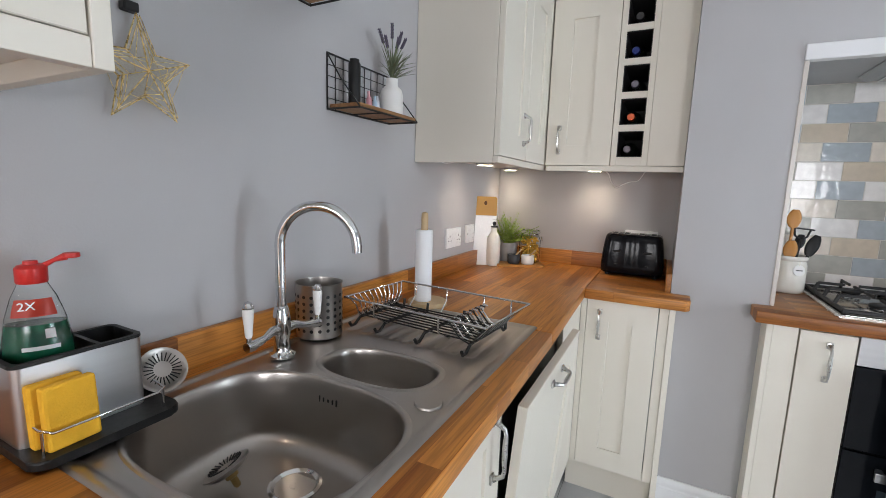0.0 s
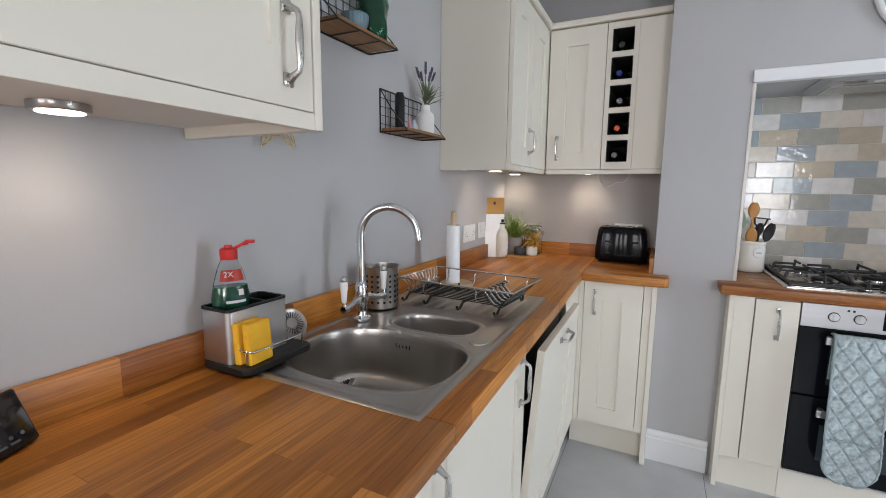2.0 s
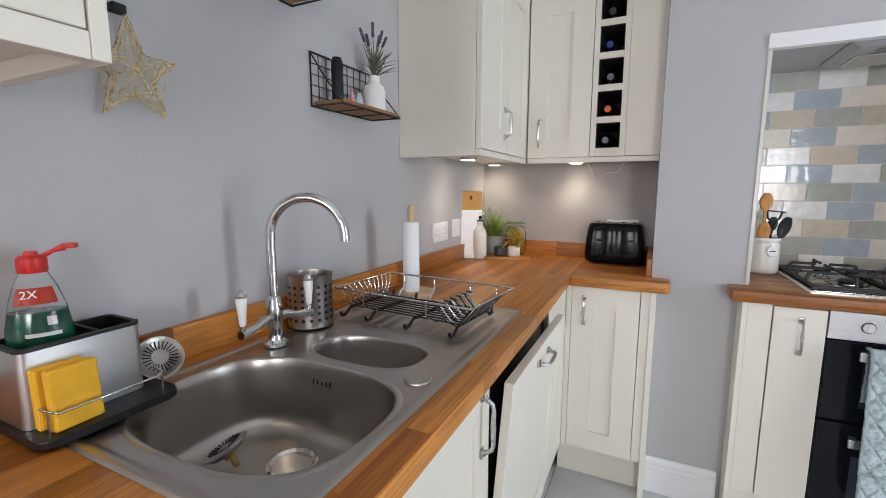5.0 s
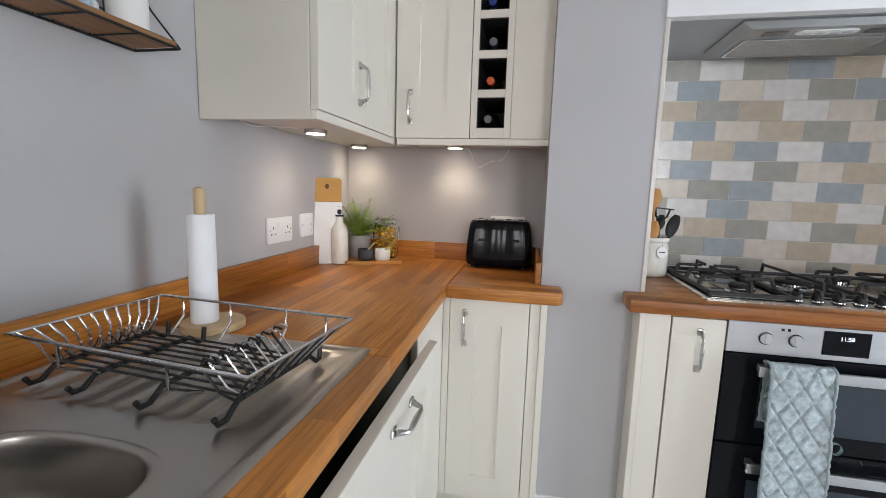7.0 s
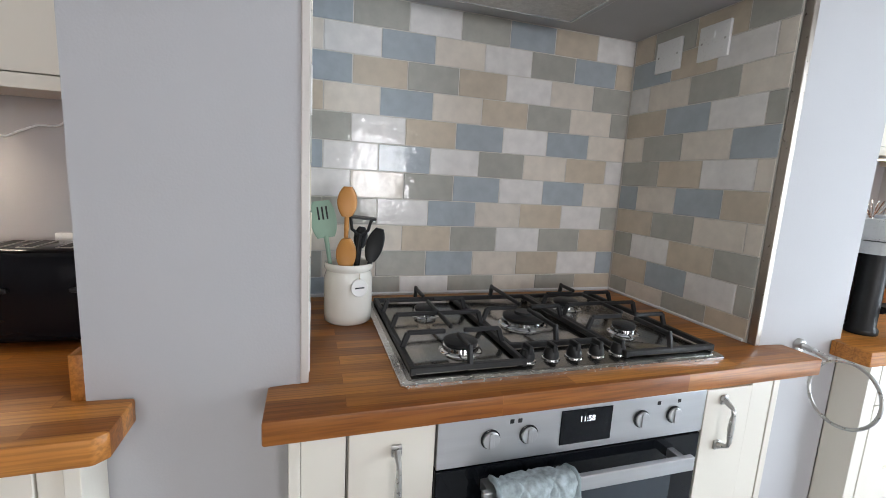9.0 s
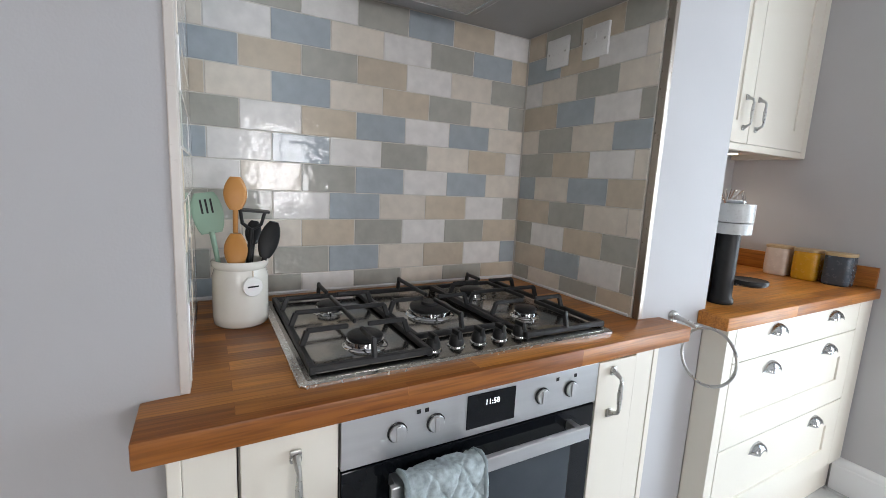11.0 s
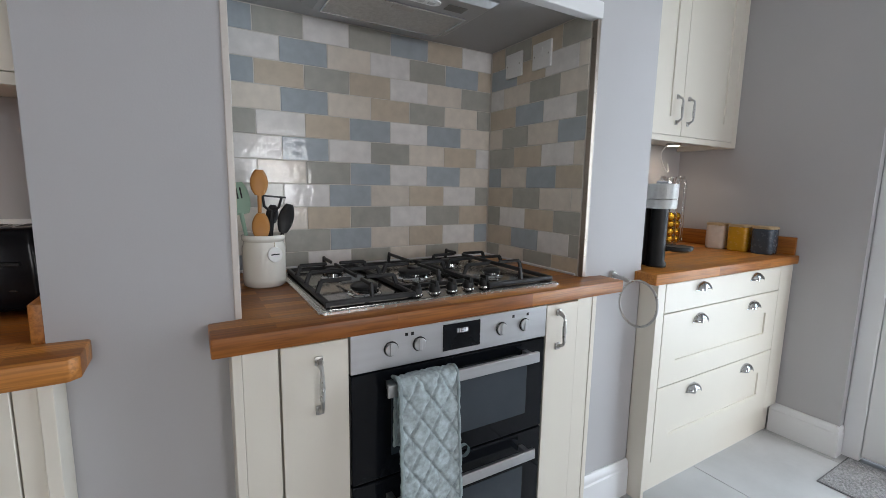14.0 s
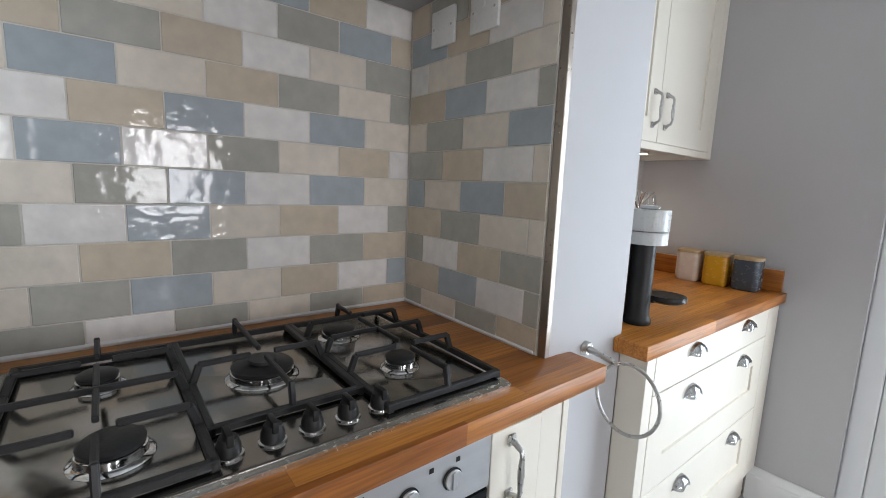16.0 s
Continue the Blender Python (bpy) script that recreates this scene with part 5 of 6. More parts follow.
ob = thing("oil_bottle", pose(0.088, 2.520, WT), "cream embossed ceramic oil bottle with a wire stopper", "bottle")
b = bmesh.new()
n = 48
prof = [(0.030, 0), (0.0335, 0.003), (0.034, 0.02), (0.0345, 0.06), (0.034, 0.118), (0.031, 0.138), (0.022, 0.155), (0.015, 0.165), (0.0135, 0.185), (0.0155, 0.188), (0.0155, 0.194), (0.0, 0.196)]
fineprof = []
for (r0, z0), (r1, z1) in zip(prof, prof[1:]):
    k = max(1, int((z1 - z0) / 0.004))
    fineprof += [(r0 + (r1 - r0) * i / k, z0 + (z1 - z0) * i / k) for i in range(k)]
rings = []
for r, z in fineprof:
    e = 0.0012 * (1 if 0.025 < z < 0.115 else 0)
    rings.append([b.verts.new(((r + e * max(0, math.sin(7 * t + 140 * z) * math.sin(5 * t - 90 * z))) * math.cos(t), (r + e * max(0, math.sin(7 * t + 140 * z) * math.sin(5 * t - 90 * z))) * math.sin(t), z)) for t in (2 * math.pi * j / n for j in range(n))])
for a, c2 in zip(rings, rings[1:]):
    for j in range(n):
        b.faces.new((a[j], a[(j + 1) % n], c2[(j + 1) % n], c2[j]))
b.faces.new(rings[0][::-1])
b.faces.new(rings[-1])
part("body", b, CERAMIC, ob, smooth=60)
b = bmesh.new()
lathe(b, [(0.0158, 0.188), (0.0165, 0.190), (0.0165, 0.193), (0.0158, 0.1945)], 20)
lathe(b, [(0.006, 0.196), (0.007, 0.20), (0.009, 0.206), (0.007, 0.214), (0.0, 0.217)], 16)
part("stopper", b, BLACK_M, ob, "dark stopper", 50)
b = bmesh.new()
tube(b, [(0.016, 0, 0.180), (0.020, 0, 0.20), (0.012, 0, 0.226), (-0.012, 0, 0.226), (-0.020, 0, 0.20), (-0.016, 0, 0.180)], 0.0012, 6)
tube(b, [(0.012, 0.0, 0.226), (0.035, 0.004, 0.222), (0.038, 0.004, 0.205)], 0.0012, 6)
part("wire_clip", b, CHROME, ob, "bent wire clip", 60)

pp = thing("potted_plant", pose(0.118, 2.655, WT), "feathery green plant in a pale grey pot", "plant")
b = bmesh.new()
lathe(b, [(0.040, 0), (0.043, 0.003), (0.049, 0.100), (0.0495, 0.104), (0.045, 0.103), (0.043, 0.09), (0.0, 0.09)], 40)
part("pot", b, mat("pale_concrete", (0.42, 0.40, 0.38), 0.8, vary=0.08, scale=30, bump=0.2, bump_scale=120), pp, smooth=50)
b = bmesh.new()
lathe(b, [(0.043, 0.0905), (0.03, 0.096), (0.0, 0.098)], 20)
part("soil", b, mat("dark_soil", (0.03, 0.022, 0.015), 0.95, vary=0.4, scale=90, bump=0.6), pp)
random.seed(11)
fr_m = mat("feathery_leaf", (0.25, 0.36, 0.055), 0.55, vary=0.35, scale=35)
b = bmesh.new()
for i in range(58):
    a = random.uniform(0, 2 * math.pi)
    el = random.uniform(0.35, 1.45)
    L = random.uniform(0.12, 0.205)
    way = Vector((math.cos(a) * math.cos(el), math.sin(a) * math.cos(el), math.sin(el)))
    if way.x < -0.25:
        way.x *= 0.35
    base = Vector((random.uniform(-0.02, 0.02), random.uniform(-0.02, 0.02), 0.094))
    prev = base
    spine = []
    for k2 in range(8):
        t = (k2 + 1) / 8
        spine.append(base + way * L * t - Vector((0, 0, 0.035 * t * t)))
    tube(b, [base] + spine, 0.0008, 4)
    for k2, q in enumerate(spine[1:]):
        for s in (-1, 1):
            for u2 in (0, 1):
                d2 = way.cross(Vector((0, 0, 1))).normalized() * s + way * random.uniform(0.2, 0.9) + Vector((0, 0, random.uniform(-0.3, 0.5)))
                blade(b, q - way * 0.006 * u2, d2, 0.032 * (1.1 - 0.09 * k2) * random.uniform(0.7, 1.1), 0.0042, 0.004)
part("fronds", b, fr_m, pp, "fine feathery green fronds")

sbm = thing("serving_board", pose(0.212, 2.594, WT, 0, 0, 28), "small oak serving board under the jar and pots", "board")
b = bmesh.new()
prism(b, rounded(-0.125, 0.105, -0.055, 0.055, 0.014), 0.0, 0.012, 0.002)
part("board", b, AMBER_WOOD, sbm, smooth=40)
SBZ = WT + 0.0122
jar = thing("storage_jar", pose(0.230, 2.668, SBZ) @ Matrix.Scale(1.12, 4), "clip-top glass jar full of dried pasta", "jar")
b = bmesh.new()
lathe(b, [(0.040, 0), (0.045, 0.004), (0.047, 0.02), (0.047, 0.10), (0.040, 0.118), (0.038, 0.128), (0.036, 0.128), (0.038, 0.116), (0.0445, 0.098), (0.0445, 0.02), (0.042, 0.006), (0.0, 0.005)], 40)
part("glass", b, THIN_GLASS, jar, "clear glass", 50)
b = bmesh.new()
lathe(b, [(0.040, 0.131), (0.043, 0.134), (0.043, 0.142), (0.034, 0.148), (0.0, 0.150)], 36)
part("lid", b, THIN_GLASS, jar, "domed glass lid", 50)
b = bmesh.new()
lathe(b, [(0.041, 0.127), (0.0425, 0.128), (0.0425, 0.131), (0.041, 0.1315)], 36)
tube(b, [(0.043, 0.010, 0.12), (0.052, 0.006, 0.115), (0.055, 0, 0.10), (0.052, -0.006, 0.115), (0.043, -0.010, 0.12)], 0.0014, 6)
part("clip", b, CHROME, jar, "wire clip and seal", 50)
random.seed(7)
pasta_m = mat("dried_pasta", (0.78, 0.46, 0.07), 0.5, vary=0.2, scale=60)
b = bmesh.new()
for i in range(150):
    a, rr, z = random.uniform(0, 6.28), 0.036 * math.sqrt(random.random()) + 0.002, random.uniform(0.010, 0.112)
    c2 = Vector((rr * math.cos(a), rr * math.sin(a), z))
    d2 = Vector((random.uniform(-1, 1), random.uniform(-1, 1), random.uniform(-0.6, 0.6))).normalized() * 0.008
    if (c2.xy.length + 0.007) > 0.0435:
        c2.x *= 0.86
        c2.y *= 0.86
    tube(b, [c2 - d2, c2 + d2 * 0.2 + Vector((0.001, 0, 0.001)), c2 + d2], [0.0035, 0.0045, 0.0035], 6)
po = part("pasta", b, pasta_m, jar, "golden pasta pieces", 60)
po["kind"] = "stuff"
for x, y, mt, lb in ((0.182, 2.562, mat("charcoal_ceramic", (0.035, 0.037, 0.042), 0.5), "charcoal pinch pot with a wooden spoon"), (0.246, 2.586, CERAMIC_W, "white pinch pot with a wooden spoon")):
    c = thing("pinch_pot", pose(x, y, SBZ), lb, "pot", "pinch pots on the serving board")
    b = bmesh.new()
    lathe(b, [(0.025, 0), (0.029, 0.003), (0.031, 0.012), (0.031, 0.044), (0.029, 0.046), (0.0275, 0.044), (0.0275, 0.02), (0.0, 0.016)], 32)
    part("pot", b, mt, c, smooth=50)
    b = bmesh.new()
    tube(b, [(-0.004, 0, 0.024), (0.022, 0.004, 0.056), (0.036, 0.006, 0.072)], [0.004, 0.0032, 0.0042], 8)
    part("spoon", b, PALE_WOOD, c, "little wooden spoon", 60)

# ---- toaster ----
ts = thing("toaster", pose(0.713, 2.692, WT, 0, 0, 0), "glossy black four-slice toaster", "toaster")
b = bmesh.new()
TW, TD = 0.131, 0.075
rows = []
for z, kx, ky in ((0.010, 0.93, 0.92), (0.018, 1.0, 1.0), (0.05, 1.01, 1.01), (0.10, 0.985, 0.97), (0.15, 0.945, 0.92), (0.175, 0.91, 0.87), (0.186, 0.87, 0.80), (0.190, 0.80, 0.70)):
    corner = rounded(-TW * kx, TW * kx, -TD * ky, TD * ky, 0.032 * ky, 8)
    o = []
    for (xa, ya), (xb, yb) in zip(corner, corner[1:] + corner[:1]):
        steps = 44 if abs(xb - xa) > 0.1 else 6 if abs(yb - ya) > 0.03 else 1
        o += [(xa + (xb - xa) * q / steps, ya + (yb - ya) * q / steps) for q in range(steps)]
    ring = []
    for x, y in o:
        flute = max(math.cos(min(1.0, abs(abs(x / kx) - 0.064) / 0.034) * math.pi / 2), 0.45 * math.cos(min(1.0, abs(x / kx) / 0.016) * math.pi / 2))
        dip = 0.0016 * flute * (1.0 if z > 0.02 else 0.3) if y < -0.6 * TD * ky else 0
        ring.append(b.verts.new((x, y + dip, z)))
    rows.append(ring)
for a, c2 in zip(rows, rows[1:]):
    for j in range(len(a)):
        b.faces.new((a[j], a[(j + 1) % len(a)], c2[(j + 1) % len(a)], c2[j]))
b.faces.new(rows[0][::-1])
b.faces.new(rows[-1])
part("shell", b, mat("toaster_black_enamel", (0.006, 0.006, 0.008), 0.14, vary=0.1, rough_vary=0.03, spec=0.2), ts, smooth=60)
for x in (-0.081, -0.031, 0.031, 0.081):
    b = bmesh.new()
    bx(b, x - 0.014, x + 0.014, -0.046, 0.046, 0.1895, 0.1915, 0.001)
    sl = part("slot_rim", b, STEEL, ts, "steel rim of the slot")
    b = bmesh.new()
    bx(b, x - 0.010, x + 0.010, -0.042, 0.042, 0.1916, 0.1919)
    part("slot", b, DARKVOID, sl, "dark bread slot")
for x in (-0.064, 0.064):
    b = bmesh.new()
    bx(b, x - 0.016, x + 0.016, -TD - 0.004, -TD + 0.014, 0.108, 0.118, 0.003)
    part("lever", b, BLACK_M, ts, "black push lever")
    b = bmesh.new()
    lathe(b, [(0.014, 0), (0.014, 0.008), (0.012, 0.010), (0, 0.010)], 24, m=Matrix.Translation((x, -TD + 0.011, 0.045)) @ Matrix.Rotation(radians(90), 4, 'X'))
    part("dial", b, BLACK, ts, "browning dial", 40)
for x in (-0.1, 0.1):
    for y in (-0.05, 0.05):
        b = bmesh.new()
        lathe(b, [(0.010, 0), (0.010, 0.012), (0, 0.012)], 14, (x, y, 0))
        part("foot", b, BLACK_M, ts)

# ---- double oven ----
ov = thing("double_oven", pose(1.414, HY, 0), "built-in steel and black glass double oven", "oven")
OW = 0.594
b = bmesh.new()
bx(b, 0.004, OW - 0.004, 0.022, 0.56, 0.155, 0.864)
part("carcass", b, BLACK_M, ov)
b = bmesh.new()
bx(b, 0.0, OW, -0.003, 0.02, 0.772, 0.866, 0.0015)
panel = part("control_panel", b, STEEL_V, ov, "brushed steel control panel")
b = bmesh.new()
bx(b, 0.242, 0.357, -0.0045, -0.0029, 0.787, 0.857, 0.001)
disp = part("clock_display", b, OVEN_GLASS, panel, "black clock display")
lettering("11:58", 0.016, Matrix.Translation((0.300, -0.0047, 0.836)) @ Matrix.Rotation(radians(90), 4, 'X'), glow("white_clock_digits", (0.9, 0.95, 1.0), 1.2), disp, "digits", "lit white digits")
for x in (0.099, 0.175, 0.429, 0.511):
    turn_m = Matrix.Translation((x, -0.003, 0.820)) @ Matrix.Rotation(radians(90), 4, 'X')
    b = bmesh.new()
    lathe(b, [(0.0185, 0), (0.0185, 0.0022), (0.0165, 0.0030), (0.0, 0.0030)], 32, m=turn_m)
    kn = part("knob", b, BLACK, panel, "black shadow ring of a flush knob", 40)
    b = bmesh.new()
    lathe(b, [(0.0160, 0.0031), (0.0162, 0.0060), (0.0150, 0.0072), (0.0, 0.0072)], 32, m=turn_m)
    part("dial", b, STEEL_V, kn, "flush steel dial", 40)
    b = bmesh.new()
    bx(b, x - 0.0048, x + 0.0048, -0.0128, -0.0101, 0.8055, 0.8345, 0.0012)
    part("grip", b, STEEL_V, kn, "raised steel bar grip")
for x in (0.136, 0.152, 0.466, 0.518):
    b = bmesh.new()
    bx(b, x, x + 0.008, -0.0036, -0.0029, 0.845, 0.853)
    part("symbol", b, BLACK_M, panel)
INNER = mat("oven_window_glass", (0.035, 0.045, 0.055), 0.06, vary=0.15, rough_vary=0.02)
for z0, z1, w0, w1, hz in ((0.492, 0.768, 0.545, 0.705, 0.733), (0.158, 0.486, 0.225, 0.375, 0.437)):
    b = bmesh.new()
    bx(b, 0.001, OW - 0.001, -0.002, 0.02, z0, z1, 0.002)
    dr = part("oven_door", b, OVEN_GLASS, ov, "black glass oven door")
    b = bmesh.new()
    bx(b, 0.10, OW - 0.065, -0.0028, -0.0019, w0, w1, 0.0004)
    part("window", b, INNER, dr, "tinted oven window")
    b = bmesh.new()
    bx(b, 0.074, 0.536, -0.047, -0.035, hz - 0.015, hz + 0.015, 0.002)
    for x in (0.086, 0.508):
        bx(b, x, x + 0.016, -0.0352, -0.0019, hz - 0.010, hz + 0.010, 0.001)
    part("handle", b, STEEL_V, dr, "flat brushed steel bar handle")
b = bmesh.new()
bx(b, 0.001, OW - 0.001, -0.002, 0.02, 0.150, 0.157)
part("bottom_strip", b, STEEL_V, ov, "thin steel strip")

# quilted oven glove over the top handle
mt_ = thing("oven_gloves", pose(1.508, HY - 0.041, 0), "pale blue quilted double oven glove hung over the handle", "oven gloves")
QW, BAR = 0.159, 0.735
quilt_m = mat("faded_blue_cotton", (0.40, 0.465, 0.48), 0.95, vary=0.36, scale=75, bump=0.5, bump_scale=500, world_space=True)
bind_m = mat("blue_grey_binding", (0.30, 0.36, 0.37), 0.9, vary=0.15, scale=60, bump=0.4, bump_scale=500)


def drape(s):
    """The hanging line: over the bar and down its front; s in metres from the back edge."""
    back, over = 0.16, math.pi * 0.021
    if s < back:
        return 0.020, BAR - (back - s)
    if s < back + over:
        a = (s - back) / 0.021
        return 0.020 * math.cos(a), BAR + 0.021 * math.sin(a) + 0.008
    d2 = s - back - over
    return -0.021 - 0.010 * math.sin(min(1, d2 / 0.55) * math.pi), BAR - d2


S_END = 0.16 + math.pi * 0.021 + 0.545
nu, nv = 84, 330
b = bmesh.new()
rows = []
for j in range(nv + 1):
    s = S_END * j / nv
    y, z = drape(s)
    t_low = max(0.0, (s - (S_END - 0.075)) / 0.075)
    half = QW / 2 * (1 - 0.02 * math.sin(7 * s)) * (math.sqrt(max(0.0, 1 - (t_low * 0.93) ** 2)) if t_low > 0 else 1.0)
    row = []
    for i in range(nu + 1):
        u = -1 + 2 * i / nu
        px = u * half * (0.88 if s < 0.17 else 1.0)
        g1 = abs((px / 0.058 + s / 0.084) % 1 - 0.5) * 2
        g2 = abs((px / 0.058 - s / 0.084) % 1 - 0.5) * 2
        puff = 0.0082 * min(1, (1 - g1) * 3.6) ** 0.5 * min(1, (1 - g2) * 3.6) ** 0.5
        lift = puff + (0.010 * smooth01((s - (S_END - 0.17)) / 0.01) if s > S_END - 0.17 else 0)
        lift += 0.003 * math.sin(9 * px * 4 + s * 8)
        row.append(b.verts.new((QW / 2 + px + 0.006 * smooth01((s - 0.3) / 0.4), y - (lift if s > 0.18 else -lift), z)))
    rows.append(row)
for a, c2 in zip(rows, rows[1:]):
    for i in range(nu):
        b.faces.new((a[i], a[i + 1], c2[i + 1], c2[i]))
edge = [r[0].co.copy() for r in rows[::4]] + [v2.co.copy() for v2 in rows[-1][::4]] + [r[-1].co.copy() for r in rows[::-4]]
pocket = [v2.co.copy() + Vector((0, -0.004, 0)) for v2 in rows[int(nv * (S_END - 0.172) / S_END)][::2]]
part("quilting", b, quilt_m, mt_, smooth=180)
b = bmesh.new()
tube(b, edge, 0.0048, 6)
part("binding", b, bind_m, mt_, "darker bound edge", 60)
b = bmesh.new()
tube(b, pocket, 0.0040, 6)
part("pocket_hem", b, bind_m, mt_, "hem of the hand pocket", 60)
b = bmesh.new()
loop = arc((QW + 0.016, -0.030, 0.545), 0.016, 200, 520, 18, (1, 0, 0), (0, 0, 1))
rr = []
for q in loop:
    rr.append((b.verts.new(q + Vector((0, -0.006, 0))), b.verts.new(q + Vector((0, 0.006, 0)))))
for a, c2 in zip(rr, rr[1:]):
    b.faces.new((a[0], a[1], c2[1], c2[0]))
bmesh.ops.solidify(b, geom=b.faces[:], thickness=0.002)
part("hanging_loop", b, bind_m, mt_, "fabric hanging loop", 60)

# ---- gas hob ----
HX0, HX1, HY0, HY1 = 1.355, 2.097, 2.318, 2.838
hb = thing("gas_hob", pose(HX0, HY0, WT), "five-burner steel gas hob with cast iron grates", "hob")
W, D = HX1 - HX0, HY1 - HY0
HOB = mat("polished_hob_steel", (0.36, 0.345, 0.325), 0.17, 1.0, vary=0.08, scale=4, bump=0.02, bump_scale=60, rough_vary=0.05)
RIM = mat("bright_hob_rim", (0.72, 0.71, 0.69), 0.24, 1.0, vary=0.04)
b = bmesh.new()
prism(b, rounded(0, W, 0, D, 0.012), 0.0005, 0.007, 0.002)
part("rim", b, RIM, hb, "bright steel rim", 40)
b = bmesh.new()
prism(b, rounded(0.014, W - 0.014, 0.014, D - 0.014, 0.012), 0.007, 0.0085, 0.0005)
part("plate", b, HOB, hb, "dark reflective steel plate", 40)
burners = ((0.155, 0.135, 0.036), (0.140, 0.375, 0.028), (0.375, 0.275, 0.052), (0.575, 0.390, 0.036), (0.605, 0.175, 0.028))
for x, y, r in burners:
    b = bmesh.new()
    lathe(b, [(r + 0.011, 0.0088), (r + 0.009, 0.011), (r + 0.003, 0.013), (r + 0.002, 0.022), (r - 0.002, 0.024), (0, 0.024)], 40, (x, y, 0))
    bn = part("burner", b, CHROME, hb, "steel burner ring", 40)
    b = bmesh.new()
    lathe(b, [(r, 0.0242), (r + 0.001, 0.030), (r - 0.004, 0.034), (0, 0.035)], 40, (x, y, 0))
    part("burner_cap", b, IRON, bn, "black enamel burner cap", 40)
    if r > 0.05:
        b = bmesh.new()
        lathe(b, [(0.024, 0.0352), (0.024, 0.042), (0.0, 0.043)], 28, (x, y, 0))
        part("inner_cap", b, IRON, bn, "inner burner cap", 40)


def bar(bm2, p, q, w=0.009, h2=0.012):
    """A square cast bar from p to q."""
    p, q = Vector(p), Vector(q)
    d2 = (q - p)
    L = d2.length
    tmp = bmesh.new()
    bx(tmp, 0, L, -w / 2, w / 2, -h2 / 2, h2 / 2, 0.002, 1)
    rot = d2.to_track_quat('X', 'Z').to_matrix().to_4x4()
    join(bm2, tmp, Matrix.Translation(p) @ rot)


GZ = 0.052
for x0, x1, cy in ((0.028, 0.252, (0.135, 0.375)), (0.262, 0.488, (0.275,)), (0.498, 0.732, (0.175, 0.390))):
    g = bmesh.new()
    y0, y1 = 0.035, D - 0.03
    if len(cy) == 1:
        y0 = 0.115
    zb = 0.018
    for a in (((x0, y0, zb), (x0, y1, zb)), ((x1, y0, zb), (x1, y1, zb)), ((x0, y0, zb), (x1, y0, zb)), ((x0, y1, zb), (x1, y1, zb))):
        bar(g, *a, 0.012, 0.012)
    for x in (x0, x1):
        for y in (y0, y1):
            bar(g, (x, y, 0.0088), (x, y, 0.024), 0.012, 0.012)
    xm = (x0 + x1) / 2
    for c2 in cy:
        for s in (-1, 1):
            xe = x0 if s < 0 else x1
            bar(g, (xe, c2, zb), (xe + (-s) * 0.012, c2, GZ))
            bar(g, (xe + (-s) * 0.010, c2, GZ), (xm + s * 0.020, c2, GZ), 0.008, 0.010)
    for s, yy in ((-1, y0), (1, y1)):
        c2 = cy[0] if s < 0 else cy[-1]
        bar(g, (xm, yy, zb), (xm, yy - s * 0.010, GZ + 0.006))
        bar(g, (xm, yy - s * 0.008, GZ), (xm, c2 + s * 0.022, GZ), 0.008, 0.010)
    if len(cy) == 2:
        ym = (cy[0] + cy[1]) / 2
        bar(g, (x0, ym, zb), (x0 + 0.012, ym, GZ))
        bar(g, (x1, ym, zb), (x1 - 0.012, ym, GZ))
        bar(g, (x0 + 0.010, ym, GZ), (x1 - 0.010, ym, GZ), 0.008, 0.010)
        bar(g, (xm, ym + 0.004, GZ), (xm, cy[1] - 0.022, GZ), 0.008, 0.010)
        bar(g, (xm, ym - 0.004, GZ), (xm, cy[0] + 0.022, GZ), 0.008, 0.010)
    part("grate", g, IRON, hb, "black cast iron pan grate")
for i in range(5):
    x = 0.272 + 0.0555 * i
    b = bmesh.new()
    lathe(b, [(0.019, 0.0088), (0.019, 0.012), (0.017, 0.013), (0, 0.013)], 24, (x, 0.058, 0))
    kb = part("knob_ring", b, CHROME, hb, "chrome knob ring", 40)
    b = bmesh.new()
    lathe(b, [(0.016, 0.0132), (0.0155, 0.024), (0.0135, 0.028), (0.012, 0.034), (0, 0.034)], 24, (x, 0.058, 0))
    bx(b, x - 0.0045, x + 0.0045, 0.058 - 0.0155, 0.058 + 0.0155, 0.026, 0.043, 0.002)
    part("knob", b, BLACK_M, kb, "black control knob", 40)

# ---- extractor in the recess soffit ----
ex = thing("cooker_hood", pose(1.447, 2.503, SOFFIT), "built-in steel extractor hood under the recess soffit", "extractor hood")
EW, ED = 0.52, 0.325
GREY_M = mat("grey_hood_steel", (0.42, 0.42, 0.42), 0.35, 0.8, vary=0.06)
b = bmesh.new()
o1 = [(0, 0), (EW, 0), (EW, ED), (0, ED)]
o2 = [(0.03, 0.012), (EW - 0.03, 0.012), (EW - 0.03, ED - 0.02), (0.03, ED - 0.02)]
A = [b.verts.new((x, y, -0.0005)) for x, y in o1]
B = [b.verts.new((x, y, -0.006)) for x, y in o1]
C = [b.verts.new((x, y, -0.024)) for x, y in o2]
for P, Q in ((A, B), (B, C)):
    for i in range(4):
        b.faces.new((P[i], P[(i + 1) % 4], Q[(i + 1) % 4], Q[i]))
b.faces.new(C)
part("casing", b, GREY_M, ex, smooth=20)
b = bmesh.new()
bx(b, 0.055, EW - 0.055, 0.118, ED - 0.030, -0.0275, -0.0242, 0.001)
fl = part("filter", b, mat("filter_mesh", (0.50, 0.49, 0.47), 0.45, 0.7, vary=0.12, scale=90, bump=0.6, bump_scale=700), ex, "fine metal grease filter")
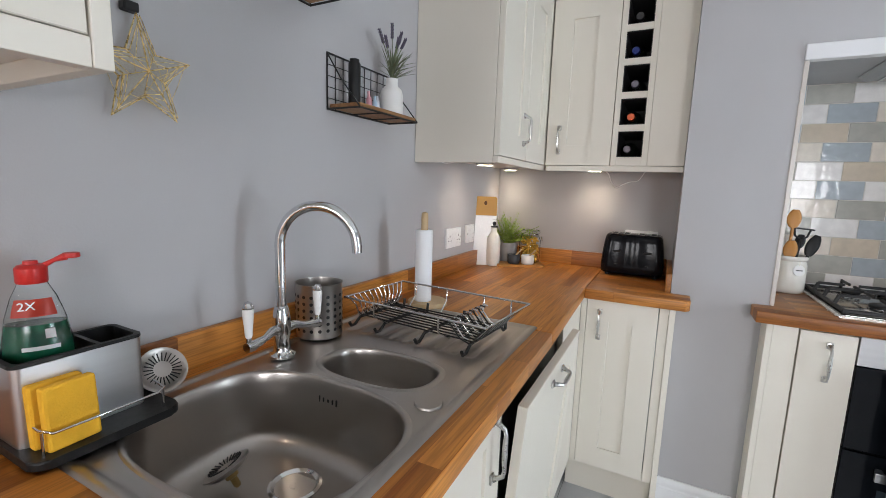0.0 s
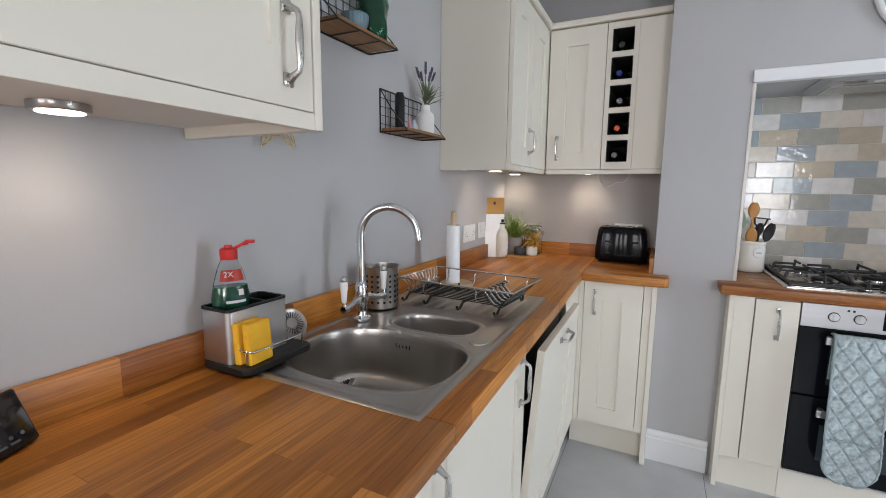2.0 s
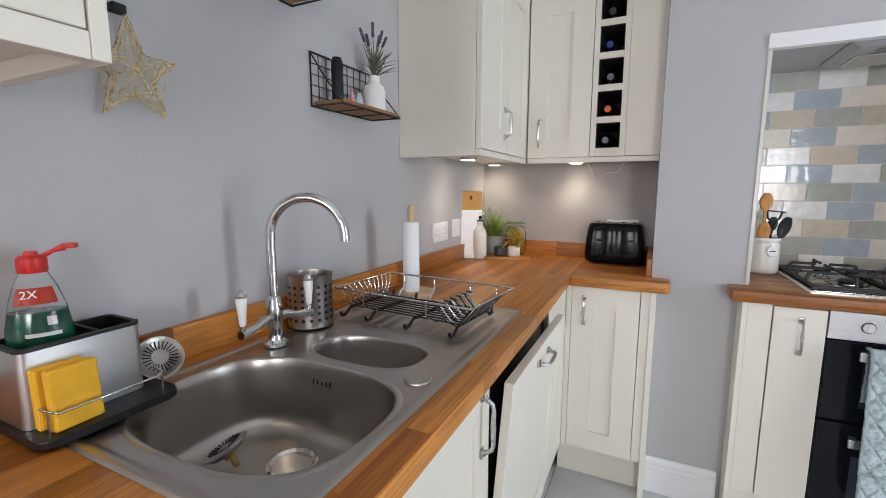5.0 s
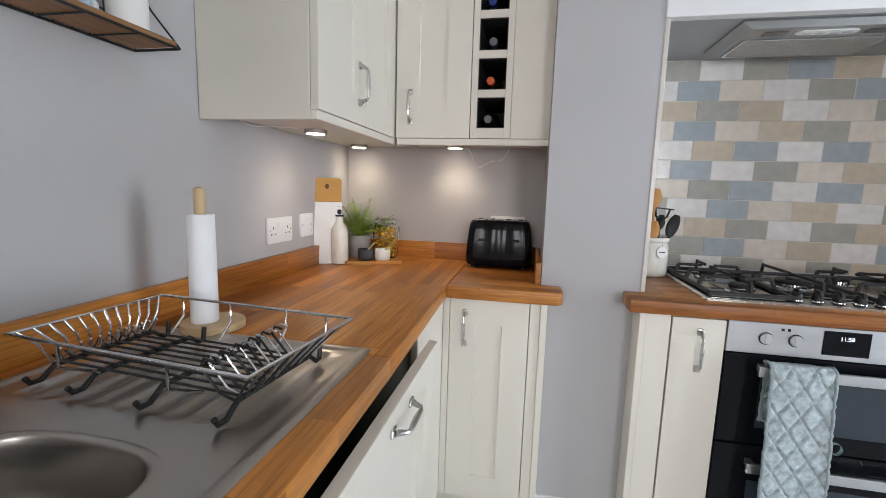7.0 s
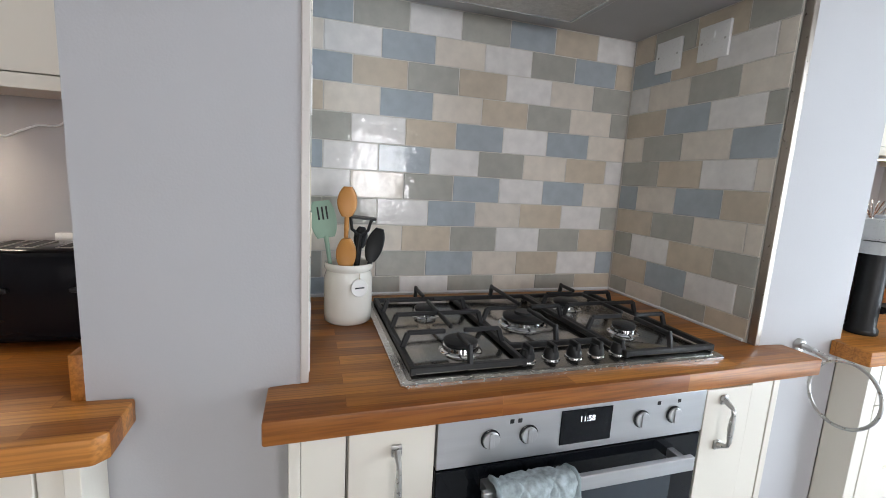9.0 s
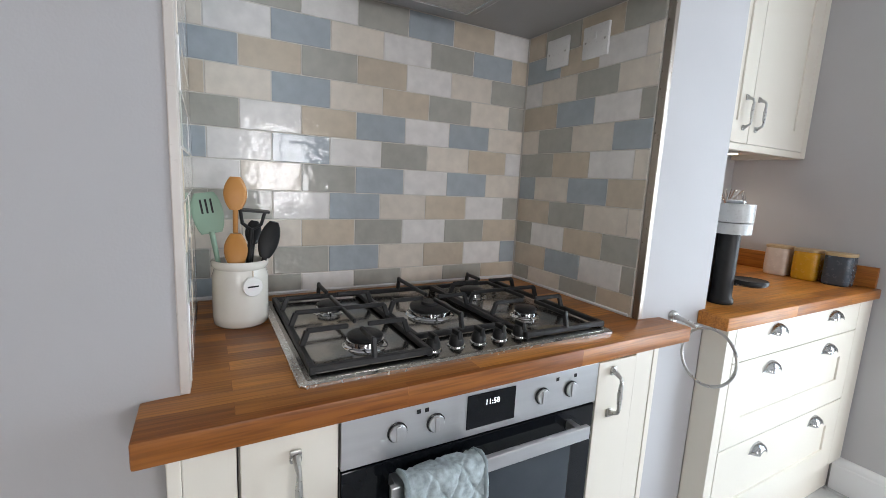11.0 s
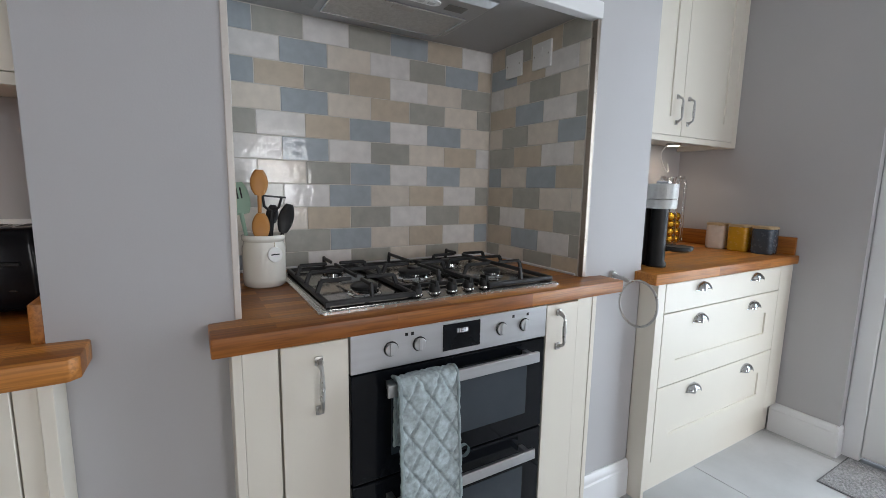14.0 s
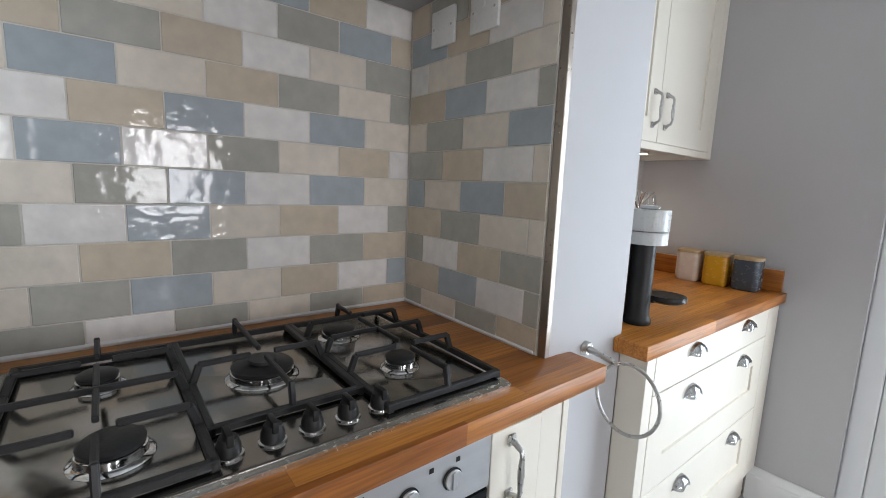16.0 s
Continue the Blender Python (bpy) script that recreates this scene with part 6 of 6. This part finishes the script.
for a in ((0.05, EW - 0.05, ED - 0.030, ED - 0.024), (0.05, EW - 0.05, 0.112, 0.118), (0.0495, 0.055, 0.1181, ED - 0.0301), (EW - 0.055, EW - 0.0495, 0.1181, ED - 0.0301)):
    b = bmesh.new()
    bx(b, *a, -0.029, -0.0242, 0.001)
    part("filter_frame", b, CHROME, ex)
b = bmesh.new()
bx(b, EW / 2 - 0.035, EW / 2 + 0.035, 0.125, 0.148, -0.0295, -0.0276, 0.001)
part("filter_catch", b, STEEL, fl, "filter catch")
b = bmesh.new()
prism(b, rounded(EW / 2 - 0.085, EW / 2 + 0.085, 0.040, 0.078, 0.018), -0.0275, -0.0242, 0.001)
cs = part("control_strip", b, PLASTIC, ex, "white control strip")
for x in (-0.055, -0.02, 0.02, 0.055):
    b = bmesh.new()
    bx(b, EW / 2 + x - 0.011, EW / 2 + x + 0.011, 0.052, 0.066, -0.0300, -0.0276, 0.001)
    part("button", b, mat("grey_button", (0.55, 0.55, 0.55), 0.4) if "grey_button" not in bpy.data.materials else bpy.data.materials["grey_button"], cs)
for x in (0.085, EW - 0.150):
    b = bmesh.new()
    bx(b, x, x + 0.065, 0.045, 0.085, -0.0255, -0.0242, 0.0005)
    part("lamp_cover", b, mat("dark_lamp_cover", (0.10, 0.095, 0.085), 0.2) if "dark_lamp_cover" not in bpy.data.materials else bpy.data.materials["dark_lamp_cover"], ex, "dark lamp cover")

# ---- utensil crock ----
uc = thing("utensil_crock", pose(1.297, 2.708, WT) @ Matrix.Scale(1.08, 4), "cream stoneware crock with a round tag", "crock")
b = bmesh.new()
lathe(b, [(0.047, 0), (0.053, 0.005), (0.0545, 0.02), (0.0545, 0.105), (0.051, 0.116), (0.050, 0.121), (0.0545, 0.126), (0.0555, 0.135), (0.053, 0.139), (0.049, 0.136), (0.048, 0.11), (0.048, 0.012), (0.0, 0.010)], 48)
part("jar", b, CERAMIC, uc, smooth=50)
b = bmesh.new()
tg = Matrix.Translation((0.018, -0.056, 0.090)) @ Matrix.Rotation(radians(18), 4, 'Z') @ Matrix.Rotation(radians(84), 4, 'X')
lathe(b, [(0.019, 0), (0.020, 0.001), (0.020, 0.003), (0.019, 0.004), (0, 0.004)], 28, m=tg)
tag = part("tag", b, CERAMIC_W, uc, "round ceramic tag", 40)
b = bmesh.new()
tmp = bmesh.new()
bx(tmp, -0.011, 0.011, -0.0016, 0.0016, 0.004, 0.0045)
join(b, tmp, tg)
part("tag_writing", b, BLACK_M, tag, "small illegible word")
b = bmesh.new()
tube(b, [(0.020, -0.050, 0.121), (0.0195, -0.0565, 0.112), (0.0185, -0.0575, 0.106)], 0.0009, 5)
part("tag_string", b, PALE_WOOD, uc)


def spoon(x, y, lean_x, lean_y, length, bw, bl, material, label, name="wooden_spoon", slots=False, z=0.014):
    m = Matrix.Translation((1.293 + x, 2.708 + y, WT + z)) @ Matrix.Rotation(radians(lean_x), 4, 'Y') @ Matrix.Rotation(radians(lean_y), 4, 'X')
    s = thing(name, m, label, "utensil", "utensils in the crock")
    b = bmesh.new()
    tube(b, [(0, 0, 0), (0, 0, length * 0.5), (0, 0, length)], [0.0055, 0.0048, 0.006], 10)
    part("stem", b, material, s, smooth=60)
    b = bmesh.new()
    n = 20
    prof2 = []
    rows = []
    for k2 in range(10):
        t = k2 / 9
        hw = bw * math.sin(math.pi * min(1, 0.10 + 0.82 * t)) ** (0.6 if not slots else 0.35)
        th = 0.006 if not slots else 0.0025
        zz = length - 0.004 + bl * t
        rows.append([b.verts.new((hw * math.cos(2 * math.pi * j / n), th * math.sin(2 * math.pi * j / n) + (0.004 * math.sin(math.pi * t) if not slots else 0), zz)) for j in range(n)])
    for a, c2 in zip(rows, rows[1:]):
        for j in range(n):
            b.faces.new((a[j], a[(j + 1) % n], c2[(j + 1) % n], c2[j]))
    b.faces.new(rows[0][::-1])
    b.faces.new(rows[-1])
    hd = part("head", b, material, s, smooth=60)
    if slots:
        for dx in (-0.010, 0.0, 0.010):
            b = bmesh.new()
            bx(b, dx - 0.002, dx + 0.002, -0.0032, 0.0032, length + bl * 0.45, length + bl * 0.8)
            part("slot", b, DARKVOID, hd, "slot through the turner")
    return s


spoon(-0.008, 0.0, 1, 2, 0.252, 0.024, 0.072, AMBER_WOOD, "amber wooden spoon with a broad bowl")
spoon(-0.006, -0.024, 0, 4, 0.128, 0.024, 0.075, AMBER_WOOD, "shorter amber wooden spoon")
SAGE = mat("sage_green_silicone", (0.30, 0.44, 0.33), 0.5, vary=0.05)
spoon(-0.020, 0.004, -9, -2, 0.200, 0.031, 0.09, SAGE, "sage green slotted silicone turner", "slotted_turner", True)
spoon(0.018, -0.012, 14, 5, 0.150, 0.022, 0.085, BLACK_M, "black nylon serving spoon with grey neck", "nylon_spoon")
spoon(0.016, 0.018, 6, -5, 0.170, 0.018, 0.055, BLACK_M, "black nylon ladle in the crock", "nylon_ladle")
pm = thing("potato_masher", Matrix.Translation((1.293 + 0.012, 2.708 + 0.012, WT + 0.014)) @ Matrix.Rotation(radians(5), 4, 'Y'), "black nylon masher standing in the crock", "utensil", "utensils in the crock")
b = bmesh.new()
tube(b, [(0, 0, 0), (0, 0, 0.205)], 0.006, 10)
for s in (-1, 1):
    tube(b, [(0, 0, 0.20), (s * 0.020, 0, 0.215), (s * 0.026, 0, 0.243)], 0.004, 8)
part("stem", b, BLACK_M, pm, smooth=60)
b = bmesh.new()
prism(b, rounded(-0.036, 0.036, -0.026, 0.026, 0.012), 0.243, 0.248, 0.001)
part("plate", b, BLACK_M, pm)

# ---- towel ring on the chimney breast ----
tr = thing("towel_ring", pose(0, 0, 0), "satin steel towel ring beside the hob worktop", "towel ring")
b = bmesh.new()
lathe(b, [(0.017, 0), (0.017, 0.008), (0.014, 0.012), (0, 0.012)], 24, m=Matrix.Translation((2.405, FACE_Y - 0.0005, 0.905)) @ Matrix.Rotation(radians(90), 4, 'X'))
tube(b, [(2.405, FACE_Y - 0.010, 0.905), (2.402, FACE_Y - 0.045, 0.903), (2.399, FACE_Y - 0.078, 0.897)], [0.009, 0.007, 0.008], 12)
part("mount", b, PEWTER, tr, smooth=40)
nrm = Vector((-0.0113, -0.0059, 0.0059)).normalized()
up = Vector((0.017, 0.080, 0.115)).normalized()
up = (up - nrm * up.dot(nrm)).normalized()
nrm = Matrix.Rotation(radians(-38), 3, up) @ nrm
sd = nrm.cross(up)
rc = Vector((2.398, FACE_Y - 0.080, 0.893)) - up * 0.076
b = bmesh.new()
tube(b, [rc + (up * math.cos(t) + sd * math.sin(t)) * 0.076 for t in (2 * math.pi * i / 48 for i in range(48))], 0.0042, 8, True)
part("ring", b, PEWTER, tr, smooth=60)

# ---- round white wall ornament above the recess ----
pq = thing("wall_ornament", pose(1.735, FACE_Y - 0.001, 2.045), "round white openwork wall ornament", "ornament")
b = bmesh.new()
for r, q in ((0.205, 0.016), (0.160, 0.007)):
    tube(b, [(r * math.cos(t), -0.012, r * math.sin(t)) for t in (2 * math.pi * i / 64 for i in range(64))], q * 0.75, 10, True)
part("rim", b, WHITE, pq, smooth=60)
for i in range(8):
    t = math.pi * i / 4 + 0.3
    b = bmesh.new()
    tube(b, [(0.02 * math.cos(t), -0.010, 0.02 * math.sin(t)), (0.2 * math.cos(t), -0.010, 0.2 * math.sin(t))], 0.005, 8)
    part("spoke", b, WHITE, pq, smooth=60)
b = bmesh.new()
lathe(b, [(0.045, 0), (0.045, 0.012), (0.03, 0.018), (0, 0.018)], 32, m=Matrix.Rotation(radians(90), 4, 'X'))
part("hub", b, WHITE, pq, smooth=40)

# ---- coffee corner ----
cm = thing("coffee_machine", pose(2.700, 2.405, WT), "grey and black capsule coffee machine", "coffee machine")
GREYP = mat("pale_grey_plastic", (0.55, 0.56, 0.55), 0.30, vary=0.02)
b = bmesh.new()
lathe(b, [(0.036, 0), (0.038, 0.003), (0.037, 0.016), (0.031, 0.024), (0.031, 0.232)], 32)
part("column", b, BLACK_M, cm, smooth=40)
b = bmesh.new()
prism(b, rounded(-0.045, 0.050, 0.035, 0.30, 0.03), 0.0, 0.235, 0.006)
part("rear_body", b, BLACK_M, cm, smooth=40)
b = bmesh.new()
prism(b, rounded(-0.052, 0.056, -0.055, 0.13, 0.048, 10), 0.228, 0.262, 0.004)
hd = part("brew_head", b, GREYP, cm, "pale grey brew head", 40)
b = bmesh.new()
prism(b, rounded(-0.053, 0.057, -0.056, 0.131, 0.049, 10), 0.265, 0.322, 0.010)
part("head_lid", b, GREYP, cm, "pale grey lid", 40)
b = bmesh.new()
bx(b, -0.008, 0.012, -0.030, 0.02, 0.3225, 0.334, 0.003)
part("lid_catch", b, CHROME, cm, "chrome catch")
b = bmesh.new()
lathe(b, [(0.040, 0.062), (0.052, 0.068), (0.054, 0.078), (0.052, 0.082), (0.047, 0.080), (0, 0.079)], 32, (0.068, -0.045, 0))
bx(b, 0.015, 0.040, -0.035, -0.010, 0.062, 0.078, 0.003)
part("cup_tray", b, BLACK_M, cm, "round black cup tray", 40)

cs = thing("capsule_stand", pose(3.372, 2.790, WT), "chrome wire carousel of coffee capsules", "capsule holder")
b = bmesh.new()
lathe(b, [(0.055, 0), (0.056, 0.003), (0.050, 0.008), (0.010, 0.010), (0, 0.010)], 32)
tube(b, [(0, 0, 0.008), (0, 0, 0.30)], 0.004, 8)
part("base", b, CHROME, cs, smooth=40)
goldc = mat("gold_foil", (0.62, 0.33, 0.03), 0.25, 0.9, vary=0.1)
silvc = mat("silver_foil", (0.55, 0.55, 0.55), 0.25, 1.0, vary=0.1)
for k2 in range(6):
    a = radians(225 + 60 * k2)
    dx, dy = math.cos(a), math.sin(a)
    b = bmesh.new()
    for s in (-1, 1):
        q = Vector((-dy, dx, 0)) * s * 0.019
        tube(b, [Vector((dx * 0.03, dy * 0.03, 0.010)) + q, Vector((dx * 0.066, dy * 0.066, 0.03)) + q, Vector((dx * 0.066, dy * 0.066, 0.34)) + q, Vector((dx * 0.058, dy * 0.058, 0.375)) + q * 0.4, Vector((0, 0, 0.30))], 0.0019, 6)
    part("rail", b, CHROME, cs, "chrome wire rail", 60)
    for i in range(4):
        b = bmesh.new()
        lathe(b, [(0.0, -0.012), (0.012, -0.011), (0.020, -0.003), (0.0225, 0.006), (0.0225, 0.008), (0.0, 0.009)], 18, m=Matrix.Translation((dx * 0.044, dy * 0.044, 0.042 + 0.040 * i)) @ Matrix.Rotation(a, 4, 'Z') @ Matrix.Rotation(radians(-90), 4, 'Y'))
        single("coffee_capsule", b, goldc if k2 in (0, 1) else silvc, pose(3.372, 2.790, WT), "gold foil coffee capsule in the carousel" if k2 in (0, 1) else "silver foil coffee capsule in the carousel", "capsule", "capsules in the carousel", smooth=40)

LID = mat("bamboo_lid", (0.50, 0.36, 0.20), 0.5, vary=0.1, scale=12, stretch=(0.2, 1, 1))
for y, color, lb in ((2.618, (0.66, 0.56, 0.47), "cream"), (2.508, (0.60, 0.31, 0.02), "mustard yellow"), (2.398, (0.062, 0.078, 0.098), "slate blue")):
    c = thing("canister", pose(3.545, y, WT, 0, 0, 4), lb + " embossed ceramic canister with a wooden lid", "canister", "row of canisters")
    b = bmesh.new()
    H2 = 0.122
    rows = []
    for z, k2 in ((0.0, 0.90), (0.004, 0.97), (0.015, 1.0), (0.06, 1.01), (0.108, 1.0), (H2 - 0.003, 0.985), (H2, 0.96)):
        rows.append([b.verts.new((x * k2, yy * k2, z)) for x, yy in rounded(-0.047, 0.047, -0.047, 0.047, 0.024, 8)])
    for a, c2 in zip(rows, rows[1:]):
        for j in range(len(a)):
            b.faces.new((a[j], a[(j + 1) % len(a)], c2[(j + 1) % len(a)], c2[j]))
    b.faces.new(rows[0][::-1])
    b.faces.new(rows[-1])
    part("body", b, mat("glaze_" + lb.replace(" ", "_"), color, 0.25, vary=0.07, scale=25, bump=0.3, bump_scale=70), c, smooth=50)
    b = bmesh.new()
    prism(b, rounded(-0.048, 0.048, -0.048, 0.048, 0.024, 8), H2 + 0.0005, H2 + 0.012, 0.002)
    part("lid", b, LID, c, "pale wooden lid", 40)

# door mat: a looped pile on a backing
dm = thing("door_mat", pose(3.345, 1.42, 0), "grey flecked door mat by the garden door", "mat")
b = bmesh.new()
bx(b, 0, 0.335, 0, 0.595, 0.0005, 0.006, 0.002)
part("backing", b, mat("mat_edge", (0.16, 0.16, 0.165), 0.95), dm)
random.seed(21)
mt2 = mat("grey_mat_pile", (0.34, 0.34, 0.345), 1.0, vary=0.35, scale=120, bump=1.0, bump_scale=500)
g = bmesh.new()
nu, nv = 66, 116
rows = [[g.verts.new((0.006 + 0.323 * i / nu, 0.006 + 0.583 * j / nv, 0.0065 + (random.uniform(0.001, 0.007) if 0 < i < nu and 0 < j < nv else 0))) for j in range(nv + 1)] for i in range(nu + 1)]
for a, c2 in zip(rows, rows[1:]):
    for j in range(nv):
        g.faces.new((a[j], c2[j], c2[j + 1], a[j + 1]))
pl = part("pile", g, mt2, dm, "flecked grey pile")

# ---- wall tiles in the cooking recess ----
random.seed(3)


def glaze(name, color):
    m = mat(name, color, 0.07, spec=0.36, vary=0.07, scale=26, bump=0.0, bump_scale=30, rough_vary=0.04, random_amount=0.05, world_space=True)
    nt = m.node_tree
    geo = nt.nodes.new("ShaderNodeNewGeometry")
    wav = nt.nodes.new("ShaderNodeTexNoise")
    wav.inputs["Scale"].default_value, wav.inputs["Detail"].default_value = 34, 1.5
    nt.links.new(geo.outputs["Position"], wav.inputs["Vector"])
    bp = nt.nodes.new("ShaderNodeBump")
    bp.inputs["Strength"].default_value, bp.inputs["Distance"].default_value = 0.46, 0.0030
    nt.links.new(wav.outputs[0], bp.inputs["Height"])
    nt.links.new(bp.outputs[0], nt.nodes["Principled BSDF"].inputs["Normal"])
    return m


GLAZES = {
    "W": glaze("white_glaze", (0.83, 0.81, 0.785)),
    "C": glaze("cream_glaze", (0.77, 0.71, 0.625)),
    "T": glaze("taupe_glaze", (0.62, 0.54, 0.43)),
    "G": glaze("sage_grey_glaze", (0.45, 0.445, 0.40)),
    "B": glaze("blue_grey_glaze", (0.42, 0.47, 0.505)),
}
tile_meshes = {}


def tile_mesh(w, h, key):
    k = (round(w, 3), round(h, 3), key)
    if k not in tile_meshes:
        tb = bmesh.new()
        bx(tb, -w / 2, w / 2, -0.008, 0.0, -h / 2, h / 2, 0.0013, 1)
        me = bpy.data.meshes.new("tile")
        bmesh.ops.recalc_face_normals(tb, faces=tb.faces)
        tb.to_mesh(tb_me := me)
        tb.free()
        me.materials.append(GLAZES[key])
        tile_meshes[k] = me
    return tile_meshes[k]


PITCH_X, PITCH_Z, JOINT, TILE_TOP = 0.158, 0.0795, 0.0026, SOFFIT - 0.002


def lay(parent, m, edges, row, colours):
    z1 = TILE_TOP - row * PITCH_Z
    z0 = max(z1 - PITCH_Z, WT + 0.006)
    for (a, c2), key in zip(zip(edges, edges[1:]), colours):
        w = c2 - a - JOINT
        if w < 0.006:
            continue
        o = new("tile", tile_mesh(w, z1 - z0 - JOINT, key))
        o.parent = parent
        jig = Matrix.Rotation(radians(random.uniform(-0.5, 0.5)), 4, 'X') @ Matrix.Rotation(radians(random.uniform(-0.4, 0.4)), 4, 'Z') @ Matrix.Rotation(radians(random.uniform(-0.25, 0.25)), 4, 'Y')
        o.matrix_basis = m @ Matrix.Translation(((a + c2) / 2, random.uniform(-0.0006, 0.0006), (z0 + z1) / 2)) @ jig


# back wall, west to east; the first piece of each row is cut at the corner
BACK_ROWS = ("BGWGBTW", "CWBCWGBT", "BTGTWCG", "TCBCTGCG", "GWTBWBC", "BWBWGCTW", "WCGBWBC", "GGWBCTWG", "CCTGWGT", "GCGBCTWB", "BGWGCGT")
x_lo, x_hi = AL0 + 0.013, AL1 - 0.013
for i, cols in enumerate(BACK_ROWS):
    first = 1.316 if i % 2 == 0 else 1.238
    edges = [x_lo] + [first + PITCH_X * k for k in range(8) if first + PITCH_X * k < x_hi - 0.004] + [x_hi]
    lay(recess_back, Matrix.Translation((0, BACK_Y + 0.0115, 0)), edges, i, cols + "GWC")
# east side, from the back corner towards the room
SIDE_ROWS = ("TGTG", "BTWC", "WCGC", "TBWG", "CGCB", "GTWC", "BCBT", "TGCC", "GWTG", "TBWG", "GCGT")
depth = BACK_Y - FACE_Y - 0.022
for i, cols in enumerate(SIDE_ROWS):
    first = 0.088 if i % 2 == 0 else 0.168
    edges = [0.003] + [first + PITCH_X * k for k in range(4) if first + PITCH_X * k < depth - 0.004] + [depth]
    lay(recess_side_e, pose(AL1 - 0.0065, BACK_Y, 0, 0, 0, -90), edges, i, cols)
# west side, from the room towards the back corner
for i in range(11):
    first = 0.090 if i % 2 == 0 else 0.012 + 0.157
    edges = [0.003] + [first + PITCH_X * k for k in range(4) if first + PITCH_X * k < depth - 0.004] + [depth]
    lay(recess_side_w, pose(AL0 + 0.0065, FACE_Y + 0.022, 0, 0, 0, 90), edges, i, [random.choice("WCTGB") for _ in range(5)])

# ---- floor tiles ----
fb = bmesh.new()
FW, FL = 0.612, 1.2
bx(fb, 0.0015, FW - 0.0015, 0.0015, FL - 0.0015, -0.008, 0.0, 0.0012, 1)
fme = bpy.data.meshes.new("floor_tile")
fb.to_mesh(fme)
fb.free()
FLOOR_T = mat("grey_porcelain_floor", (0.47, 0.475, 0.48), 0.38, vary=0.12, scale=3.2, bump=0.06, bump_scale=45, rough_vary=0.1, random_amount=0.04, world_space=True)
fme.materials.append(FLOOR_T)
for i in range(-1, 6):
    for j in range(-2, 3):
        fx, fy = 0.537 + FW * i, 0.62 + FL * j - (FL / 2 if i % 2 else 0)
        x0, x1, y0, y1 = max(fx, -0.05), min(fx + FW, EAST + 0.05), max(fy, SOUTH - 0.05), min(fy + FL, BACK_Y + 0.05)
        if x1 - x0 < 0.05 or y1 - y0 < 0.05:
            continue
        if x1 - x0 > FW - 0.001 and y1 - y0 > FL - 0.001:
            o = new("floor_tile", fme)
        else:
            cut = bmesh.new()
            bx(cut, x0 - fx + 0.0015, x1 - fx - 0.0015, y0 - fy + 0.0015, y1 - fy - 0.0015, -0.008, 0.0, 0.0012, 1)
            o = part("floor_tile", cut, FLOOR_T)
        o.parent = floor
        o.matrix_basis = Matrix.Translation((fx, fy, 0.0))
